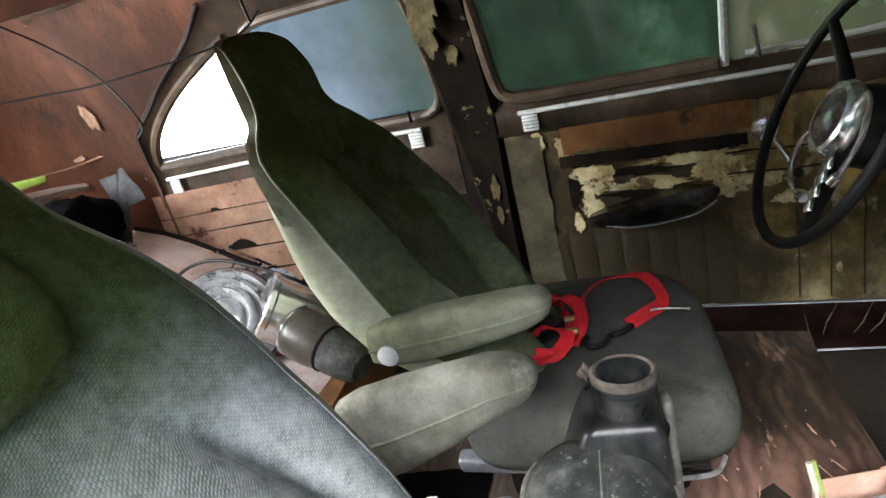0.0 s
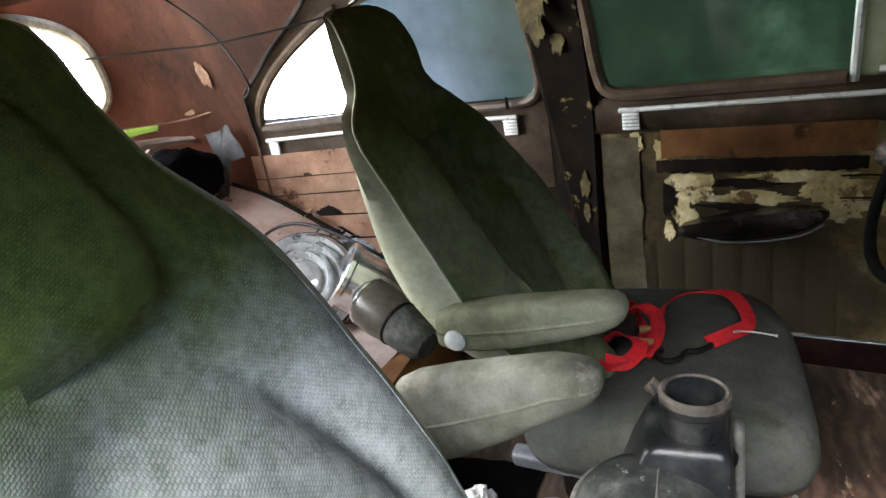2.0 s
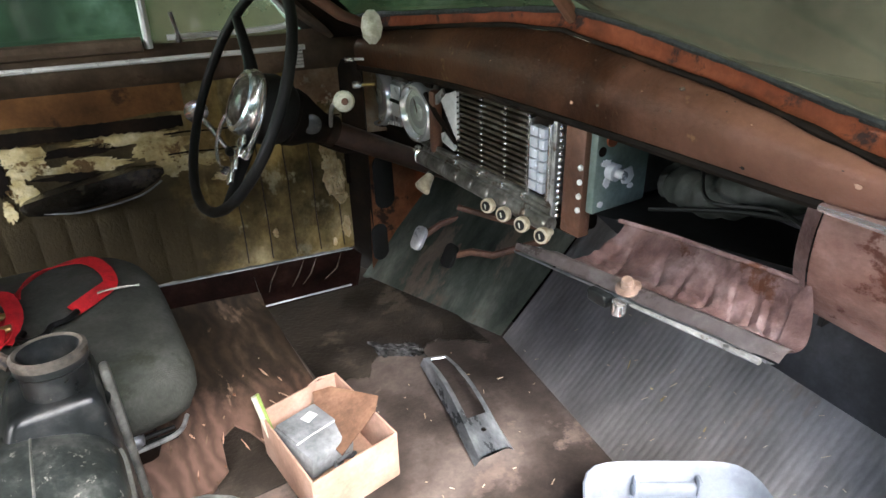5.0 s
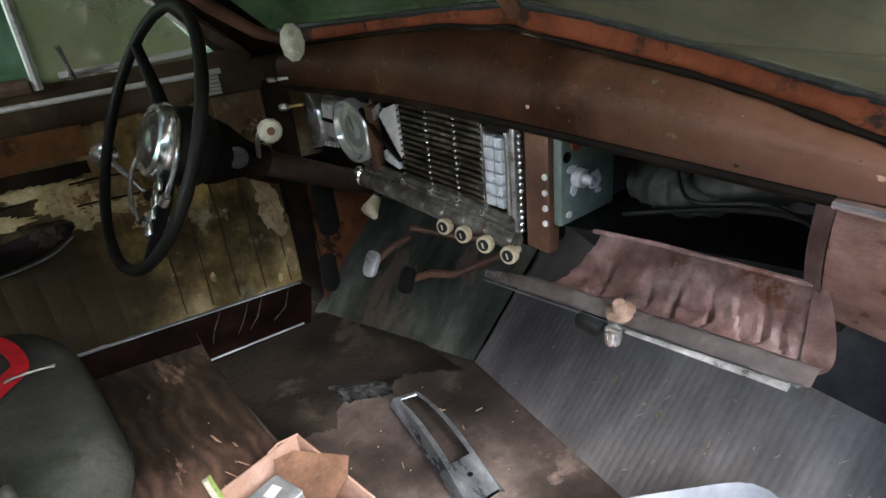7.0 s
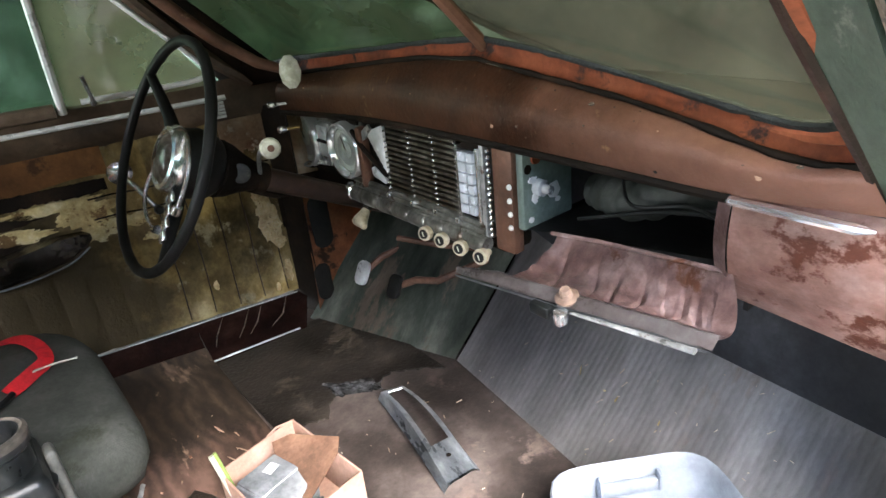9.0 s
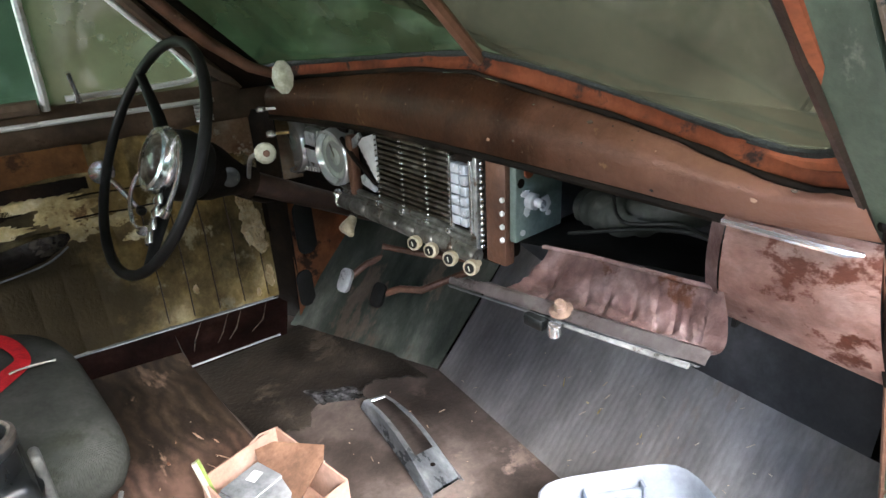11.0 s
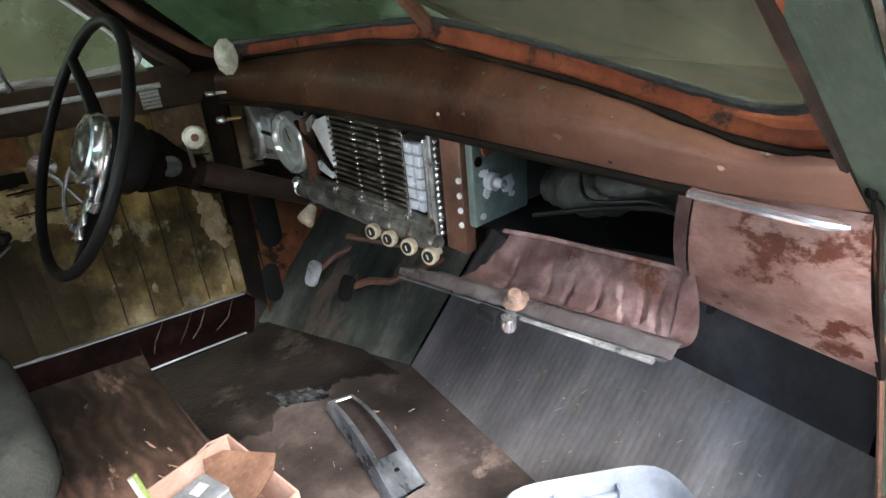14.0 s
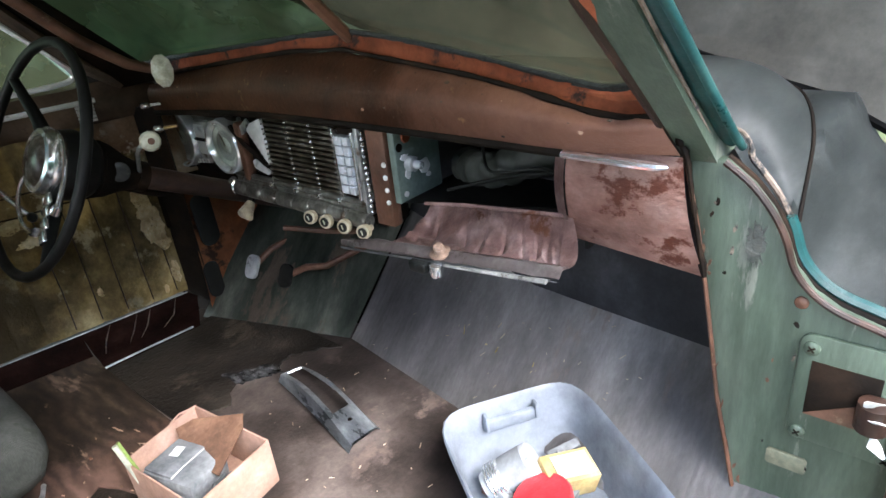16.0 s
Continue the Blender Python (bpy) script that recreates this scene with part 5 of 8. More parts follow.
SEAT_Z = [(0.19, 0.02, 0.18, 0.09), (0.30, -0.03, 0.21, 0.11), (0.45, -0.095, 0.226, 0.105), (0.60, -0.185, 0.230, 0.092), (0.68, -0.232, 0.226, 0.078), (0.745, -0.266, 0.204, 0.066),
          (0.80, -0.288, 0.160, 0.058), (0.86, -0.312, 0.138, 0.050), (0.905, -0.328, 0.130, 0.042), (0.93, -0.338, 0.118, 0.03), (0.938, -0.344, 0.095, 0.014)]
ZS = [q[0] for q in SEAT_Z]


def seat_at(z, column):
    return float(np.interp(z, ZS, [q[column] for q in SEAT_Z]))


# the driver's winged backrest: height, rear edge, near and far edge
WINGED = [(0.27, -0.11, 0.20, 0.535), (0.33, -0.13, 0.180, 0.560), (0.385, -0.16, 0.130, 0.590), (0.43, -0.19, 0.103, 0.615), (0.50, -0.236, 0.102, 0.635), (0.55, -0.254, 0.101, 0.632), (0.60, -0.263, 0.099, 0.612),
          (0.67, -0.270, 0.097, 0.562), (0.725, -0.273, 0.096, 0.502), (0.75, -0.276, 0.104, 0.482), (0.77, -0.286, 0.124, 0.462), (0.785, -0.294, 0.153, 0.456), (0.80, -0.303, 0.173, 0.461), (0.82, -0.314, 0.190, 0.468),
          (0.85, -0.328, 0.207, 0.476), (0.875, -0.332, 0.215, 0.474), (0.893, -0.334, 0.220, 0.464), (0.904, -0.335, 0.226, 0.450), (0.911, -0.336, 0.240, 0.432), (0.915, -0.337, 0.270, 0.395)]
WZ = [q[0] for q in WINGED]


def winged_row(z):
    rear, near, far = (float(np.interp(z, WZ, [q[k] for q in WINGED])) for k in (1, 2, 3))
    edge = 0.089 - 0.446 * z - 0.010 * ease(0.890, 0.915, z) + 0.03 * ease(0.5, 0.2, z)
    return rear, near, far, edge


def winged_front(z, q):
    """The cloth face: flat wings beside a sunken middle, a head pillow that runs down into it, and a pad below."""
    rear, near, far, edge = winged_row(z)
    y = near + (far - near) * q
    x = edge + 0.016 * ease(0.62, 0.50, z) * ease(0.45, 1.0, q)
    wing = 0.085 + 0.030 * ease(0.75, 0.50, z)
    low = ease(0.80, 0.70, z)
    x += low * 0.034 * (ease(0.0, wing, y - near) - ease(wing, wing + 0.022, y - near) + ease(0.0, wing, far - y) - ease(wing, wing + 0.045, far - y))
    sunk = 0.030 * low * ease(wing, wing + 0.022, y - near) * ease(wing, wing + 0.045, far - y)
    x -= sunk
    mid = (near + far) / 2
    pillow = 1 - ((y - mid) / 0.115) ** 2 - ((z - 0.79) / 0.105) ** 2 if z < 0.79 else 0.0
    pad = 1 - ((y - mid) / 0.15) ** 4 - ((z - 0.43) / 0.19) ** 4
    x += 0.026 * (low * ease(0.0, 0.30, pillow) + ease(0.0, 0.30, pad))
    x -= 0.010 * ease(0.020, 0.0, y - near) + 0.030 * ease(0.055, 0.0, far - y)
    x += 0.012 * ease(0.79, 0.84, z) * ease(0.0, 0.5, min(q, 1 - q))
    return Vector((x + 0.0025 * noise.noise(Vector((y * 16, z * 16, 3))), y, z))


def winged_shell(z, k):
    """The side and back cover, from the near seam round to the far one."""
    rear, near, far, edge = winged_row(z)
    a, b = winged_front(z, 0.0), winged_front(z, 1.0)
    puff = 0.007 - 0.007 * math.exp(-((z - 0.79) / 0.012) ** 2)
    way = [a, Vector((a.x * 0.7 + rear * 0.3, near - puff * 0.7, z)), Vector((a.x * 0.35 + rear * 0.65, near - puff, z)), Vector((rear + 0.010, near + 0.002, z)), Vector((rear, near + 0.014, z)),
           Vector((rear - 0.012, (near + far) / 2, z)), Vector((rear, far - 0.02, z)), Vector((b.x * 0.4 + rear * 0.6, far - 0.004, z)), b]
    return way[k]


def chair_point(cy, z, a, n=5.0):
    x0, w, t = seat_at(z, 1), seat_at(z, 2), seat_at(z, 3)
    c, s = math.cos(a), math.sin(a)
    v = w * math.copysign(abs(s) ** (2 / n), s)
    u = t / 2 * math.copysign(abs(c) ** (2 / n), c)
    if c > 0:
        k = min(1.0, max(0.0, (z - 0.24) / 0.08)) * min(1.0, max(0.0, (0.76 - z) / 0.10))
        q = abs(v) / w
        bolster = max(0.0, min(1.0, (q - 0.50) / 0.35))
        u += k * (0.022 * bolster * bolster * (3 - 2 * bolster) - 0.006)
        # a pillow behind the shoulders and a pad below it, each with a seam round it
        for f in (((q / 0.50) ** 3 + (abs(z - 0.795) / 0.115) ** 3) ** (1 / 3), ((q / 0.66) ** 2.6 + (abs(z - 0.39) / 0.25) ** 1.7) ** (1 / 2.1)):
            u -= 0.015 * math.exp(-((f - 1) / 0.085) ** 2)
            u += 0.024 * ease(1.0, 0.70, f)
        u += 0.003 * noise.noise(Vector((v * 14, z * 14, cy * 9)))
    return Vector((x0 - t / 2 + u, cy + v, z))


def zsteps():
    return sorted(set(list(np.linspace(0.19, 0.90, 46)) + [0.905, 0.914, 0.922, 0.928, 0.933, 0.936, 0.938]))


def captain_chair(name, cy, label, cloth, arm, arm_y, button):
    chair = thing(name, (0.1, cy, 0.04), label, "seat", "captain's chairs")
    if cy > 0:
        zs = sorted(set([round(v, 4) for v in np.linspace(0.27, 0.88, 90)] + WZ[-4:] + [0.898]))
        part("backrest_front", rings([[winged_front(z, q / 72) for q in range(73)] for z in zs], False, False), cloth, chair, "coarse woven cloth gone green with mould", 60)
        shell = rings([[winged_shell(z, k) for k in range(9)] for z in zs], False, False)
        rings([[winged_front(zs[-1], q / 72) for q in range(73)], [winged_shell(zs[-1], 8).lerp(winged_shell(zs[-1], 5), 0.9) if q > 36 else winged_shell(zs[-1], 4) for q in range(73)]], False, False, shell)
        part("backrest_shell", shell, VINYL, chair, "pale grey-green side and back cover", 50)
        part("piping", tube([winged_front(z, 0.0) + Vector((0.001, -0.001, 0)) for z in zs[::2]], 0.0022, 6), VINYL, chair, "rolled seam")
    else:
        front = [[chair_point(cy, z, radians(a)) for a in np.linspace(-52, 52, 49)] for z in zsteps()]
        back = [[chair_point(cy, z, radians(a)) for a in np.linspace(52, 308, 49)] for z in zsteps()]
        part("backrest_front", rings(front, False, False), cloth, chair, "coarse woven cloth gone green with mould", 60)
        shell = rings(back, False, False)
        bmesh.ops.contextual_create(shell, geom=[e for e in shell.edges if e.is_boundary and all(v.co.z > 0.937 for v in e.verts)])
        part("backrest_shell", shell, VINYL, chair, "pale grey-green side and back cover", 60)
        for s in (-52, 52):
            part("piping", tube([chair_point(cy, z, radians(s)) for z in zsteps()[::2]], 0.0012, 6), CLOTH, chair)
    # cushion: rounded slab, corners cut at the front
    loops = []
    for k, z in ((0.86, 0.150), (0.95, 0.160), (0.99, 0.185), (1.0, 0.215), (0.985, 0.243), (0.94, 0.262), (0.86, 0.271), (0.65, 0.277), (0.3, 0.279), (0.02, 0.279)):
        loop = []
        for i in range(64):
            a = 2 * math.pi * i / 64
            c, s = math.cos(a), math.sin(a)
            n = 6.0 if c < 0 else (8.0 if s * cy < 0 else 3.6)
            q = (abs(c) ** n + abs(s) ** n) ** (-1 / n)
            x, y = 0.108 + 0.226 * q * c * k, cy + (0.015 if cy > 0 else 0.0) + 0.252 * q * s * k
            loop.append(Vector((x, y, z + 0.004 * noise.noise(Vector((x * 12, y * 12, cy))) * (z > 0.2) - 0.012 * max(0, (x - 0.25) / 0.1) * (z > 0.2))))
        loops.append(loop)
    part("cushion", rings(loops), CUSHION if cloth is MOSSCLOTH else CLOTH, chair, "worn grey cloth cushion", 60)
    part("cushion_skirt", rings([[Vector((0.115 + 0.225 * (abs(math.cos(a)) ** 3.4 + abs(math.sin(a)) ** 3.4) ** (-1 / 3.4) * math.cos(a), cy + (0.190 if cy > 0 else 0.240) * (abs(math.cos(a)) ** 3.4 + abs(math.sin(a)) ** 3.4) ** (-1 / 3.4) * math.sin(a), z))
                                  for a in (2 * math.pi * i / 48 for i in range(48))] for z in (0.125, 0.152)]), BLACKPLASTIC, chair, "black plastic skirt")
    part("pedestal", box2((-0.06, cy - 0.16, 0.034), (0.25, cy + 0.16, 0.13), 0.02), BLACKRUST, chair, "black steel pedestal")
    for dy, x0 in ((-0.155, -0.150), (0.19, -0.13)):
        rail = part("slide_rail", rbox((0.38, 0.034, 0.034), pose(x0 + 0.19, cy + dy, 0.070 if dy > 0 else 0.112, 12, 0, -7 if dy < 0 else 0), 0.009, 3), STEEL, chair, "grey steel slide rail")
    for k in range(3):
        part("rail_rib", tube([(0.10, cy - 0.180 + 0.012 * (k - 1), 0.104 - 0.004 * (k == 1)), (0.278, cy - 0.180 + 0.012 * (k - 1), 0.104 - 0.004 * (k == 1))], 0.0042, 8), RUBBER, chair, "black ribbed rail cover")
    part("pan_edge", tube(smooth_line([(0.20, cy - 0.225, 0.128), (0.275, cy - 0.215, 0.126), (0.300, cy - 0.18, 0.128)], 14), 0.004, 8), DULLCHROME, chair, "bright steel pan edge")
    # armrest
    loops = []
    for x, lo, hi, w in arm:
        loops.append([Vector((x, arm_y + w * math.copysign(abs(math.cos(a)) ** 0.55, math.cos(a)), (lo + hi) / 2 + (hi - lo) / 2 * math.copysign(abs(math.sin(a)) ** 0.6, math.sin(a)))) for a in (2 * math.pi * i / 28 for i in range(28))])
    arm_ob = part("armrest", rings(loops), OLIVEARM if cy > 0 else ARMCLOTH, chair, "grimy pale cloth armrest", 70)
    part("arm_piping", tube([Vector((x, arm_y - w - 0.0005, lo + (hi - lo) * 0.50)) for x, lo, hi, w in arm[1:-1]], 0.0024, 6), OLIVEARM if cy > 0 else ARMCLOTH, arm_ob)
    if button:
        part("pivot_cap", lathe([(0.0158, 0), (0.0158, 0.003), (0.013, 0.0045), (0.001, 0.0055)], facing(button, (0, -1, 0)), 20), PALECAP, arm_ob, "round white plastic cap")
    return chair


DRIVER_ARM = [(-0.182, 0.444, 0.470, 0.010), (-0.176, 0.430, 0.484, 0.024), (-0.150, 0.423, 0.493, 0.029), (-0.10, 0.426, 0.499, 0.030), (-0.05, 0.434, 0.503, 0.030), (0.02, 0.450, 0.508, 0.030), (0.055, 0.460, 0.510, 0.029), (0.075, 0.469, 0.509, 0.025),
              (0.085, 0.478, 0.504, 0.018), (0.090, 0.487, 0.497, 0.008)]
PASS_ARM = [(-0.19, 0.325, 0.448, 0.022), (-0.16, 0.328, 0.462, 0.027), (-0.11, 0.347, 0.473, 0.030), (-0.04, 0.383, 0.484, 0.030), (0.015, 0.418, 0.492, 0.030), (0.045, 0.432, 0.490, 0.028), (0.060, 0.442, 0.486, 0.024), (0.069, 0.452, 0.478, 0.016), (0.073, 0.461, 0.469, 0.007)]
driver_seat = captain_chair("captain_chair", 0.375, "mould-green captain's chair with a grimy armrest, behind the steering wheel", MOSSCLOTH, DRIVER_ARM, 0.100, (-0.1466, 0.0705, 0.450))
passenger_seat = captain_chair("captain_chair", -0.360, "grey woven captain's chair with green mould, by the open door", CLOTH, PASS_ARM, -0.032, None)

# ---- steering wheel and column ----
HUB = Vector((0.535, 0.448, 0.577))
wheel = thing("steering_wheel", HUB, "black two-spoke steering wheel with a chrome horn ring", "steering wheel")
AX = Vector((-math.cos(radians(27.5)), 0, math.sin(radians(27.5))))
WM = facing(HUB, AX)
R = 0.213
part("rim", tube([WM @ Vector((R * math.cos(a), R * math.sin(a), 0)) for a in (2 * math.pi * k / 72 for k in range(72))], [0.0096 + 0.0004 * math.sin(k * 2.1) for k in range(72)], 12, closed=True), RUBBER, wheel, "cracked black rim")
part("hub", lathe([(0.030, -0.115), (0.050, -0.105), (0.064, -0.085), (0.068, -0.055), (0.062, -0.035), (0.045, -0.03)], WM, 28), RUBBER, wheel, "black bell-shaped hub")
dome = part("horn_button", lathe([(0.056, -0.036), (0.063, -0.026), (0.064, -0.016), (0.058, -0.004), (0.051, -0.001), (0.047, -0.005)], WM, 36), CHROME, wheel, "domed chrome horn button")
part("medallion", lathe([(0.048, -0.006), (0.040, 0.002), (0.022, 0.007), (0.001, 0.009)], WM, 32), surface("cloudy_medallion", [(0.05, 0.04, 0.032), (0.13, 0.105, 0.085), (0.30, 0.28, 0.25)], scale=30, rough=0.15, bump=0.05), dome, "cloudy brown medallion")
for a in (138, 306):
    d = Vector((math.cos(radians(a)), math.sin(radians(a)), 0))
    side = Vector((-d.y, d.x, 0))
    sp = part("spoke", tube([WM @ (d * 0.04 + Vector((0, 0, -0.035))), WM @ (d * 0.11 + Vector((0, 0, -0.026))), WM @ (d * (R - 0.004))], [0.016, 0.012, 0.009], 10, squash=0.6), RUBBER, wheel)
    for k in range(4 if a == 306 else 0):
        part("spoke_rib", rbox((0.022, 0.030 - 0.003 * k, 0.007), WM @ Matrix.Translation(d * (0.082 + 0.025 * k) + Vector((0, 0, -0.016 + 0.005 * k))) @ pose(0, 0, 0, 0, 0, a), 0.003), CHROME, sp, "ribbed chrome spoke trim")
for s in (-1, 1):
    def arm(a, r, z):
        a = radians(306 + s * a)
        return WM @ Vector((r * math.cos(a), r * math.sin(a), z))
    ring = smooth_line([arm(100, 0.058, -0.022), arm(92, 0.085, -0.012), arm(72, 0.108, -0.008), arm(48, 0.124, -0.008), arm(24, 0.132, -0.008)], 30)
    part("horn_ring", tube(ring, 0.0042, 8), CHROME, wheel, "chrome horn ring")
    part("ring_end", tube([ring[-1], arm(17, 0.133, -0.008)], [0.008, 0.009], 10), CHROME, wheel)
column = thing("steering_column", HUB - AX * 0.2, "brown steering column running down under the instruments", "steering column")
part("jacket", tube([HUB - AX * d for d in (0.15, 0.20, 0.36, 0.66)], [0.025, 0.024, 0.023, 0.023], 18), DARKBROWN, column)
part("column_head", tube([HUB - AX * d for d in (0.095, 0.105, 0.125, 0.150, 0.175, 0.195)], [0.048, 0.057, 0.052, 0.040, 0.031, 0.027], 24), BLACKRUST, column, "flared black column head")
part("head_opening", lathe([(0.018, 0.0), (0.019, 0.003), (0.014, 0.005), (0.001, 0.004)], facing(HUB - AX * 0.135 + Vector((0, -0.049, 0.006)), (-0.35, -1, 0.15)), 18), BLACKPLASTIC, column, "dark round opening")
part("collar", tube([HUB - AX * d for d in (0.185, 0.205)], 0.032, 18), BLACKRUST, column)
part("bracket", tube(smooth_line([HUB - AX * 0.15 + Vector((0, 0.02, -0.03)), HUB - AX * 0.23 + Vector((0, 0.02, -0.035)), HUB - AX * 0.29 + Vector((0, 0.05, -0.025))], 12), 0.008, 8), BLACKRUST, column)
lever = part("shift_lever", tube(smooth_line([HUB - AX * 0.19 + Vector((0, -0.02, 0.01)), (0.672, 0.33, 0.566), (0.640, 0.205, 0.606)], 14), 0.0042, 8), DULLCHROME, column, "thin steel shift lever")
kn_m = facing((0.632, 0.180, 0.612), (-0.3, -1, 0.2))
gear_knob = part("shift_knob", lathe([(0.006, -0.018), (0.012, -0.016), (0.0165, -0.006), (0.0170, 0.003), (0.0140, 0.010), (0.007, 0.013), (0.001, 0.0135)], kn_m, 12), IVORY, column, "yellowed faceted shift knob", 20)
part("inlay", lathe([(0.0058, 0.0128), (0.005, 0.0145), (0.001, 0.015)], kn_m, 12), RUST, gear_knob, "worn brown inlay")

# ---- instruments ----
panel = thing("instrument_panel", (0.93, 0.3, 0.40), "tarnished chrome instrument panel with gauges, grille and push buttons", "instrument panel")
part("housing", box2((0.935, -0.03, 0.372), (1.00, 0.70, 0.585), 0.01), BLACKRUST, panel, "dark steel housing")
FACE = Matrix(((0, 0, -1, 0), (-1, 0, 0, 0), (0, 1, 0, 0), (0, 0, 0, 1)))     # outline x runs to the passenger's side, y up


def on_face(x, y, z):
    return Matrix.Translation((x, y, z)) @ FACE


for cy, cz, r in ((0.640, 0.488, 0.074), (0.450, 0.489, 0.066)):
    gm = facing((0.926, cy, cz), (-1, 0, 0))
    bez = part("gauge", lathe([(r - 0.002, -0.014), (r + 0.001, 0.004), (r, 0.014), (r - 0.004, 0.021), (r - 0.009, 0.022), (r - 0.013, 0.016), (r - 0.015, 0.008)], gm, 48), GAUGECHROME, panel, "round gauge with a chrome bezel")
    part("dial", lathe([(r - 0.014, 0.006), (r - 0.020, 0.010), (r - 0.030, 0.008), (r - 0.034, 0.003), (0.024, 0.005), (0.016, 0.010), (0.001, 0.013)], gm, 40), DIALSILVER, bez, "silver stepped dial")
    part("scale_ring", lathe([(r - 0.0315, 0.0075), (r - 0.0345, 0.0045)], gm, 40, caps=False), DARKBROWN, bez, "dark scale ring")
    part("needle", rbox((0.002, 0.030, 0.0015), gm @ pose(0, 0.016, 0.014, 0, 0, 0) @ pose(0, 0, 0, 0, 0, 25), 0), DARKBROWN, bez)
    part("lens", lathe([(r - 0.013, 0.016), (r - 0.018, 0.021), (r - 0.034, 0.026), (0.018, 0.029), (0.001, 0.030)], gm, 36), GAUGEGLASS, bez, "domed gauge glass")
centre = part("centre_gauge", rbox((0.058, 0.100, 0.020), facing((0.928, 0.545, 0.489), (-1, 0, 0)), 0.006), DULLCHROME, panel, "square centre gauges")
for z in (0.515, 0.475):
    win = part("gauge_window", rbox((0.040, 0.032, 0.006), facing((0.915, 0.545, z), (-1, 0, 0)), 0.004), BRIGHT, centre, "bright square gauge face")
part("divider", rbox((0.052, 0.006, 0.008), facing((0.914, 0.545, 0.495), (-1, 0, 0)), 0.001), BLACKRUST, centre)
bm = bmesh.new()
for k in range(6):
    rbox((0.007, 0.010, 0.002), facing((0.915, 0.590 - 0.013 * k, 0.437 + 0.0015 * k), (-1, 0, 0)), 0, bm=bm)
part("lettering", bm, WHITE, panel, "small pale lettering bars")
# trim coloured black to stand for the shaded void beneath the gauges
part("lower_trim", box2((0.922, 0.40, 0.412), (0.94, 0.70, 0.436), 0.008), BLACKRUST, panel, "lower trim in black for the dark void below the gauges")
part("brown_post", box2((0.906, 0.366, 0.418), (0.93, 0.386, 0.552), 0.006), RUST, panel, "rust-brown post beside the gauge")
part("upper_trim", box2((0.922, 0.40, 0.548), (0.94, 0.70, 0.562), 0.004), BLACKRUST, panel)
part("cluster_plate", box2((0.929, 0.39, 0.436), (0.938, 0.655, 0.556), 0.003), TARNISH, panel, "dull silver gauge plate")
# white fan-shaped ornament with a toothed edge, cut by a dark bar
tooth = [(0.098 - 0.050 * k / 11 - (0.006 if k % 2 else 0.0), 0.004 + 0.062 * k / 11 + (0.004 if k % 2 else 0.0)) for k in range(12)]
part("fan_ornament", plate([(0.100, 0.0)] + tooth + [(0.060, 0.086), (0.100, 0.100)], 0.008, on_face(0.918, 0.385, 0.468), 0.0008), WHITE, panel, "white toothed fan ornament")
part("fan_foot", plate([(0.040, 0.0), (0.085, -0.010), (0.092, -0.002), (0.075, 0.010), (0.050, 0.022), (0.038, 0.016)], 0.006, on_face(0.918, 0.385, 0.452), 0.001), BRIGHT, panel, "pale foot of the ornament")
part("fan_head", plate([(0.000, 0.070), (0.045, 0.100), (0.052, 0.092), (0.030, 0.068), (0.012, 0.058)], 0.006, on_face(0.918, 0.385, 0.462), 0.001), DULLCHROME, panel, "silvery head of the ornament")
part("dark_bar", tube([(0.912, 0.405, 0.540), (0.908, 0.36, 0.508), (0.912, 0.290, 0.463)], 0.0055, 8), BLACKRUST, panel, "dark slanting bar")
grille = part("grille_back", box2((0.932, 0.060, 0.425), (0.945, 0.295, 0.570), 0.004), BLACKRUST, panel, "dark radio grille")
for k in range(13):
    z = 0.4335 + 0.0108 * k
    part("slat", box2((0.916, 0.066, z), (0.936, 0.292 - 0.0009 * k, z + 0.0062), 0.0012, 1), SLAT, grille)
for y, r in ((0.286, 0.003), (0.205, 0.0036), (0.132, 0.0036), (0.068, 0.0045)):
    bm = bmesh.new()
    for k in range(13):
        rbox((0.007, r * 1.6, 0.0062), Matrix.Translation((0.914, y, 0.437 + 0.0108 * k)), 0.0022, 1, bm)
    part("rib", bm, CHROME, grille, "thin beaded chrome rib")
frame_p = part("button_frame", box2((0.922, 0.006, 0.430), (0.94, 0.062, 0.568), 0.004), BLACKRUST, panel, "dark button frame")
for y in (0.010, 0.060):
    part("frame_edge", box2((0.908, y - 0.003, 0.432), (0.925, y + 0.003, 0.566), 0.002), CHROME, frame_p, "chrome edge")
for k in range(6):
    for y, w in ((0.0438, 0.0205), (0.0240, 0.0150)):
        part("push_button", rbox((w, 0.0165, 0.018), facing((0.914, y, 0.452 + 0.0192 * k), (-1, 0, 0)), 0.0022), SILVERKEY, panel, "bright square push button")
for k in range(15):
    part("bead", rbox((0.010, 0.006, 0.008), Matrix.Translation((0.914, -0.014, 0.415 + 0.0108 * k)), 0.0025, 1), CHROME, panel, "chrome bead")
part("end_post", box2((0.912, -0.004, 0.40), (0.94, 0.006, 0.575), 0.003), DULLCHROME, panel)
# stepped chrome skirt under the grille, then a segmented roll
for k in range(3):
    part("skirt_step", tube([(0.917 - 0.004 * k, 0.425 - 0.01 * k, 0.428 - 0.010 * k), (0.917 - 0.004 * k, 0.0, 0.426 - 0.010 * k)], 0.0068, 10), TARNISH, panel, "stepped tarnished skirt")
for y in (0.286, 0.205, 0.132, 0.068):
    part("skirt_stud", rbox((0.010, 0.010, 0.012), Matrix.Translation((0.908, y, 0.424)), 0.003), CHROME, panel)
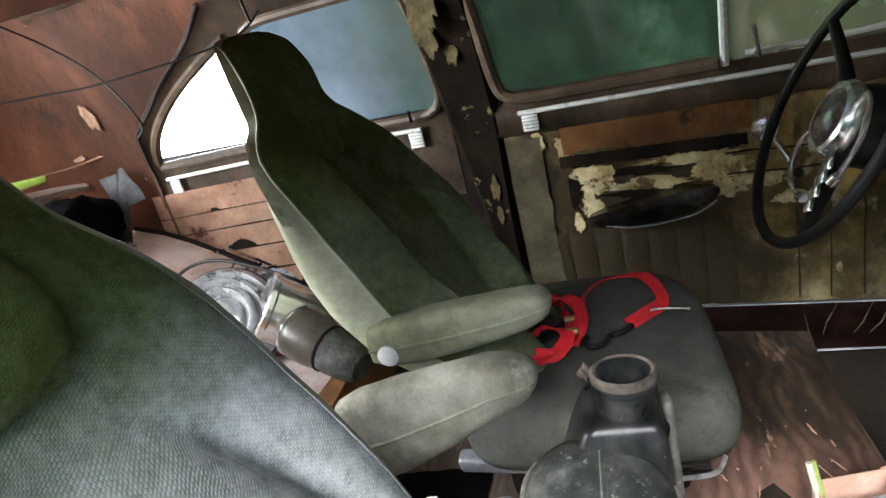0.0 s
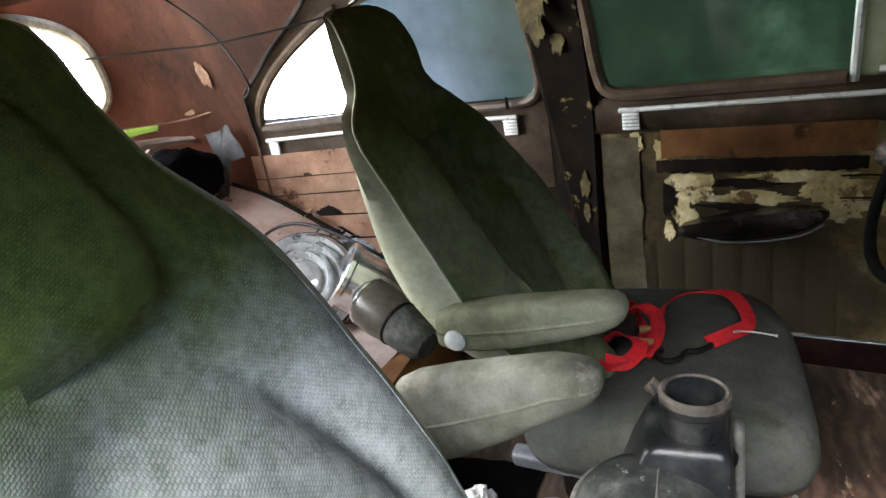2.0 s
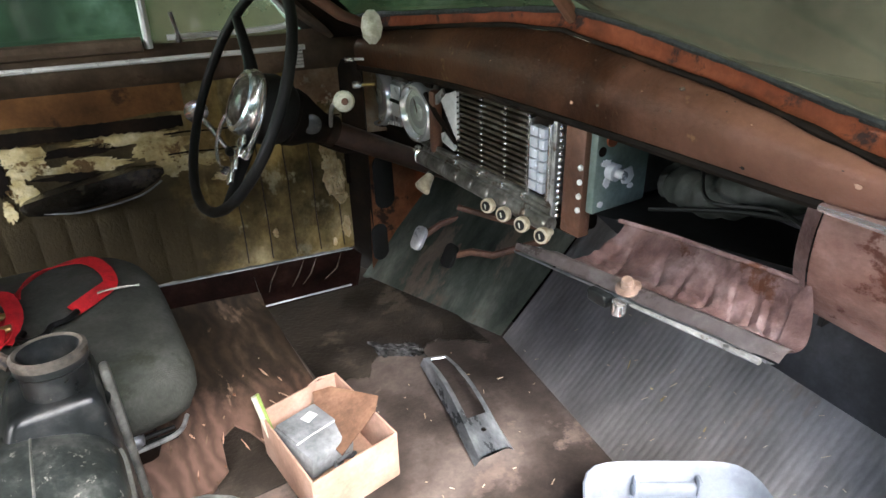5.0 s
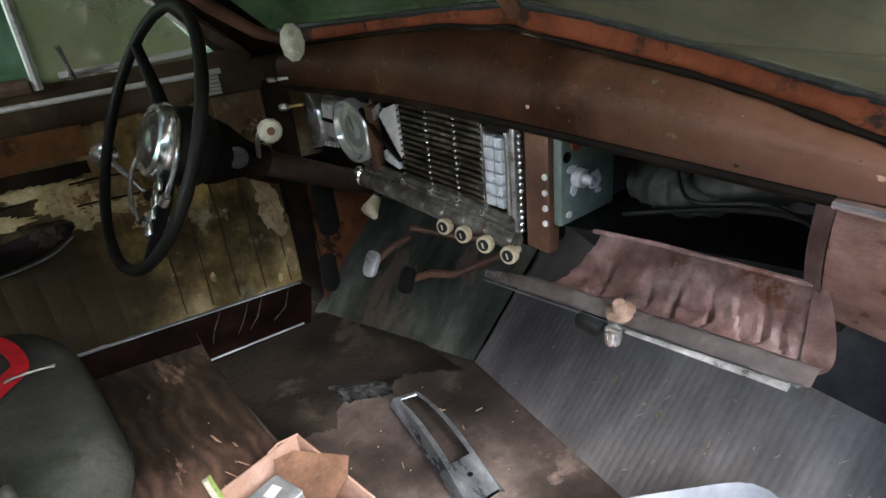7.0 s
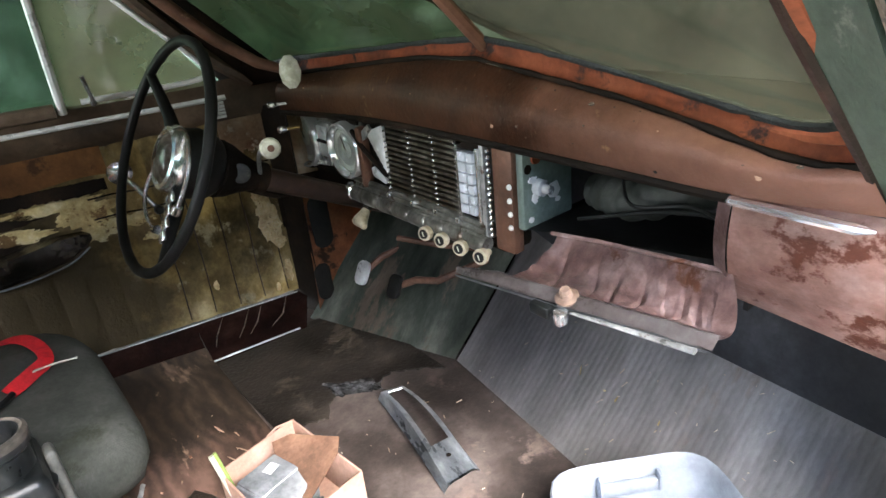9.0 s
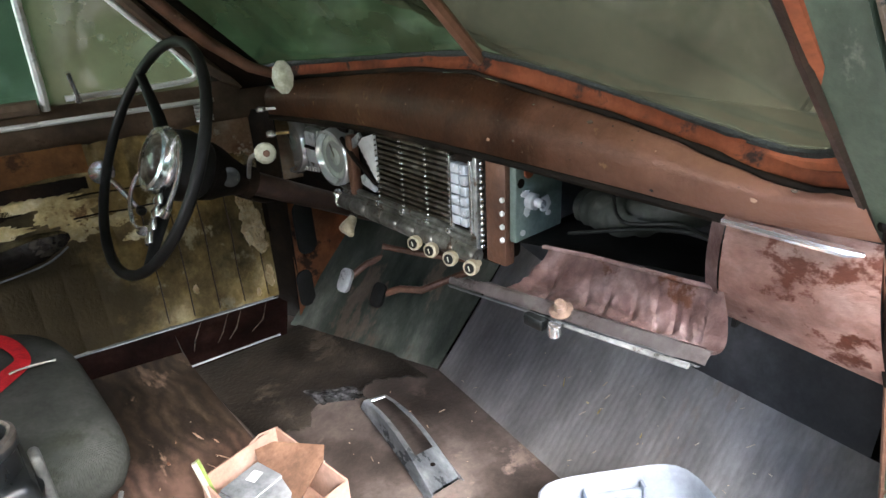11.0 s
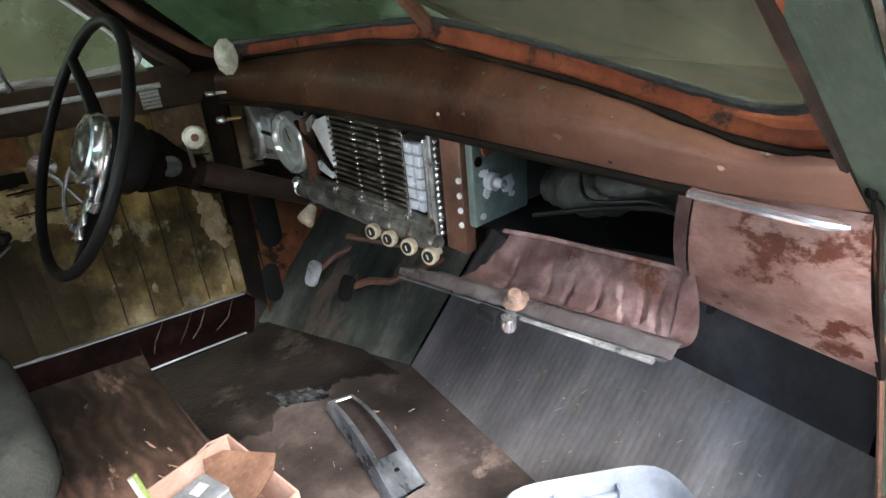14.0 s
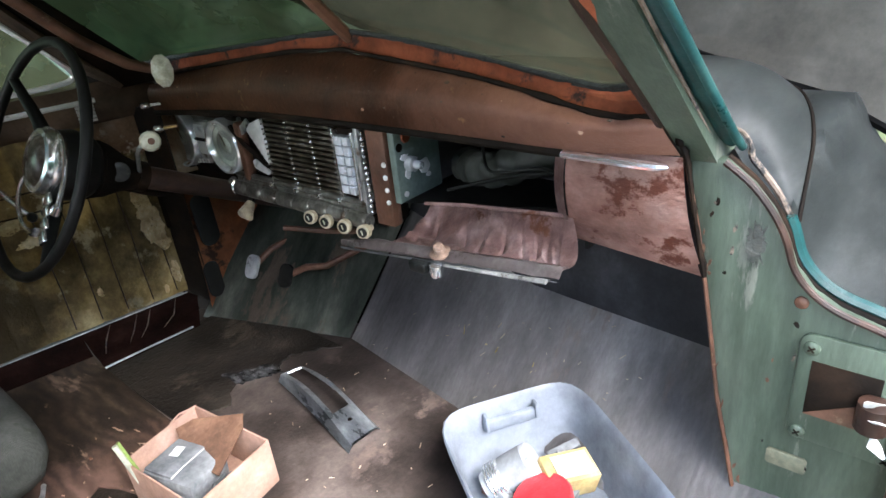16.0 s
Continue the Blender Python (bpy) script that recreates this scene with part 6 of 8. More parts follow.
part("skirt_back", box2((0.918, -0.004, 0.385), (0.94, 0.44, 0.432), 0.003), BLACKRUST, panel)
roll = [(0.910, 0.435 - 0.44 * k / 96, 0.396 - 0.002 * k / 96) for k in range(97)]
part("lower_roll", tube(roll, [0.0165 - 0.003 * (k % 12 == 0) for k in range(97)], 14), TARNISH, panel, "tarnished segmented chrome roll along the foot")
part("roll_end", lathe([(0.016, -0.012), (0.022, -0.006), (0.022, 0.006), (0.012, 0.012), (0.001, 0.013)], facing((0.910, 0.437, 0.397), (-0.3, 1, 0)), 20), CHROME, panel, "round chrome end of the roll")
part("end_strip", box2((0.916, -0.066, 0.390), (0.94, -0.020, 0.590), 0.004), RUST, panel, "rust-brown end strip")
for k in range(4):
    part("rivet", lathe([(0.005, 0), (0.0045, 0.003), (0.001, 0.0045)], facing((0.916, -0.060, 0.440 + 0.024 * k), (-1, 0, 0)), 10), WHITE, panel)
heater = thing("radio_box", (0.98, -0.08, 0.43), "grey-green painted radio box with pale scabs of paint", "radio box")
part("case", box2((0.925, -0.082, 0.436), (1.045, -0.066, 0.580), 0.004), DASHGREEN, heater)
part("shaft", lathe([(0.014, 0), (0.014, 0.014), (0.008, 0.016), (0.007, 0.03), (0.001, 0.031)], facing((0.958, -0.082, 0.505), (0, -1, 0)), 14), ALUMINIUM, heater, "stubby pale shaft")
part("paint_scab", plate([(0, 0), (0.016, -0.004), (0.026, 0.008), (0.018, 0.026), (0.002, 0.024), (-0.006, 0.012)], 0.003, facing((0.985, -0.0825, 0.478), (0, -1, 0)), 0.001), WHITE, heater)
for k, (x, z, w, h) in enumerate(((0.945, 0.520, 0.030, 0.018), (0.950, 0.488, 0.022, 0.030), (1.005, 0.470, 0.020, 0.014), (0.94, 0.452, 0.018, 0.016))):
    part("paint_scab", plate([(w / 3.2 * q * math.cos(a), h / 3.2 * q * math.sin(a)) for a, q in ((2 * math.pi * j / 24, 1 + 0.5 * noise.noise(Vector((j * 0.8, k, 4)))) for j in range(24))], 0.002, facing((x, -0.0825, z), (0, -1, 0))), WHITE, heater, "pale scab of paint")
for x, z, r in ((0.936, 0.540, 0.008), (0.962, 0.565, 0.006), (1.012, 0.560, 0.007)):
    part("hole", lathe([(r, 0), (r, 0.0012), (0.001, 0.0012)], facing((x, -0.082, z), (0, -1, 0)), 14), BLACKRUST, heater, "dark round hole")
part("hole_ring", lathe([(0.012, 0), (0.011, 0.003), (0.006, 0.003)], facing((0.955, -0.082, 0.556), (0, -1, 0)), 14), ORANGE, heater)
for k, y in enumerate((0.139, 0.091, 0.038, -0.016)):
    knob = thing("knob", (0.880, y, 0.386), "round cream knob with a black centre", "knob", "knobs under the radio")
    km = facing((0.880, y, 0.386), (-0.93, -0.25, 0.1))
    part("body", lathe([(0.006, -0.03), (0.007, -0.012), (0.0135, -0.010), (0.0145, -0.003), (0.0138, 0.002), (0.0098, 0.003)], km, 22), CREAM, knob)
    part("centre", lathe([(0.0098, 0.0015), (0.0094, 0.004), (0.001, 0.0045)], km, 18), RUBBER, knob, "black centre")
    part("mark", rbox((0.0022, 0.009, 0.001), km @ pose(0, 0, 0.005, 0, 0, 20), 0), IVORY, knob)
tap = thing("choke_knob", (0.885, 0.385, 0.37), "cream pull knob with a chrome shank", "knob")
part("shank", tube([(0.93, 0.392, 0.385), (0.895, 0.378, 0.365)], 0.009, 10), CHROME, tap)
part("knob_cap", tube([(0.90, 0.376, 0.368), (0.875, 0.366, 0.355), (0.868, 0.338, 0.350)], [0.010, 0.017, 0.006], 12), CREAM, tap)
for at, r, label in (((0.815, 0.535, 0.548), 0.008, "small chrome dash knob on a brass shaft"), ((0.820, 0.575, 0.596), 0.007, "short chrome pull beside the dash")):
    kn = thing("dash_knob", at, label, "knob")
    km = facing(at, (-1, 0.35, 0.05))
    part("cap", lathe([(r * 0.5, -0.012), (r, -0.006), (r, 0.004), (r * 0.8, 0.008), (0.001, 0.009)], km, 20), CHROME, kn)
    part("shaft", lathe([(r * 0.45, -0.040), (r * 0.45, -0.01)], km, 10), BRASS if r > 0.0075 else BRIGHT, kn)
lamp = thing("spot_lamp", (0.815, 0.45, 0.672), "small cloudy plastic lamp lens on the screen pillar", "lamp")
lm = facing((0.812, 0.432, 0.679), (-0.5, -0.85, 0.1))
part("lens", lathe([(0.007, -0.030), (0.010, -0.022), (0.026, -0.004), (0.030, 0.0), (0.029, 0.003), (0.012, 0.009), (0.001, 0.011)], lm @ Matrix.Diagonal((0.72, 1.12, 1, 1)), 10), CLOUDY, lamp, "", 12)
part("stalk", tube([(0.825, 0.47, 0.66), (0.85, 0.54, 0.665)], 0.007, 8), RUST, lamp)

# ---- glovebox ----
glove = thing("glovebox_door", (0.92, -0.28, 0.46), "dropped-open glovebox door, pinkish rusted inside", "glovebox door")
A, B, C, D = Vector((0.928, -0.150, 0.448)), Vector((0.900, -0.430, 0.491)), Vector((0.812, -0.464, 0.452)), Vector((0.780, -0.084, 0.428))
IN = Vector((0.014, 0, 0.003))
def pan_fn(u, v):
    lip_l, lip_r = D.lerp(C, 0.24) + IN, C + IN
    p = A.lerp(B, u).lerp(lip_l.lerp(lip_r, u), v)
    sag = -0.030 * math.sin(math.pi * min(1, v * 1.02)) ** 0.8
    left_roll = 0.018 * max(0.0, 1 - u / 0.16) ** 2 * math.sin(math.pi * v)
    crease = -0.005 * sum(math.exp(-((u - c - 0.02 * math.sin(v * 5 + c * 30)) / 0.014) ** 2) for c in (0.14, 0.36, 0.50, 0.62, 0.76, 0.83, 0.93))
    dent = 0.006 * noise.noise(Vector((u * 9, v * 4, 2))) + 0.004 * noise.noise(Vector((u * 26, v * 9, 5))) + 0.002 * noise.noise(Vector((u * 60, v * 20, 7)))
    return p + Vector((0, 0, sag + left_roll + (crease + dent) * math.sin(math.pi * v)))
part("inner_pan", sheet(pan_fn, 90, 24, 0.004), GLOVEPAN, glove, "wrinkled mauve-brown rusted inner pan")
part("hinge_edge", tube([A + Vector((0, 0.012, 0)), A.lerp(B, 0.3) + Vector((0, 0, 0.004)), B], 0.0035, 8), GLOVEPAN, glove, "rust-red hinge edge")
def rim_fn(u, v):
    p = D.lerp(C + Vector((0, -0.012, 0)), u)
    return p + Vector((-0.010 + 0.028 * v * min(1, u * 5 + 0.25), 0, -0.004 + 0.008 * math.sin(math.pi * v) + 0.004 * v + 0.002 * noise.noise(Vector((u * 15, v * 2, 8)))))
part("rim", sheet(rim_fn, 60, 8, 0.004), surface("mauve_rim_paint", [(0.060, 0.048, 0.046), (0.125, 0.105, 0.10), (0.27, 0.245, 0.24)], scale=12, rough=0.3, bump=0.15), glove, "scuffed dull mauve rim")
def end_fn(u, v):
    p = (C + IN * 0.3).lerp(B, u)
    out = 0.026 * math.sin(math.pi * (0.12 + 0.80 * u)) ** 0.6
    return p + Vector((-0.012 * (1 - u) * (1 - v), -out * v, -0.030 * math.sin(math.pi * u) * (1 - 0.4 * v) + 0.004 * v))
part("rim_end", sheet(end_fn, 24, 8, 0.004), GLOVEPAN, glove, "rounded mauve end of the pan")
part("outer_face", sheet(lambda u, v: D.lerp(C, u) + Vector((-0.012 + 0.02 * v * v, 0, -0.006 - 0.014 * v)), 20, 6, 0.003), STEEL, glove, "bare scuffed outer face")
part("chrome_edge", tube([D.lerp(C, 0.56) + Vector((-0.015, 0, -0.009)), D.lerp(C, 0.99) + Vector((-0.015, 0, -0.009))], [0.003, 0.0055], 8, squash=0.6), DULLCHROME, glove, "chrome edge strip")
lat = part("latch", lathe([(0.016, 0), (0.0165, 0.003), (0.009, 0.005), (0.007, 0.010), (0.0085, 0.012), (0.0065, 0.017), (0.001, 0.018)], Matrix.Translation((0.796, -0.280, 0.442)) @ pose(0, 0, 0, 0, -18, 0), 18), surface("grubby_latch", [(0.16, 0.10, 0.075), (0.30, 0.21, 0.16)], scale=60, rough=0.5), glove, "grubby cream latch button")
part("lock_barrel", lathe([(0.008, -0.018), (0.0095, -0.015), (0.0095, 0.0)], Matrix.Translation((0.777, -0.284, 0.432)), 14), CHROME, lat, "chrome lock barrel")
part("lock_block", rbox((0.022, 0.034, 0.018), Matrix.Translation((0.782, -0.250, 0.422)), 0.004), BLACKPLASTIC, lat, "dark lock block")
liner = thing("glovebox_liner", (1.03, -0.25, 0.43), "black fibre lining of the gaping glovebox", "liner", kind="structure")
part("bottom", sheet(lambda u, v: Vector((0.93 + 0.22 * v, -0.066 - 0.374 * u, 0.436 + 0.055 * u * (1 - v))), 6, 6, 0.004), RUBBER, liner)
part("back", box2((1.15, -0.46, 0.40), (1.156, -0.05, 0.66), 0), RUBBER, liner)
part("end", box2((0.93, -0.452, 0.43), (1.15, -0.446, 0.60), 0), RUBBER, liner)
hose = thing("heater_hose", (1.06, -0.25, 0.45), "corrugated black heater hose inside the dash", "hose")
HOSE = smooth_line([(1.10, -0.10, 0.46), (1.06, -0.20, 0.475), (1.08, -0.33, 0.525), (1.12, -0.44, 0.53)], 40)
part("tube", tube(HOSE, [0.033 + 0.003 * math.sin(k * 1.6) for k in range(41)], 14), DUSTYHOSE, hose)
part("bracket", tube(smooth_line([(0.99, -0.14, 0.452), (1.0, -0.28, 0.495), (0.98, -0.40, 0.525)], 10), 0.0035, 6), RUBBER, hose, "thin black rod")
cab = thing("wiring", (1.0, -0.3, 0.5), "loose black wires behind the dash", "wires")
for q in (((1.05, -0.18, 0.52), (0.99, -0.24, 0.50), (1.0, -0.33, 0.515), (0.95, -0.41, 0.525)), ((1.04, -0.38, 0.56), (0.97, -0.40, 0.55), (0.94, -0.41, 0.53))):
    part("wire", tube(smooth_line(q, 24), 0.003, 6), RUBBER, cab)

# ---- driver's footwell and door furniture ----
kick = thing("kick_panel_left", left(0.9, 0.8, 0.03), "orange-brown rusted kick panel with dark oval holes", "kick panel", kind="structure")
part("panel", sheet(lambda u, v: Vector((0.875 + 0.40 * u - 0.03 * (1 - v), 0.60 + 0.03 * v, 0.0 + 0.375 * v)), 10, 10, 0.006), KICKRUST, kick)
part("hinge_post", prism([[left(0.695 + a, 0.84 - 0.0 * a, z) if a < 0.04 else left(0.695 + a, 0.76, z) for a in (0.0, 0.045)] + [left(0.745, 0.752, z), left(0.775, 0.84, z)] for z in (-0.02, 0.58)]), BLACKRUST, kick, "black rusty hinge post")
for at, w, h in (((0.895, 0.601, 0.285), 0.055, 0.14), ((0.872, 0.598, 0.125), 0.045, 0.10)):
    part("oval_hole", plate(round_outline(w, h, w * 0.45), 0.006, facing(at, (0.05, -1, 0.04)), 0.002), RUBBER, kick, "dark oval opening")
part("door_end_cap", sheet(lambda u, v: left(0.735 + 0.10 * u, 0.80 - 0.01 * u, 0.40 + 0.16 * v), 6, 6, 0.006), BLOTCHED, kick, "stained lining beside the dash")
# added black panel closes a gap that let daylight in
part("gap_plug", sheet(lambda u, v: left(0.70 + 0.17 * u, 0.812 - 0.02 * u, 0.27 + 0.14 * v), 6, 6, 0.006), BLACKRUST, kick, "added black panel plugging the gap beside the column")
part("lining_patch", sheet(lambda u, v: left(0.600 + 0.105 * u, 0.8150 + 0.002 * noise.noise(Vector((u * 5, v * 5, 2))), 0.468 + 0.094 * v), 20, 16, 0.004, lambda u, v: v > 0.25 * noise.noise(Vector((u * 5, 3, 1))) + 0.12), BLOTCHED, door, "whitish lining blotched with rust")
scuff = solo("scuff_panel", sheet(lambda u, v: left(0.43 + 0.30 * u, 0.826, 0.078).lerp(Vector((0.556 + 0.235 * u, 0.600 - 0.024 * u, 0.032)), v) + Vector((0, 0, 0.004 * math.sin(v * 9 + u * 11) * math.sin(math.pi * v))), 40, 10, 0.004),
             MAROON, "dark maroon carpeted sill inside the driver's door", "sill", kind="structure")
solo("sill_carpet", sheet(lambda u, v: left(-0.20 + 0.632 * u, 0.826, 0.078).lerp(Vector((-0.30 + 0.862 * u, 0.775 - 0.105 * u ** 2, 0.030)), v), 30, 8, 0.004), MAROON, "dark maroon carpet on the sill beside the plywood", "sill", kind="structure")
solo("scuff_strip", tube([(0.556, 0.598, 0.040), (0.66, 0.587, 0.040), (0.772, 0.574, 0.040)], 0.0025, 6), STEEL, "thin dull chrome strip along the carpeted sill", "trim", kind="structure")

SHAPES = random.Random(4)


def blob(w, h, n=22, rough=0.35, seed=0):
    """A ragged outline."""
    out = []
    for k in range(n):
        a = 2 * math.pi * k / n
        p = Vector((math.cos(a) * 1.3 + seed * 7.1, math.sin(a) * 1.3, seed * 3.3))
        q = 1 + rough * (0.9 * noise.noise(p) + 0.6 * noise.noise(p * 3.1) + 0.35 * noise.noise(p * 7.3))
        out.append((w / 2 * q * math.cos(a), h / 2 * q * math.sin(a)))
    return out


# scabs of lining that still cling to the card, and rotten black hollows between them
for i, (s, z, w, h, mat, name) in enumerate((
        (0.02, 0.43, 0.09, 0.075, PEELED, "peeling_lining"), (0.21, 0.455, 0.20, 0.028, PEELED, "peeling_lining"), (0.29, 0.425, 0.11, 0.060, PEELED, "peeling_lining"), (0.14, 0.405, 0.16, 0.028, PEELED, "peeling_lining"),
        (0.30, 0.375, 0.075, 0.045, PEELED, "peeling_lining"), (0.00, 0.365, 0.05, 0.06, PEELED, "peeling_lining"), (-0.035, 0.325, 0.022, 0.05, PEELED, "peeling_lining"), (-0.10, 0.535, 0.03, 0.05, PEELED, "peeling_lining"),
        (-0.045, 0.515, 0.03, 0.06, PEELED, "peeling_lining"), (0.37, 0.385, 0.09, 0.028, PEELED, "peeling_lining"), (0.42, 0.34, 0.06, 0.03, PEELED, "peeling_lining"),
        (0.13, 0.438, 0.17, 0.022, BLACKRUST, "rotten_hollow"), (0.10, 0.383, 0.12, 0.020, BLACKRUST, "rotten_hollow"), (-0.03, 0.40, 0.03, 0.09, BLACKRUST, "rotten_hollow"))):
    part(name, plate(blob(w, h, 70, 0.55, i + 3), 0.0025, left_face(s, z, 0.8215)), mat, door, "pale curling scab of lining" if mat is PEELED else "black rotten hollow")
part("olive_strip", sheet(lambda u, v: left(-0.180 + 0.085 * u + 0.01 * noise.noise(Vector((v * 9, u, 5))) * (u > 0.9), 0.8185, 0.10 + 0.45 * v), 10, 40, 0.003),
     surface("olive_tan_board", [(0.10, 0.085, 0.045), (0.17, 0.145, 0.085), (0.22, 0.19, 0.12)], scale=8, rough=0.8, grime=0.8), door, "olive-tan board strip along the rear edge")
for i, (s, z, w, h) in enumerate(((-0.270, 0.925, 0.080, 0.19), (-0.285, 0.84, 0.045, 0.10), (-0.245, 0.785, 0.028, 0.06), (-0.224, 0.44, 0.022, 0.06), (-0.226, 0.37, 0.018, 0.04))):
    d = shell_d(-0.25, z) - 0.018
    part("paint_scab", plate(blob(w, h, 60, 0.5, i + 31), 0.003, left_face(s, z, d)), OLIVE, pillar, "yellowed scab of paint")
FOAM = surface("crumbled_cream_foam", [(0.52, 0.38, 0.20), (0.74, 0.60, 0.37), (0.86, 0.77, 0.56)], scale=30, rough=0.9, bump=0.7, stain=(0.16, 0.10, 0.045), stain_scale=55, stain_at=0.63, grime=0.15)
for i, (s, z, w, h) in enumerate(((0.672, 0.285, 0.058, 0.105), (0.661, 0.362, 0.040, 0.062), (0.651, 0.322, 0.022, 0.030), (0.684, 0.235, 0.034, 0.034), (0.507, 0.165, 0.014, 0.026), (0.655, 0.110, 0.012, 0.028), (0.690, 0.150, 0.022, 0.060))):
    def crumb(u, v, s=s, z=z, w=w, h=h, i=i):
        a, r = 2 * math.pi * u, v
        q = Vector((math.cos(a) * 1.4 + i * 5.1, math.sin(a) * 1.4, i * 2.3))
        edge = 1 + 0.30 * noise.noise(q) + 0.22 * noise.noise(q * 2.7) + 0.12 * noise.noise(q * 6)
        lift = 0.012 * (1 - r ** 4) * (0.55 + 0.8 * abs(noise.noise(Vector((r * math.cos(a) * 2.6, r * math.sin(a) * 2.6, i + 0.5))))) + 0.004 * noise.noise(Vector((r * math.cos(a) * 7, r * math.sin(a) * 7, i)))
        return left(s + w / 2 * edge * r * math.cos(a), 0.8205 - max(0.0, lift) * min(1, w / 0.04), z + h / 2 * edge * r * math.sin(a))
    part("foam_scab", sheet(crumb, 48, 12, 0.0015), FOAM, door, "crumbling cream foam", 25)
arm_bm = rings([[left(0.135 + 0.150 * c, 0.812 - dd * 0.040, 0.352 + 0.022 * c + hh * 0.78 + 0.004 * noise.noise(Vector((c * 5, hh * 60, 1)))) for c, dd, hh in
                 ((k, 0.0, h), (k, 1.0 * (1 - k * k) ** 0.5, h * 0.9), (k, 1.05 * (1 - k * k) ** 0.5, -h * 0.2), (k, 0.7 * (1 - k * k) ** 0.5, -h), (k, 0.0, -h))]
                for k, h in ((-0.99, 0.008), (-0.9, 0.02), (-0.6, 0.032), (-0.2, 0.038), (0.2, 0.040), (0.6, 0.036), (0.9, 0.022), (0.99, 0.008))])
rest = part("armrest", arm_bm, ROTTEN, door, "rotten dark armrest with torn cover")
part("armrest_trim", tube(smooth_line([left(0.0, 0.80, 0.326), left(0.10, 0.776, 0.317), left(0.22, 0.778, 0.332), left(0.275, 0.80, 0.354)], 20), 0.002, 6), STEEL, rest, "thin bright trim")
crank_m = left_face(0.377, 0.497, 0.812)
cr = part("window_crank", lathe([(0.026, 0), (0.026, 0.005), (0.020, 0.008), (0.011, 0.010), (0.010, 0.020), (0.001, 0.022)], crank_m, 24), CHROME, door, "chrome window crank")
reach = [left(0.377, 0.786, 0.497), left(0.398, 0.778, 0.470), left(0.420, 0.776, 0.424), left(0.430, 0.778, 0.408)]
part("lever", tube(reach, [0.008, 0.007, 0.006, 0.006], 10), CHROME, cr, "long chrome lever")
part("knob", lathe([(0.006, -0.004), (0.010, 0.0), (0.011, 0.010), (0.008, 0.020), (0.001, 0.022)], facing(reach[-1], -left(0, 1, 0)), 16), RUBBER, cr, "black crank knob")

PEDALARM = {"clutch_pedal": ((0.05, -0.02, 0.035), (0.14, -0.06, 0.06), (0.30, -0.10, 0.10)), "brake_pedal": ((0.03, -0.045, 0.022), (0.05, -0.10, 0.030), (0.16, -0.155, 0.060))}
for at, w, h, name, label in (((0.945, 0.512, 0.148), 0.042, 0.062, "clutch_pedal", "clutch pedal with a worn pale pad"), ((0.955, 0.385, 0.15), 0.04, 0.06, "brake_pedal", "dark brake pedal with a rusty arm")):
    ped = thing(name, at, label, "pedal")
    pm = facing(at, (-0.85, -0.1, 0.5))
    part("pad", plate(round_outline(w, h, w * 0.4), 0.010, pm, 0.002), ALUMINIUM if "clutch" in name else RUBBER, ped)
    part("arm", tube([Vector(at)] + [Vector(at) + Vector(q) for q in PEDALARM[name]], 0.009, 8), RUST, ped)
brace = thing("brace_rod", (0.95, 0.30, 0.26), "rusty brace running under the dash", "brace")
part("rod", tube([(0.96, 0.36, 0.285), (1.02, 0.28, 0.268), (1.08, 0.20, 0.26)], 0.007, 8), RUST, brace)

# ---- floor: plywood sheet, shifter bezel, litter ----
ply = plate([(-0.30, 0.10), (0.30, 0.10), (0.335, 0.13), (0.345, 0.215), (0.375, 0.235), (0.395, 0.20), (0.42, 0.12), (0.545, 0.15), (0.549, 0.335), (0.558, 0.60), (0.568, 0.730), (0.20, 0.790), (-0.30, 0.80)], 0.010, pose(0, 0, 0.027), 0.0015)
solo("plywood_sheet", ply, PLYWOOD, "stained plywood sheet with a cut-out, on the floor", "plywood")
# added dark plate in place of the shaded slot between plywood and box
solo("slot_dark_plate", plate(round_outline(0.15, 0.20, 0.03), 0.004, pose(0.385, 0.155, 0.0275), 0.001), DARKMAT, "dark plate standing for the open slot in the plywood's cut-out", "rubber patch")
# carpet whose dark colour also paints the shadow over the far floor
ragged = [(0.556 + 0.37 * k / 120, 0.17 + 0.10 * math.sin(math.pi * (0.1 + 0.8 * k / 120)) + 0.060 * noise.noise(Vector((k * 0.043, 1.3, 0.2))) + 0.016 * noise.noise(Vector((k * 0.171, 4.4, 0.6))) + 0.006 * noise.noise(Vector((k * 0.53, 2.4, 0.9)))) for k in range(121)]
solo("shade_carpet", plate(ragged + [(0.93, 0.585), (0.80, 0.600), (0.556, 0.625)], 0.004, pose(0, 0, 0.0262), 0), DARKMAT, "ragged-edged carpet on the driver's floor, darkened for the shadow under the dash", "carpet")
solo("plastic_film", sheet(lambda u, v: Vector((0.700 + 0.085 * u + 0.012 * noise.noise(Vector((u * 3, v * 3, 8))), 0.335 - 0.065 * u - 0.055 * v + 0.02 * noise.noise(Vector((u * 4, v * 4, 3))),
                                                        0.0300 + 0.007 * abs(noise.noise(Vector((u * 7, v * 5, 1)))) + 0.003 * abs(noise.noise(Vector((u * 19, v * 15, 2)))))), 22, 16, 0.0006), FILM, "crumpled scrap of clear plastic film on the darkened carpet", "plastic scrap", smooth=20)
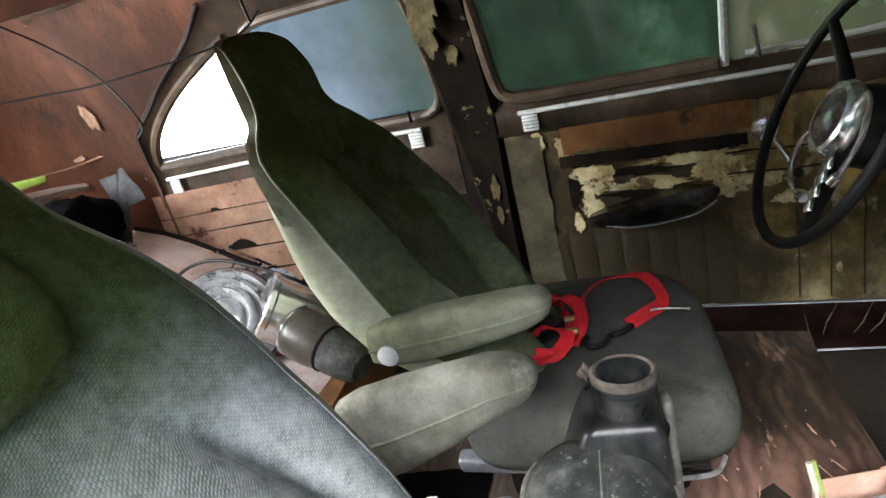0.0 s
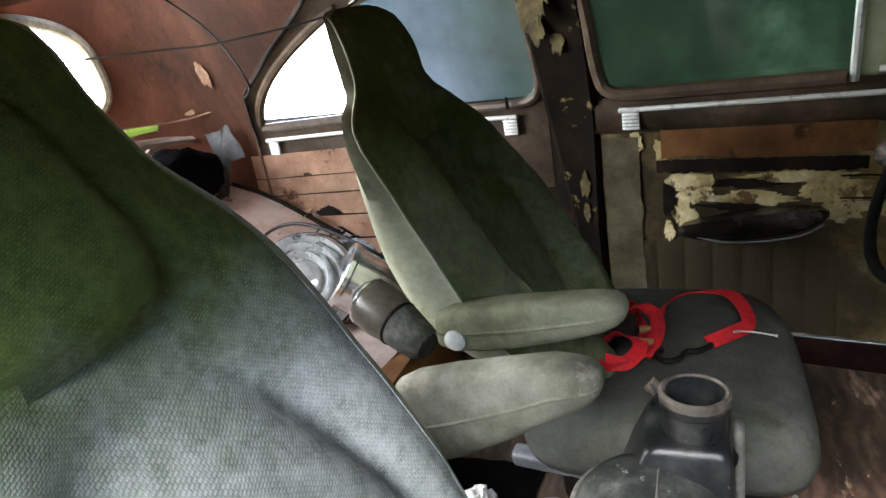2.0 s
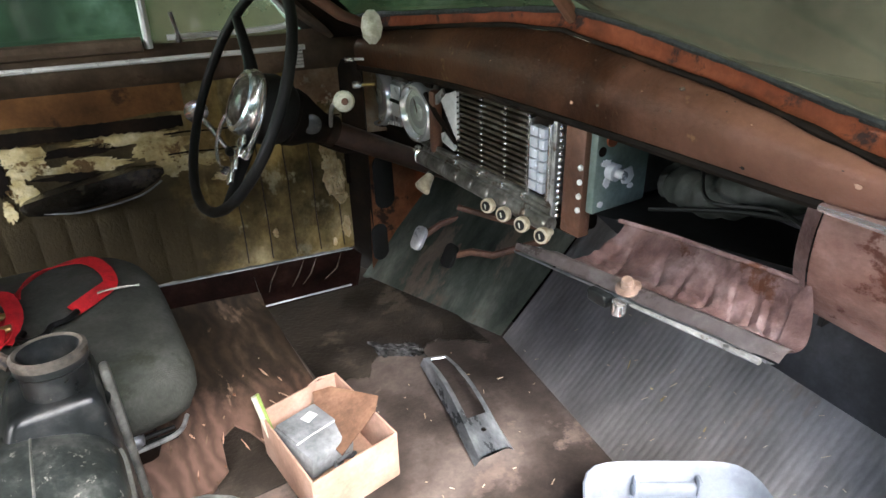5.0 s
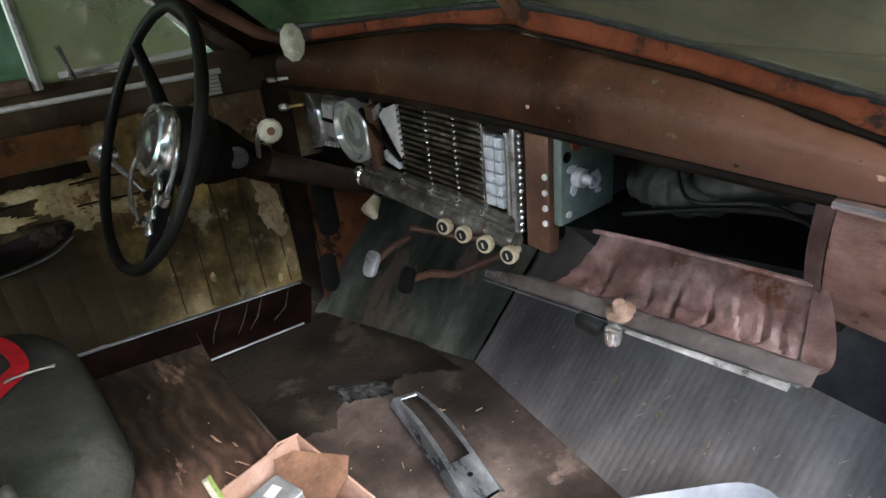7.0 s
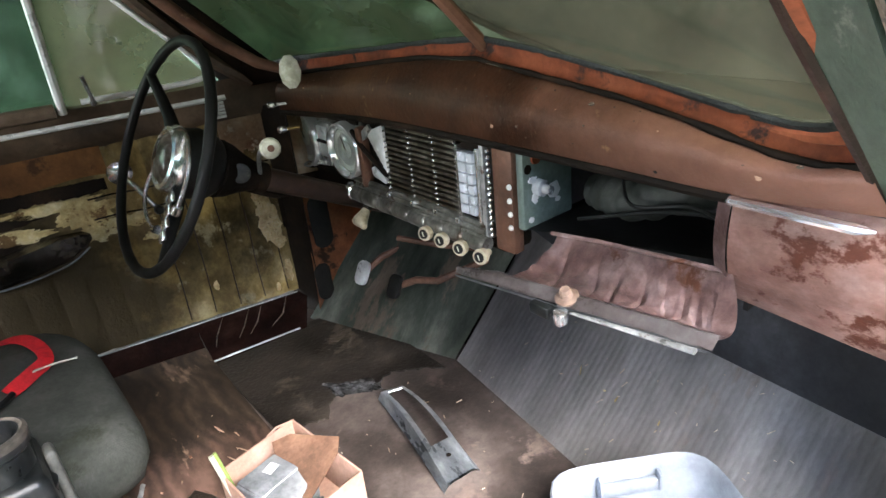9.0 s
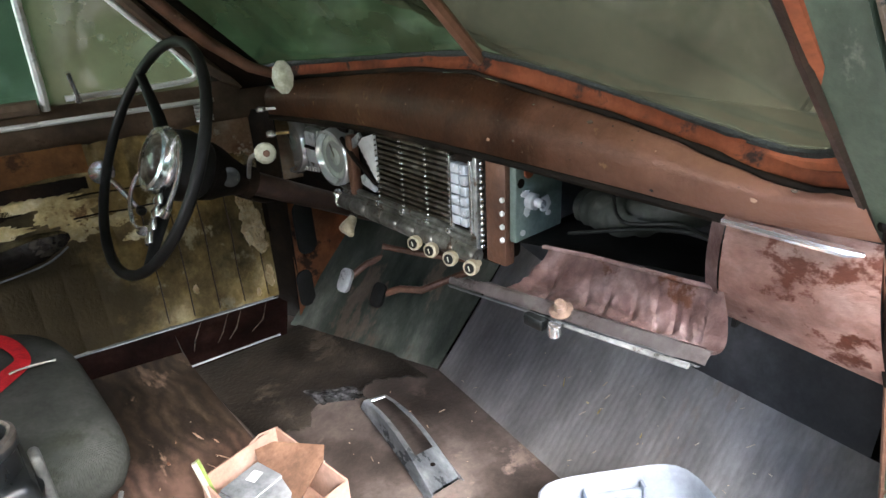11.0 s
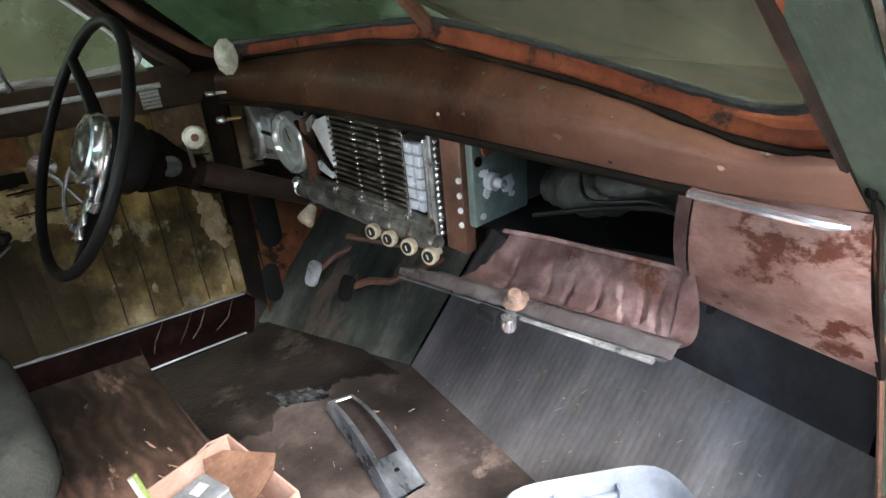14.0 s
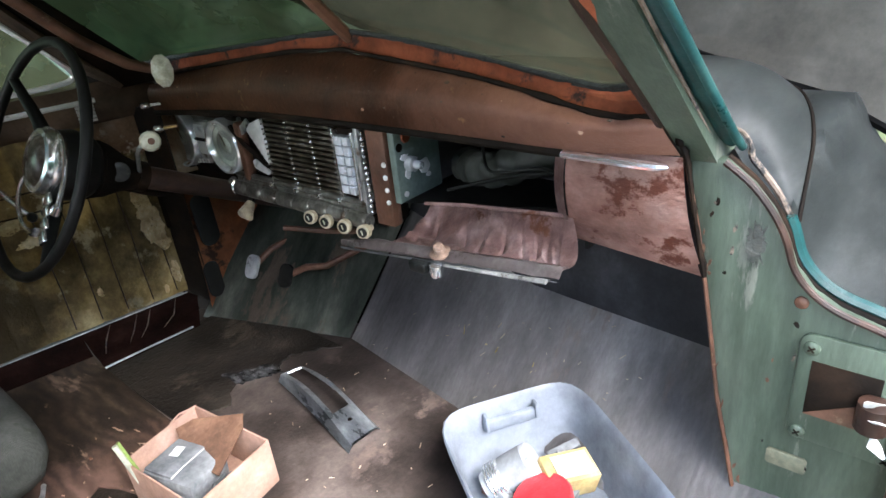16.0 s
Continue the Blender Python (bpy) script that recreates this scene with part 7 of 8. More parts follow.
# added black sheet paints the under-seat shade onto the floor
solo("floor_shade_sheet", sheet(lambda u, v: Vector((-0.42 + 0.31 * u + 0.02 * noise.noise(Vector((v * 5, 1, u))), -0.14 + 0.44 * v + 0.02 * noise.noise(Vector((u * 5, 2, v))), 0.0395 + 0.003 * noise.noise(Vector((u * 6, v * 6, 3))))), 20, 24, 0.003), SHADEBLACK, "black sheet painting the shade on the floor between the seats", "underlay")
bezel = thing("console_bezel", (0.75, 0.05, 0.03), "curved grey steel shifter bezel lying on the floor", "bezel")
P0, P1, P2, P3 = Vector((0.755, 0.200, 0)), Vector((0.815, 0.178, 0)), Vector((0.772, -0.098, 0)), Vector((0.692, -0.092, 0))


def bez_fn(u, v):
    p = P0.lerp(P3, u).lerp(P1.lerp(P2, u), v)
    arch = 0.034 * math.sin(math.pi * min(1, u * 0.92 + 0.08)) + 0.004
    edge = 0.024 * min(1, min(v, 1 - v) / 0.13)
    return Vector((p.x, p.y, 0.030 + max(0.0, arch - 0.006) * (0.35 + 0.65 * min(1, min(v, 1 - v) / 0.13)) + edge * 0.5))


part("frame", sheet(bez_fn, 60, 24, 0.003, lambda u, v: not (0.07 < u < 0.74 and 0.25 < v < 0.75)), BEZEL, bezel, "scuffed curved steel frame", 30)
part("screw_hole", lathe([(0.005, 0), (0.001, 0.001)], Matrix.Translation(bez_fn(0.84, 0.5) + Vector((0, 0, 0.0015))), 10), BLACKRUST, bezel)
part("bright_tab", tube([bez_fn(0.07, 0.26) + Vector((0, 0.0, 0.003)), bez_fn(0.07, 0.72) + Vector((0, 0, 0.003))], 0.003, 6), CHROME, bezel, "bright edge of the slot")

# ---- cardboard box ----
bx = thing("cardboard_box", (0.49, 0.05, 0.038), "small open cardboard box of car parts, on the floor", "box")
T4 = [Vector((0.553, 0.158, 0)), Vector((0.404, 0.130, 0)), Vector((0.422, -0.062, 0)), Vector((0.574, -0.040, 0))]
mid = sum(T4, Vector()) / 4
for a, b in zip(T4, T4[1:] + T4[:1]):
    way = (b - a).normalized()
    nrm = Vector((-way.y, way.x, 0))
    if nrm.dot(mid - a) < 0:
        nrm = -nrm
    L = (b - a).length
    n0 = facing((a + b) / 2 + Vector((0, 0, 0.084)), nrm)
    part("side", rbox((L, 0.092, 0.004), n0, 0.0015), CARD, bx)
part("base", plate([(p.x * 0.99 + mid.x * 0.01, p.y * 0.99 + mid.y * 0.01) for p in T4], 0.003, pose(0, 0, 0.039)), CARD, bx)
part("torn_tear", tube([Vector((0.50, 0.1515, 0.128)), Vector((0.52, 0.154, 0.134)), Vector((0.555, 0.155, 0.129))], 0.002, 5), CARD, bx)
motor = thing("plastic_housing", (0.466, 0.055, 0.09), "grey plastic electrical housing in the cardboard box", "housing")
mm = pose(0.466, 0.053, 0.096, 3, 4, 17)
part("body", rbox((0.088, 0.106, 0.044), mm, 0.007), HOUSING, motor)
part("cover", rbox((0.080, 0.058, 0.006), mm @ pose(0, 0.020, 0.0235), 0.0025), HOUSING, motor, "raised cover plate")
part("seam", tube([mm @ Vector((-0.040, -0.010, 0.0235)), mm @ Vector((-0.012, -0.008, 0.0240)), mm @ Vector((0.037, -0.009, 0.0235))], 0.0013, 6), WHITE, motor, "bright scuffed seam")
part("sticker", rbox((0.024, 0.017, 0.001), mm @ pose(0.012, 0.026, 0.0268, 0, 0, 12), 0), WHITE, motor, "small white sticker")
flap = thing("brown_card", (0.53, 0.06, 0.10), "loose brown card standing in the cardboard box", "card")
CARDS = [Vector(p) for p in ((0.503, 0.1435, 0.117), (0.535, 0.134, 0.1215), (0.5865, 0.046, 0.1375), (0.566, 0.018, 0.1345), (0.488, -0.016, 0.108), (0.478, 0.06, 0.104))]
part("sheet", rings([[p - Vector((0, 0, 0.0012)) for p in CARDS], [p + Vector((0, 0, 0.0012)) for p in CARDS]]),
     surface("rough_brown_card", [(0.19, 0.095, 0.055), (0.30, 0.165, 0.105)], scale=20, rough=0.85), flap)
stick = thing("striped_tube", (0.405, 0.115, 0.11), "short white and lime striped plastic tube in the box", "tube")
part("white_half", tube([(0.4085, 0.102, 0.095), (0.398, 0.122, 0.172)], 0.0045, 8), IVORY, stick)
part("lime_half", tube([(0.4150, 0.104, 0.095), (0.4045, 0.124, 0.173)], 0.0035, 8), OLIVELIME, stick, "lime stripe")
bits = thing("metal_brackets", (0.50, 0.0, 0.06), "small dark steel brackets heaped in the box", "brackets")
for k in range(7):
    part("bracket", rbox((0.03, 0.014, 0.006), pose(0.48 + 0.012 * (k % 4) + 0.01 * SHAPES.random(), -0.035 + 0.02 * (k // 2), 0.060 + 0.010 * (k % 3), SHAPES.uniform(0, 60), SHAPES.uniform(0, 50), SHAPES.uniform(0, 180)), 0.001), STEEL, bits)

# ---- clear plastic bin with its contents ----
bin_ = thing("storage_bin", (0.76, -0.487, 0.03), "open cloudy plastic storage bin with a handle recess", "storage bin")
BC, BU, BV = Vector((0.760, -0.487, 0)), Vector((0.834, -0.552, 0)), Vector((-0.552, -0.834, 0))


def bin_loop(z, k, n=5.0):
    out = []
    for i in range(64):
        a = 2 * math.pi * i / 64
        c, s = math.cos(a), math.sin(a)
        q = (abs(c) ** n + abs(s) ** n) ** (-1 / n)
        out.append(BC + BU * (0.1275 * q * c * k) + BV * (0.1865 * q * s * k) + Vector((0, 0, z)))
    return out


outer = [bin_loop(z, k, n) for z, k, n in ((0.030, 0.82, 6), (0.038, 0.855, 6), (0.09, 0.92, 6), (0.132, 0.97, 6), (0.136, 1.015, 6), (0.147, 1.03, 6), (0.151, 1.012, 6), (0.141, 0.965, 6), (0.09, 0.905, 6), (0.042, 0.84, 6), (0.036, 0.80, 6))]
part("tub", rings(outer), BIN, bin_)
hm = facing(BC - BV * 0.168 + Vector((0, 0, 0.116)), BV)
part("handle_recess", rbox((0.10, 0.022, 0.012), hm, 0.004), BIN, bin_, "moulded handle recess")
for x in (-0.045, 0.045):
    part("handle_rib", rbox((0.005, 0.03, 0.016), hm @ pose(x, 0.008, 0.002), 0.001), BIN, bin_)
jar = thing("glass_jar", (0.786, -0.396, 0.07), "tipped white-labelled jar in the storage bin", "jar")
jm = look((0.784, -0.394, 0.078), (0.824, -0.432, 0.108))
part("wall", lathe([(0.026, -0.045), (0.031, -0.04), (0.031, 0.03), (0.026, 0.04), (0.024, 0.05), (0.001, 0.05)], jm, 24), ALUMINIUM, jar)
part("wrapper", lathe([(0.0318, -0.03), (0.0320, 0.012)], jm, 24, caps=False), GREYPLASTIC, jar, "worn grey paper label")
for k in range(4):
    part("ridge", tube([jm @ Vector((0.0325 * math.cos(a), 0.0325 * math.sin(a), 0.018 + 0.006 * k)) for a in (2 * math.pi * j / 24 for j in range(24))], 0.0022, 6, closed=True), CHROME, jar, "ridged bright collar")
carton = thing("yellow_carton", (0.828, -0.468, 0.07), "small yellow and cream carton in the bin", "carton")
part("case", rbox((0.085, 0.055, 0.045), pose(0.828, -0.468, 0.078, 12, 8, -32), 0.002), YELLOW, carton)
part("cream_panel", rbox((0.062, 0.040, 0.002), pose(0.828, -0.468, 0.078, 12, 8, -32) @ pose(0.004, 0, 0.0235), 0), IVORY, carton, "cream front panel")
lid = thing("red_lid", (0.758, -0.468, 0.07), "round red plastic lid in the storage bin", "lid")
part("disc", lathe([(0.046, 0), (0.047, 0.012), (0.044, 0.016), (0.03, 0.0175), (0.001, 0.018)], pose(0.756, -0.470, 0.084, -14, -6, 0), 32), REDLID, lid)
under = thing("parts_heap", (0.76, -0.49, 0.045), "heap of small dark car parts in the bin", "car parts")
for k in range(26):
    part("piece", rbox((SHAPES.uniform(0.02, 0.06), SHAPES.uniform(0.012, 0.03), SHAPES.uniform(0.008, 0.022)),
                       Matrix.Translation(BC + BU * SHAPES.uniform(-0.08, 0.085) + BV * SHAPES.uniform(-0.12, 0.14) + Vector((0, 0, 0.046 + 0.022 * SHAPES.random()))) @ pose(0, 0, 0, SHAPES.uniform(-30, 30), SHAPES.uniform(-30, 30), SHAPES.uniform(0, 180)), 0.002),
         SHAPES.choice([STEEL, GREYPLASTIC, RUST, BLACKPLASTIC, IVORY]), under)

# ---- black air-filter housing on the passenger cushion ----
air = thing("air_filter_housing", (0.12, -0.08, 0.28), "dusty black plastic air filter housing with an open neck", "air filter housing")


def slab(x0, x1, y0, y1, z, r=0.02):
    return [Vector(((x0 + x1) / 2 + p[0], (y0 + y1) / 2 + p[1], z)) for p in round_outline(x1 - x0, y1 - y0, r)]


part("body", rings([slab(0.064, 0.212, -0.090, 0.060, 0.030), slab(0.072, 0.210, -0.084, 0.058, 0.290, 0.016), slab(0.092, 0.208, -0.070, 0.054, 0.345, 0.014), slab(0.112, 0.206, -0.060, 0.050, 0.388, 0.012),
                    slab(0.118, 0.203, -0.056, 0.046, 0.396, 0.012), slab(0.128, 0.196, -0.050, 0.040, 0.399, 0.010)]), BLACKPLASTIC, air)
part("flange", rbox((0.012, 0.030, 0.32), pose(0.214, 0.004, 0.232), 0.006, 3), DUSTLIP, air, "dusty upright flange")
nm = pose(0.1655, -0.016, 0.361, -4, 2, 0)
neck = part("neck", lathe([(0.041, 0.0), (0.039, 0.008), (0.0352, 0.014), (0.0345, 0.062), (0.0382, 0.066), (0.0385, 0.080), (0.036, 0.083), (0.031, 0.083), (0.0295, 0.076), (0.029, 0.03), (0.0, 0.026)], nm, 36, caps=False), BLACKPLASTIC, air)
part("neck_collar", lathe([(0.046, -0.002), (0.047, 0.004), (0.043, 0.008), (0.037, 0.010)], nm, 36, caps=False), BLACKPLASTIC, air, "raised ring round the neck")
part("rim", lathe([(0.0387, 0.074), (0.0392, 0.082), (0.0352, 0.0850), (0.0318, 0.0835)], nm, 36, caps=False), DUSTYEDGE, neck, "dirt-caked rim")
part("dirt_lump", tube([nm @ Vector((-0.038, 0.012, 0.070)), nm @ Vector((-0.046, 0.018, 0.076)), nm @ Vector((-0.052, 0.012, 0.072))], [0.008, 0.010, 0.004], 8), DRYMUD, neck, "lump of dried mud")
dm = pose(0.109, -0.092, 0.242, 1.5, 9, 0)


def cover_at(a, k, z):
    # an arch: round at its head, straight sides running on towards the door
    c, s = math.cos(a), math.sin(a)
    if s >= 0:
        return dm @ Vector((0.091 * k * c, 0.0945 * k * s, z * 0.932))
    q = (abs(c) ** 7 + abs(s) ** 7) ** (-1 / 7)
    return dm @ Vector((0.091 * k * q * c, 0.0945 * k * q * s * 1.25, z * 0.932))


COVER = ((1.03, -0.06), (1.0, 0.0), (0.992, 0.04), (0.975, 0.072), (0.95, 0.092), (0.91, 0.108), (0.86, 0.117), (0.8, 0.124), (0.7, 0.131), (0.6, 0.136), (0.3, 0.143), (0.02, 0.145))
part("round_cover", rings([[cover_at(2 * math.pi * i / 56, k, z) for i in range(56)] for k, z in COVER]), DUSTDOME, air, "dusty rounded cover")
part("cover_ridge", tube([cover_at(math.pi / 2, k, z) for k, z in COVER[4:]] + [cover_at(-math.pi / 2, k, z) for k, z in COVER[:4:-1]], 0.0016, 6), DUSTLIP, air, "moulded centre ridge")
part("cover_lip", tube([cover_at(2 * math.pi * i / 56, 0.945, 0.0975) for i in range(56)], 0.0042, 8, closed=True), DUSTLIP, air, "raised dusty lip")

# ---- red ratchet strap on the driver's cushion ----
strap = thing("ratchet_strap", (0.12, 0.42, 0.285), "red ratchet strap with a black hook on the driver's cushion", "strap")


def ribbon(points, w=0.024, n=40, tilt=0.3, t=0.0012):
    line = smooth_line(points, n)
    loops = []
    for i, p in enumerate(line):
        way = (line[min(i + 1, n)] - line[max(i - 1, 0)]).normalized()
        side = way.cross(Vector((0, 0, 1))).normalized()
        side = (side * math.cos(tilt + 0.5 * math.sin(i * 0.23)) + Vector((0, 0, 1)) * math.sin(tilt + 0.5 * math.sin(i * 0.23))).normalized()
        up = way.cross(side)
        loops.append([p + side * w / 2 + up * t, p - side * w / 2 + up * t, p - side * w / 2 - up * t, p + side * w / 2 - up * t])
    return rings(loops)


part("webbing", ribbon([(0.10, 0.44, 0.296), (0.112, 0.485, 0.298), (0.15, 0.527, 0.300), (0.215, 0.535, 0.300), (0.243, 0.490, 0.298), (0.250, 0.42, 0.296), (0.222, 0.385, 0.296), (0.185, 0.350, 0.296)], tilt=0.35), RED, strap, "red webbing loop")
part("webbing", ribbon([(-0.06, 0.34, 0.300), (-0.01, 0.285, 0.300), (0.03, 0.255, 0.300), (0.075, 0.275, 0.302), (0.092, 0.33, 0.304), (0.07, 0.40, 0.304), (0.06, 0.46, 0.302), (0.03, 0.47, 0.302)], tilt=1.0), RED, strap, "crumpled red webbing")
part("webbing", ribbon([(0.0, 0.30, 0.306), (0.04, 0.33, 0.318), (0.08, 0.31, 0.314), (0.06, 0.26, 0.306), (0.02, 0.27, 0.304)], tilt=0.6), RED, strap, "crumpled red webbing")
part("webbing", ribbon([(-0.05, 0.32, 0.302), (0.005, 0.345, 0.322), (0.045, 0.395, 0.330), (0.078, 0.432, 0.318), (0.10, 0.45, 0.298)], tilt=0.9), RED, strap, "crumpled red webbing")
part("webbing", ribbon([(0.02, 0.41, 0.300), (0.055, 0.43, 0.322), (0.095, 0.40, 0.326), (0.105, 0.35, 0.312), (0.085, 0.30, 0.298)], tilt=0.2), RED, strap, "crumpled red webbing")
part("webbing_end", ribbon([(0.225, 0.392, 0.297), (0.255, 0.390, 0.296), (0.292, 0.384, 0.294)], 0.014, 12, 0.1), IVORY, strap, "pale frayed strap end")
rat = part("ratchet", rbox((0.03, 0.06, 0.022), pose(0.045, 0.355, 0.305, 0, 10, -35), 0.004), BLACKPLASTIC, strap, "black ratchet body")
for y in (-0.022, 0.022):
    part("spool", tube([Vector((0.045, 0.355, 0.315)) + Vector((0.03, y - 0.01, -0.006)), Vector((0.045, 0.355, 0.320)) + Vector((0.055, y - 0.012, -0.01))], 0.007, 10), BRASS, rat, "brass spool")
part("hook", tube(smooth_line([(0.190, 0.345, 0.296), (0.172, 0.325, 0.296), (0.150, 0.318, 0.296), (0.140, 0.298, 0.295), (0.120, 0.290, 0.295), (0.105, 0.305, 0.295), (0.112, 0.322, 0.296)], 30), 0.0055, 8), RUBBER, strap, "black coated S-hook")

# ---- rear: boards, deck, scrap ----
for i, (z0, z1) in enumerate(((0.50, 0.572), (0.445, 0.497), (0.375, 0.441), (0.30, 0.371), (0.215, 0.296))):
    def board(u, v, z0=z0, z1=z1):
        s = -1.245 + (0.80 - 0.05 * i) * u
        z = z0 + (z1 - z0) * v
        return left(s, shell_d(s, 0.6) - 0.014 - 0.002 * i + 0.004 * noise.noise(Vector((s * 8, z * 20, i))), z)
    def sound(u, v, i=i):
        # rotted away along the foot and at the front end
        return v > 0.9 * noise.noise(Vector((u * 9, i * 3.7, 0.5))) - 0.25 + 0.35 * (i > 1) and u < 0.93 + 0.12 * noise.noise(Vector((v * 5, i * 2.1, 4)))
    solo("side_board", sheet(board, 120, 18, 0.005, sound), TANBOARD, "bare tan fibreboard strip on the rear side", "board", "rear side boards")


def deck_fn(u, v):
    s = -1.55 + 1.02 * u
    d = 0.78 - 0.05 * max(0, -0.9 - s) - 0.62 * v
    z = max(0.192, float(np.interp(s, [-1.55, -1.215, -1.03, -0.85, -0.70, -0.53], [0.545, 0.448, 0.332, 0.225, 0.215, 0.235])) - 0.07 * v ** 1.4) + 0.006 * noise.noise(Vector((s * 6, d * 6, 0)))
    return left(s, d, z)


solo("rear_deck", sheet(deck_fn, 50, 30, 0.006), DECK, "pale flaking rear wheel housing and deck", "deck", kind="structure")
solo("cargo_floor", box2((-1.74, -0.82, 0.03), (-0.42, 0.80, 0.19), 0.004), BROWNBOARD, "dark rusty rear floor behind the seats", "floor", kind="structure")
rim_edge = thing("quarter_seam", left(-1.24, 0.73, 0.43), "rusty red seam beside the rear quarter window", "seam", kind="structure")
SEAM = [left(seam_s(z), shell_d(seam_s(z), z) - 0.008, z) for z in np.linspace(0.44, 1.02, 30)]
part("seam", tube(SEAM, 0.008, 6), DARKBROWN, rim_edge)
part("red_rust_edge", tube([p + Vector((0.006, -0.008, 0)) for p in SEAM[:16]], 0.004, 6), RUST, rim_edge, "rust-red edge")
part("wire", tube([p + Vector((0.012, -0.014, 0.004 * math.sin(i))) for i, p in enumerate(SEAM[8:])], 0.0035, 6), RUBBER, rim_edge, "black wire")
wires = thing("roof_wires", (-0.9, 0.55, 0.9), "slack black wires strung across the rear roof", "wires")
for q in (((-1.42, 0.42, 0.935), (-1.0, 0.55, 0.912), (-0.813, 0.56, 0.903), (-0.514, 0.57, 0.918), (-0.42, 0.58, 0.96)), ((-0.95, 0.50, 1.06), (-0.90, 0.55, 1.0), (-0.83, 0.57, 0.92), (-0.77, 0.57, 0.81), (-0.86, 0.66, 0.77)),
          ((-0.335, 0.36, 0.93), (-0.34, 0.362, 0.97), (-0.33, 0.37, 1.02), (-0.36, 0.38, 1.06))):
    part("wire", tube(smooth_line(q, 30), 0.0026, 6), RUBBER, wires)
shelf = thing("shelf_frame", (-1.30, 0.7, 0.66), "broken pinkish wooden shelf frame under the rear window", "frame")
part("rail", tube([(-1.33, 0.46, 0.705), (-1.30, 0.63, 0.684), (-1.29, 0.80, 0.664), (-1.275, 0.93, 0.642)], [0.017, 0.017, 0.015, 0.010], 6), DECK, shelf)
part("strut", tube([(-1.30, 0.62, 0.575), (-1.30, 0.70, 0.630), (-1.30, 0.775, 0.668)], 0.013, 6), DECK, shelf)
part("back_rail", tube([(-1.42, 0.44, 0.742), (-1.38, 0.70, 0.716), (-1.33, 0.92, 0.682)], 0.006, 6), STEEL, shelf)
part("rod", tube(smooth_line([(-1.34, 0.66, 0.730), (-1.27, 0.80, 0.715), (-1.20, 0.90, 0.72), (-1.12, 0.91, 0.745), (-1.04, 0.90, 0.79)], 20), 0.0045, 6), RUST, shelf)
solo("lime_strip", plate([(-0.10, -0.013), (0.09, -0.010), (0.095, 0.006), (0.02, 0.012), (-0.10, 0.014)], 0.012, facing((-1.315, 0.675, 0.712), (0.75, -0.5, 0.35)), 0.002), LIME, "bright lime plastic strip on the rear shelf", "strip")
# added black lump in place of the dark void under the rear shelf
void_bm = bmesh.new()
bmesh.ops.create_icosphere(void_bm, subdivisions=4, radius=1)
for v in void_bm.verts:
    n = 1 + 0.25 * noise.noise(v.co * 1.6) + 0.10 * noise.noise(v.co * 6)
    v.co = Vector((-1.20 + 0.09 * v.co.x * n, 0.712 + 0.140 * v.co.y * n, 0.568 + 0.085 * v.co.z * n))
solo("void_lump", void_bm, SHADEBLACK, "black lump standing in for the dark void over the rear deck", "bag")
FLAP = surface("grey_torn_felt", [(0.05, 0.052, 0.055), (0.12, 0.125, 0.13), (0.22, 0.225, 0.23)], scale=12, rough=0.7, bump=0.3)
def flap_fn(u, v):
    # held along its upper edge, curling forward at the free corner
    top = Vector((-1.215, 0.875, 0.662)).lerp(Vector((-1.115, 0.890, 0.678)), u)
    drop = (0.10 + 0.16 * math.sin(math.pi * min(1, u * 1.25 + 0.1))) * v
    return top + Vector((0.02 * math.sin(5 * u + 3 * v), -0.020 * v - 0.015 * math.sin(4 * u) * v, -drop + 0.006 * noise.noise(Vector((u * 6, v * 6, 1)))))
solo("torn_lining", sheet(flap_fn, 26, 16, 0.002), FLAP, "torn grey lining hanging from the shelf", "lining")
for k, (u, v, w, h) in enumerate(((0.03, 0.53, 0.030, 0.085), (0.16, 0.40, 0.035, 0.016))):
    p = rear_fn(1)(u, v)
    q = rear_fn(1)(u + 0.01, v)
    r = rear_fn(1)(u, v + 0.01)
    nrm = (q - p).cross(r - p).normalized()
    if nrm.x < 0:
        nrm = -nrm
    solo("peeling_patch", plate(blob(w, h, 50, 0.45, 60 + k), 0.002, facing(p + nrm * 0.006, nrm)), STREAK, "pale streak of peeled paint on the rusty rear quarter", "paint patch", kind="structure")
cover = thing("wheel_cover", (-0.80, 0.60, 0.30), "dished grey steel wheel cover with ribs, among scrap", "wheel cover")
cm = facing((-0.75, 0.545, 0.315), (0.30, -0.72, 0.62))
part("dish", lathe([(0.135, -0.03), (0.14, -0.015), (0.128, 0.008), (0.116, -0.012), (0.102, 0.022), (0.090, 0.002), (0.075, 0.034), (0.060, 0.018), (0.04, 0.044), (0.001, 0.05)], cm, 48, caps=False), ALUMINIUM, cover)
part("rolled_edge", tube([cm @ Vector((0.138 * math.cos(a), 0.138 * math.sin(a), -0.02)) for a in (2 * math.pi * k / 48 for k in range(48))], 0.006, 6, closed=True), RUBBER, cover, "black rubber edge")
can = thing("lamp_bucket", (-0.61, 0.55, 0.30), "grey headlamp bucket with a chrome ring, among scrap", "lamp bucket")
lm2 = facing((-0.600, 0.535, 0.330), (-0.66, -0.33, 0.62)) @ Matrix.Scale(0.92, 4)
part("bucket", lathe([(0.02, -0.15), (0.06, -0.14), (0.078, -0.10), (0.083, -0.04), (0.086, 0.02), (0.082, 0.02), (0.074, -0.05), (0.001, -0.09)], lm2, 36, caps=False), CHROME, can)
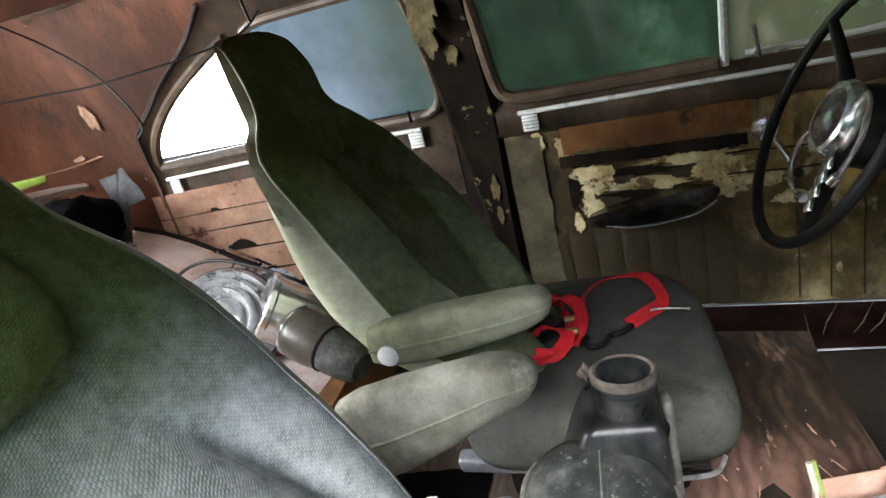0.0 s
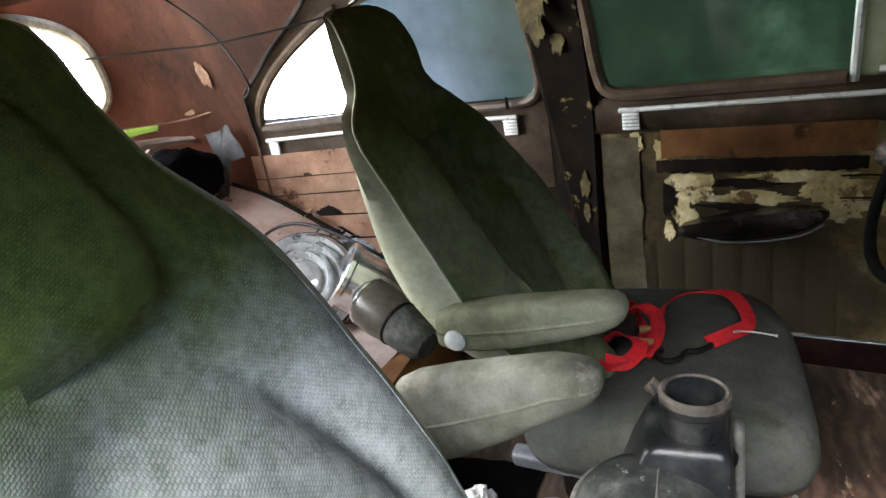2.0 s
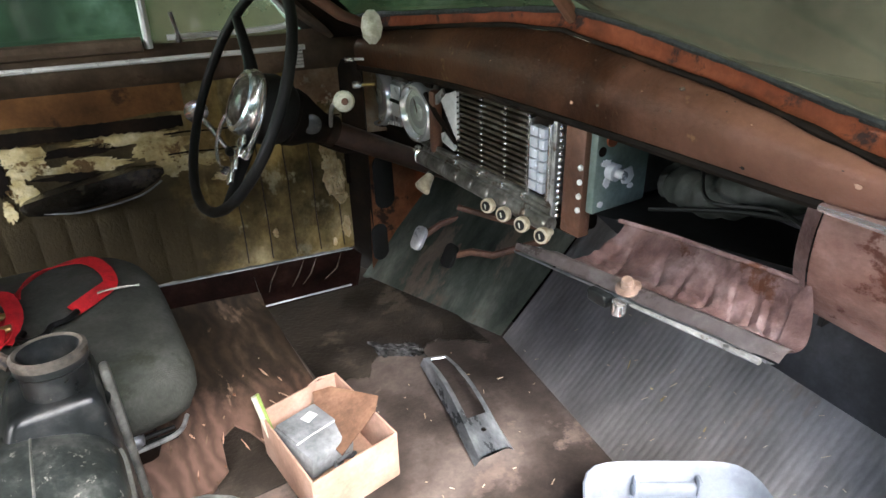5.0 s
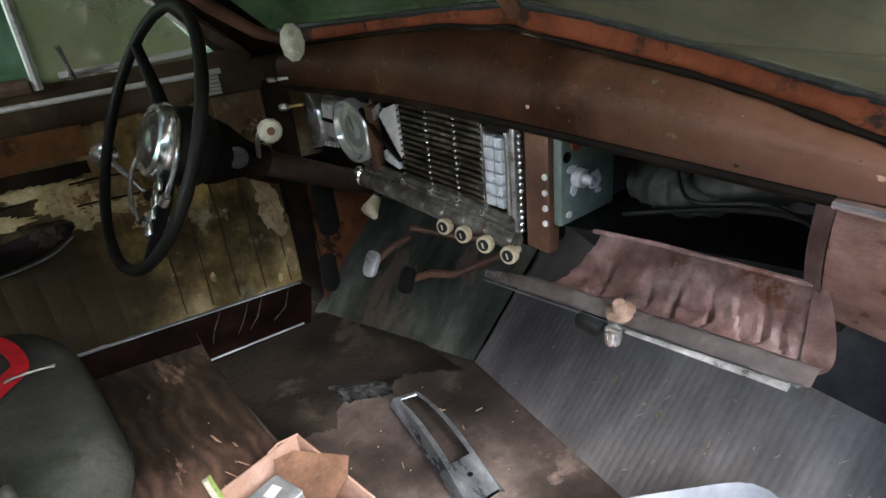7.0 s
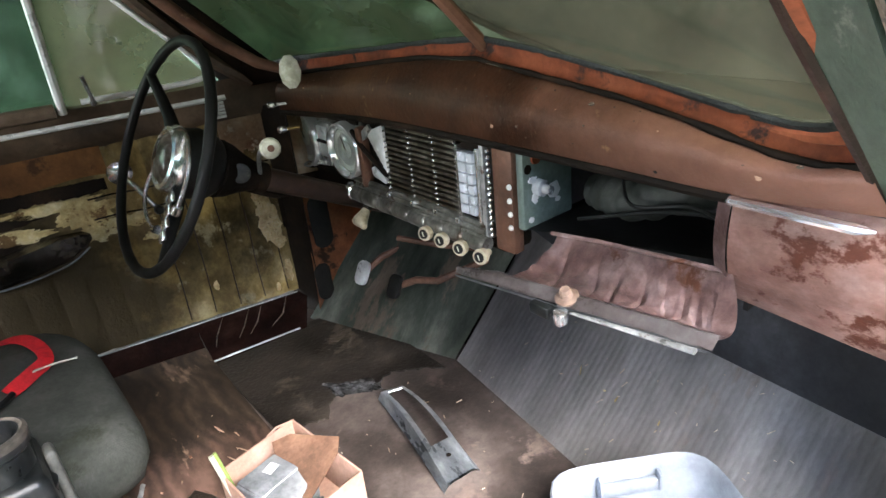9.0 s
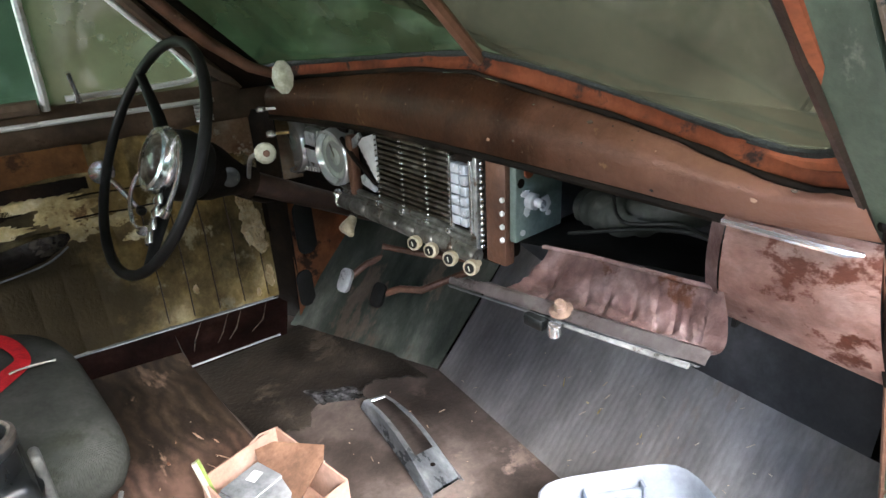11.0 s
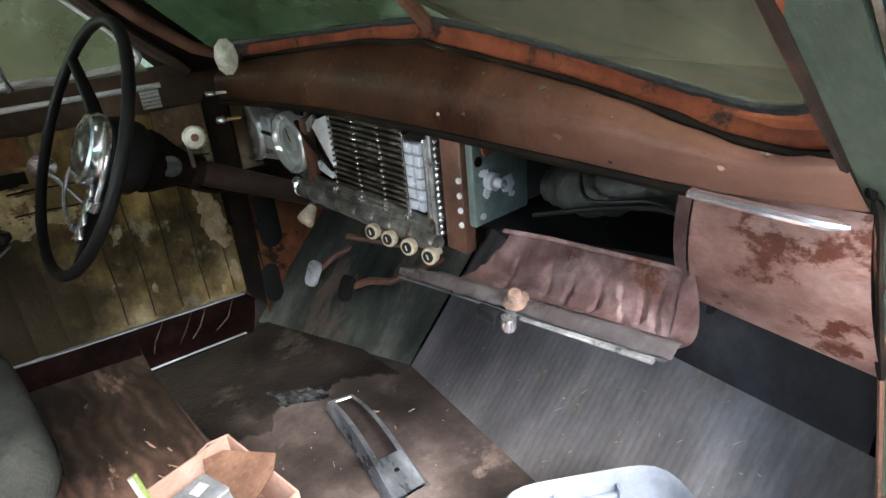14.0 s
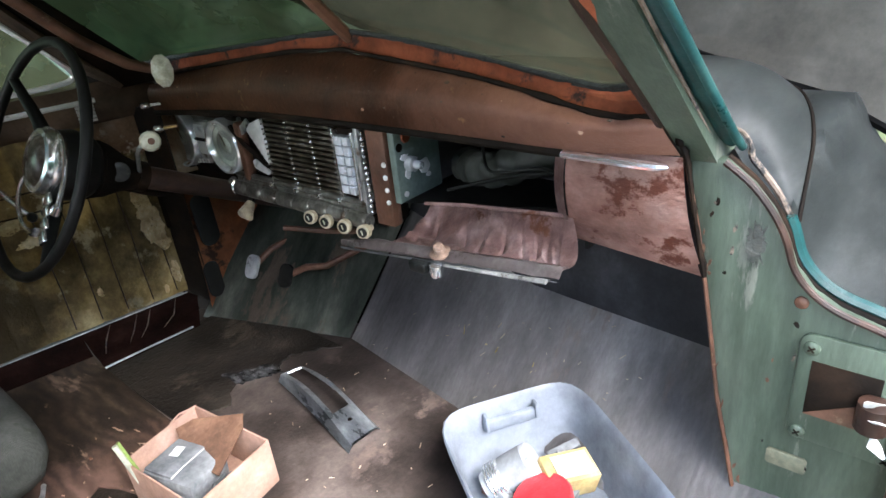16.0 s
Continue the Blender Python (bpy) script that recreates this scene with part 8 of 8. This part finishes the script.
part("ring", lathe([(0.086, 0.012), (0.094, 0.018), (0.094, 0.03), (0.086, 0.034)], lm2, 36, caps=False), CHROME, can, "chrome ring")
DRUM = surface("dusty_olive_steel", [(0.045, 0.042, 0.032), (0.105, 0.098, 0.075), (0.22, 0.21, 0.17)], scale=9, rough=0.4, metal=0.1, bump=0.1, stain=(0.16, 0.13, 0.09), stain_scale=12, stain_at=0.6)
can2 = thing("steel_canister", (-0.47, 0.43, 0.25), "dusty open steel lamp shell lying behind the seat", "lamp shell")
cn2 = facing((-0.537, 0.500, 0.288), (-0.80, 0.34, 0.36)) @ Matrix.Scale(0.80, 4)
part("shell", lathe([(0.070, 0.004), (0.074, 0.0), (0.076, -0.02), (0.075, -0.07), (0.066, -0.115)], cn2, 36, caps=False), DRUM, can2, "olive steel shell with a pale sheen")
# inner wall coloured black to paint the shadow in the shell
part("lining", lathe([(0.070, 0.004), (0.064, -0.03), (0.05, -0.10), (0.001, -0.105)], cn2, 28, caps=False), SHADEBLACK, can2, "inner wall, black for the shade in the hollow")
part("rolled_rim", tube([cn2 @ Vector((0.072 * math.cos(a), 0.072 * math.sin(a), 0.004)) for a in (2 * math.pi * k / 36 for k in range(36))], 0.0042, 8, closed=True), CHROME, can2, "bright rolled rim")
part("band", lathe([(0.0665, -0.112), (0.069, -0.114), (0.069, -0.120), (0.066, -0.122)], cn2, 36, caps=False), BLACKRUST, can2, "black joint")
part("tail", lathe([(0.066, -0.120), (0.064, -0.15), (0.056, -0.21), (0.040, -0.235), (0.001, -0.238)], cn2, 32, caps=False), SCABBED, can2, "dark grey tail")
arc_lamp = thing("spare_lamp", (-0.66, 0.66, 0.30), "pale dented lamp rim standing among the scrap", "lamp")
ar = facing((-0.66, 0.655, 0.312), (0.25, -0.85, 0.45))
part("rim", lathe([(0.052, -0.004), (0.066, 0.010), (0.074, 0.004), (0.070, -0.010)], ar, 36, caps=False), ALUMINIUM, arc_lamp)
for k in range(26):
    at = Vector((-0.53 + 0.20 * SHAPES.random(), 0.55 + 0.14 * SHAPES.random(), 0.240 + 0.030 * SHAPES.random()))
    solo("scrap_piece", rbox((SHAPES.uniform(0.015, 0.05), SHAPES.uniform(0.008, 0.02), SHAPES.uniform(0.005, 0.014)), Matrix.Translation(at) @ pose(0, 0, 0, SHAPES.uniform(-40, 40), SHAPES.uniform(-40, 40), SHAPES.uniform(0, 180)), 0.002), (BLACKRUST, TANBOARD, SCABBED, DECK, BLACKRUST)[k % 5], "broken scrap piece in the heap behind the seat", "scrap", "scrap behind the seat")
hose2 = thing("black_hose", (-0.8, 0.6, 0.42), "black rubber hose curving over the scrap", "hose")
part("tube", tube(smooth_line([(-1.02, 0.70, 0.30), (-0.93, 0.68, 0.40), (-0.80, 0.66, 0.435), (-0.66, 0.64, 0.40), (-0.50, 0.60, 0.33), (-0.42, 0.55, 0.25)], 40), 0.0045, 8), RUBBER, hose2)
rail2 = thing("seat_rail", (-0.95, 0.72, 0.42), "rusty dark rail lying along the rear wheel housing", "rail")
part("bar", tube([left(-1.30, 0.66, 0.500), left(-1.21, 0.675, 0.470), left(-1.129, 0.685, 0.432), left(-1.04, 0.70, 0.378), left(-0.956, 0.715, 0.322)], [0.007, 0.007, 0.007, 0.007, 0.010], 8), BLACKRUST, rail2)
for k in range(40):
    u = SHAPES.uniform(0.05, 1.0)
    at = left(-1.20, 0.735, 0.452).lerp(left(-0.84, 0.755, 0.232), u) + Vector((0, SHAPES.uniform(-0.05, 0.02), SHAPES.uniform(-0.004, 0.022)))
    solo("flake", plate(blob(SHAPES.uniform(0.008, 0.03), SHAPES.uniform(0.006, 0.018), 14, 0.9, 40 + k), 0.002, Matrix.Translation(at) @ pose(0, 0, 0, SHAPES.uniform(-70, 70), SHAPES.uniform(-40, 40), SHAPES.uniform(0, 180))),
         (BLACKRUST, TANBOARD, BLACKRUST, RUST, BLACKRUST, DECK)[k % 6], "curled flake of rotten rear side lining", "flake", "flakes of lining")

scrap_bm = bmesh.new()
bmesh.ops.create_icosphere(scrap_bm, subdivisions=4, radius=1)
for v in scrap_bm.verts:
    n = 1 + 0.45 * noise.noise(v.co * 2.1 + Vector((4, 1, 0))) + 0.30 * noise.noise(v.co * 5.0)
    v.co = Vector((-0.190 + 0.028 * v.co.x * n, 0.158 + 0.026 * v.co.y * n, 0.070 + 0.026 * v.co.z * n))
solo("crumpled_wrapper", scrap_bm, WHITE, "crumpled white plastic wrapper on the floor between the seats", "wrapper", smooth=25)
lever_s = thing("slide_lever", (-0.10, 0.15, 0.075), "bent grey plastic lever between the two seats", "lever")
part("grip", tube(smooth_line([(-0.125, 0.128, 0.060), (-0.10, 0.143, 0.082), (-0.066, 0.160, 0.086), (-0.045, 0.172, 0.075)], 14), [0.006] * 3 + [0.010] * 9 + [0.007] * 3, 10), GREYPLASTIC, lever_s)

# ---- litter on the floor ----
for k in range(7):
    u = k / 6
    solo("sill_crease", tube([left(0.50 + 0.20 * u, 0.815, 0.078), left(0.47 + 0.20 * u, 0.75, 0.068), Vector((0.580 + 0.17 * u, 0.640 - 0.02 * u, 0.050))], [0.0006, 0.0018, 0.0006], 5), DRYMUD, "pale crease worn into the carpeted sill", "crease", "creases in the sill", "structure") if k in (0, 2, 3, 5) else None
for k in range(22):
    x, y = SHAPES.uniform(0.26, 0.50), SHAPES.uniform(0.115, 0.40) * (1 if k % 2 else 0.75)
    if y < 0.105:
        y = 0.11
    solo("paint_chip", plate(blob(SHAPES.uniform(0.002, 0.0045), 0.006 + 0.03 * SHAPES.random() ** 2, 22, 0.9, 80 + k), 0.0008, pose(x, y, 0.0385, 0, 0, SHAPES.uniform(-30, 30))), TANBOARD if k % 3 else STREAK, "pale chip stuck to the plywood", "chip", "chips on the plywood")
lit = bmesh.new()
for k in range(70):
    x, y = SHAPES.uniform(0.45, 0.92), SHAPES.uniform(-0.35, 0.50)
    rbox((0.002 + 0.012 * SHAPES.random() ** 3, SHAPES.uniform(0.0007, 0.0018), 0.0008), pose(x, y, 0.0285 if not (x < 0.56 and y > 0.10) else 0.0385, 0, 0, SHAPES.uniform(0, 180)), 0, 1, lit)
for k in range(44):
    u, v = SHAPES.uniform(0.05, 0.8), SHAPES.uniform(0.0, 0.6)
    x, y, z = 0.964 - 0.145 * u + 0.32 * v + 0.085 * u * v, 0.19 - 0.90 * u, 0.026 + 0.30 * v ** 1.05
    rbox((0.002 + 0.012 * SHAPES.random() ** 3, SHAPES.uniform(0.0006, 0.0014), 0.0008), pose(x - 0.003, y, z + 0.004, 0, -40, 0) @ pose(0, 0, 0, 0, 0, SHAPES.uniform(0, 180)), 0, 1, lit)
solo("straw_litter", lit, STRAW, "scattered straw and crumbs on the floor", "litter", kind="stuff")
for x, y, z, w, h, turn in ((1.026, -0.118, 0.116, 0.0014, 0.017, 20), (1.012, -0.184, 0.112, 0.006, 0.004, 0), (1.008, -0.212, 0.110, 0.003, 0.012, -15), (1.000, -0.303, 0.115, 0.0018, 0.008, 5)):
    solo("straw_chip", plate(blob(w, h, 18, 0.8, h * 900), 0.0012, pose(x - 0.004, y, z + 0.005, 0, -43, 0) @ pose(0, 0, 0, 0, 0, 90 + turn)), PEELED, "pale straw chip on the ribbed mat", "chip", "chips on the ribbed mat")
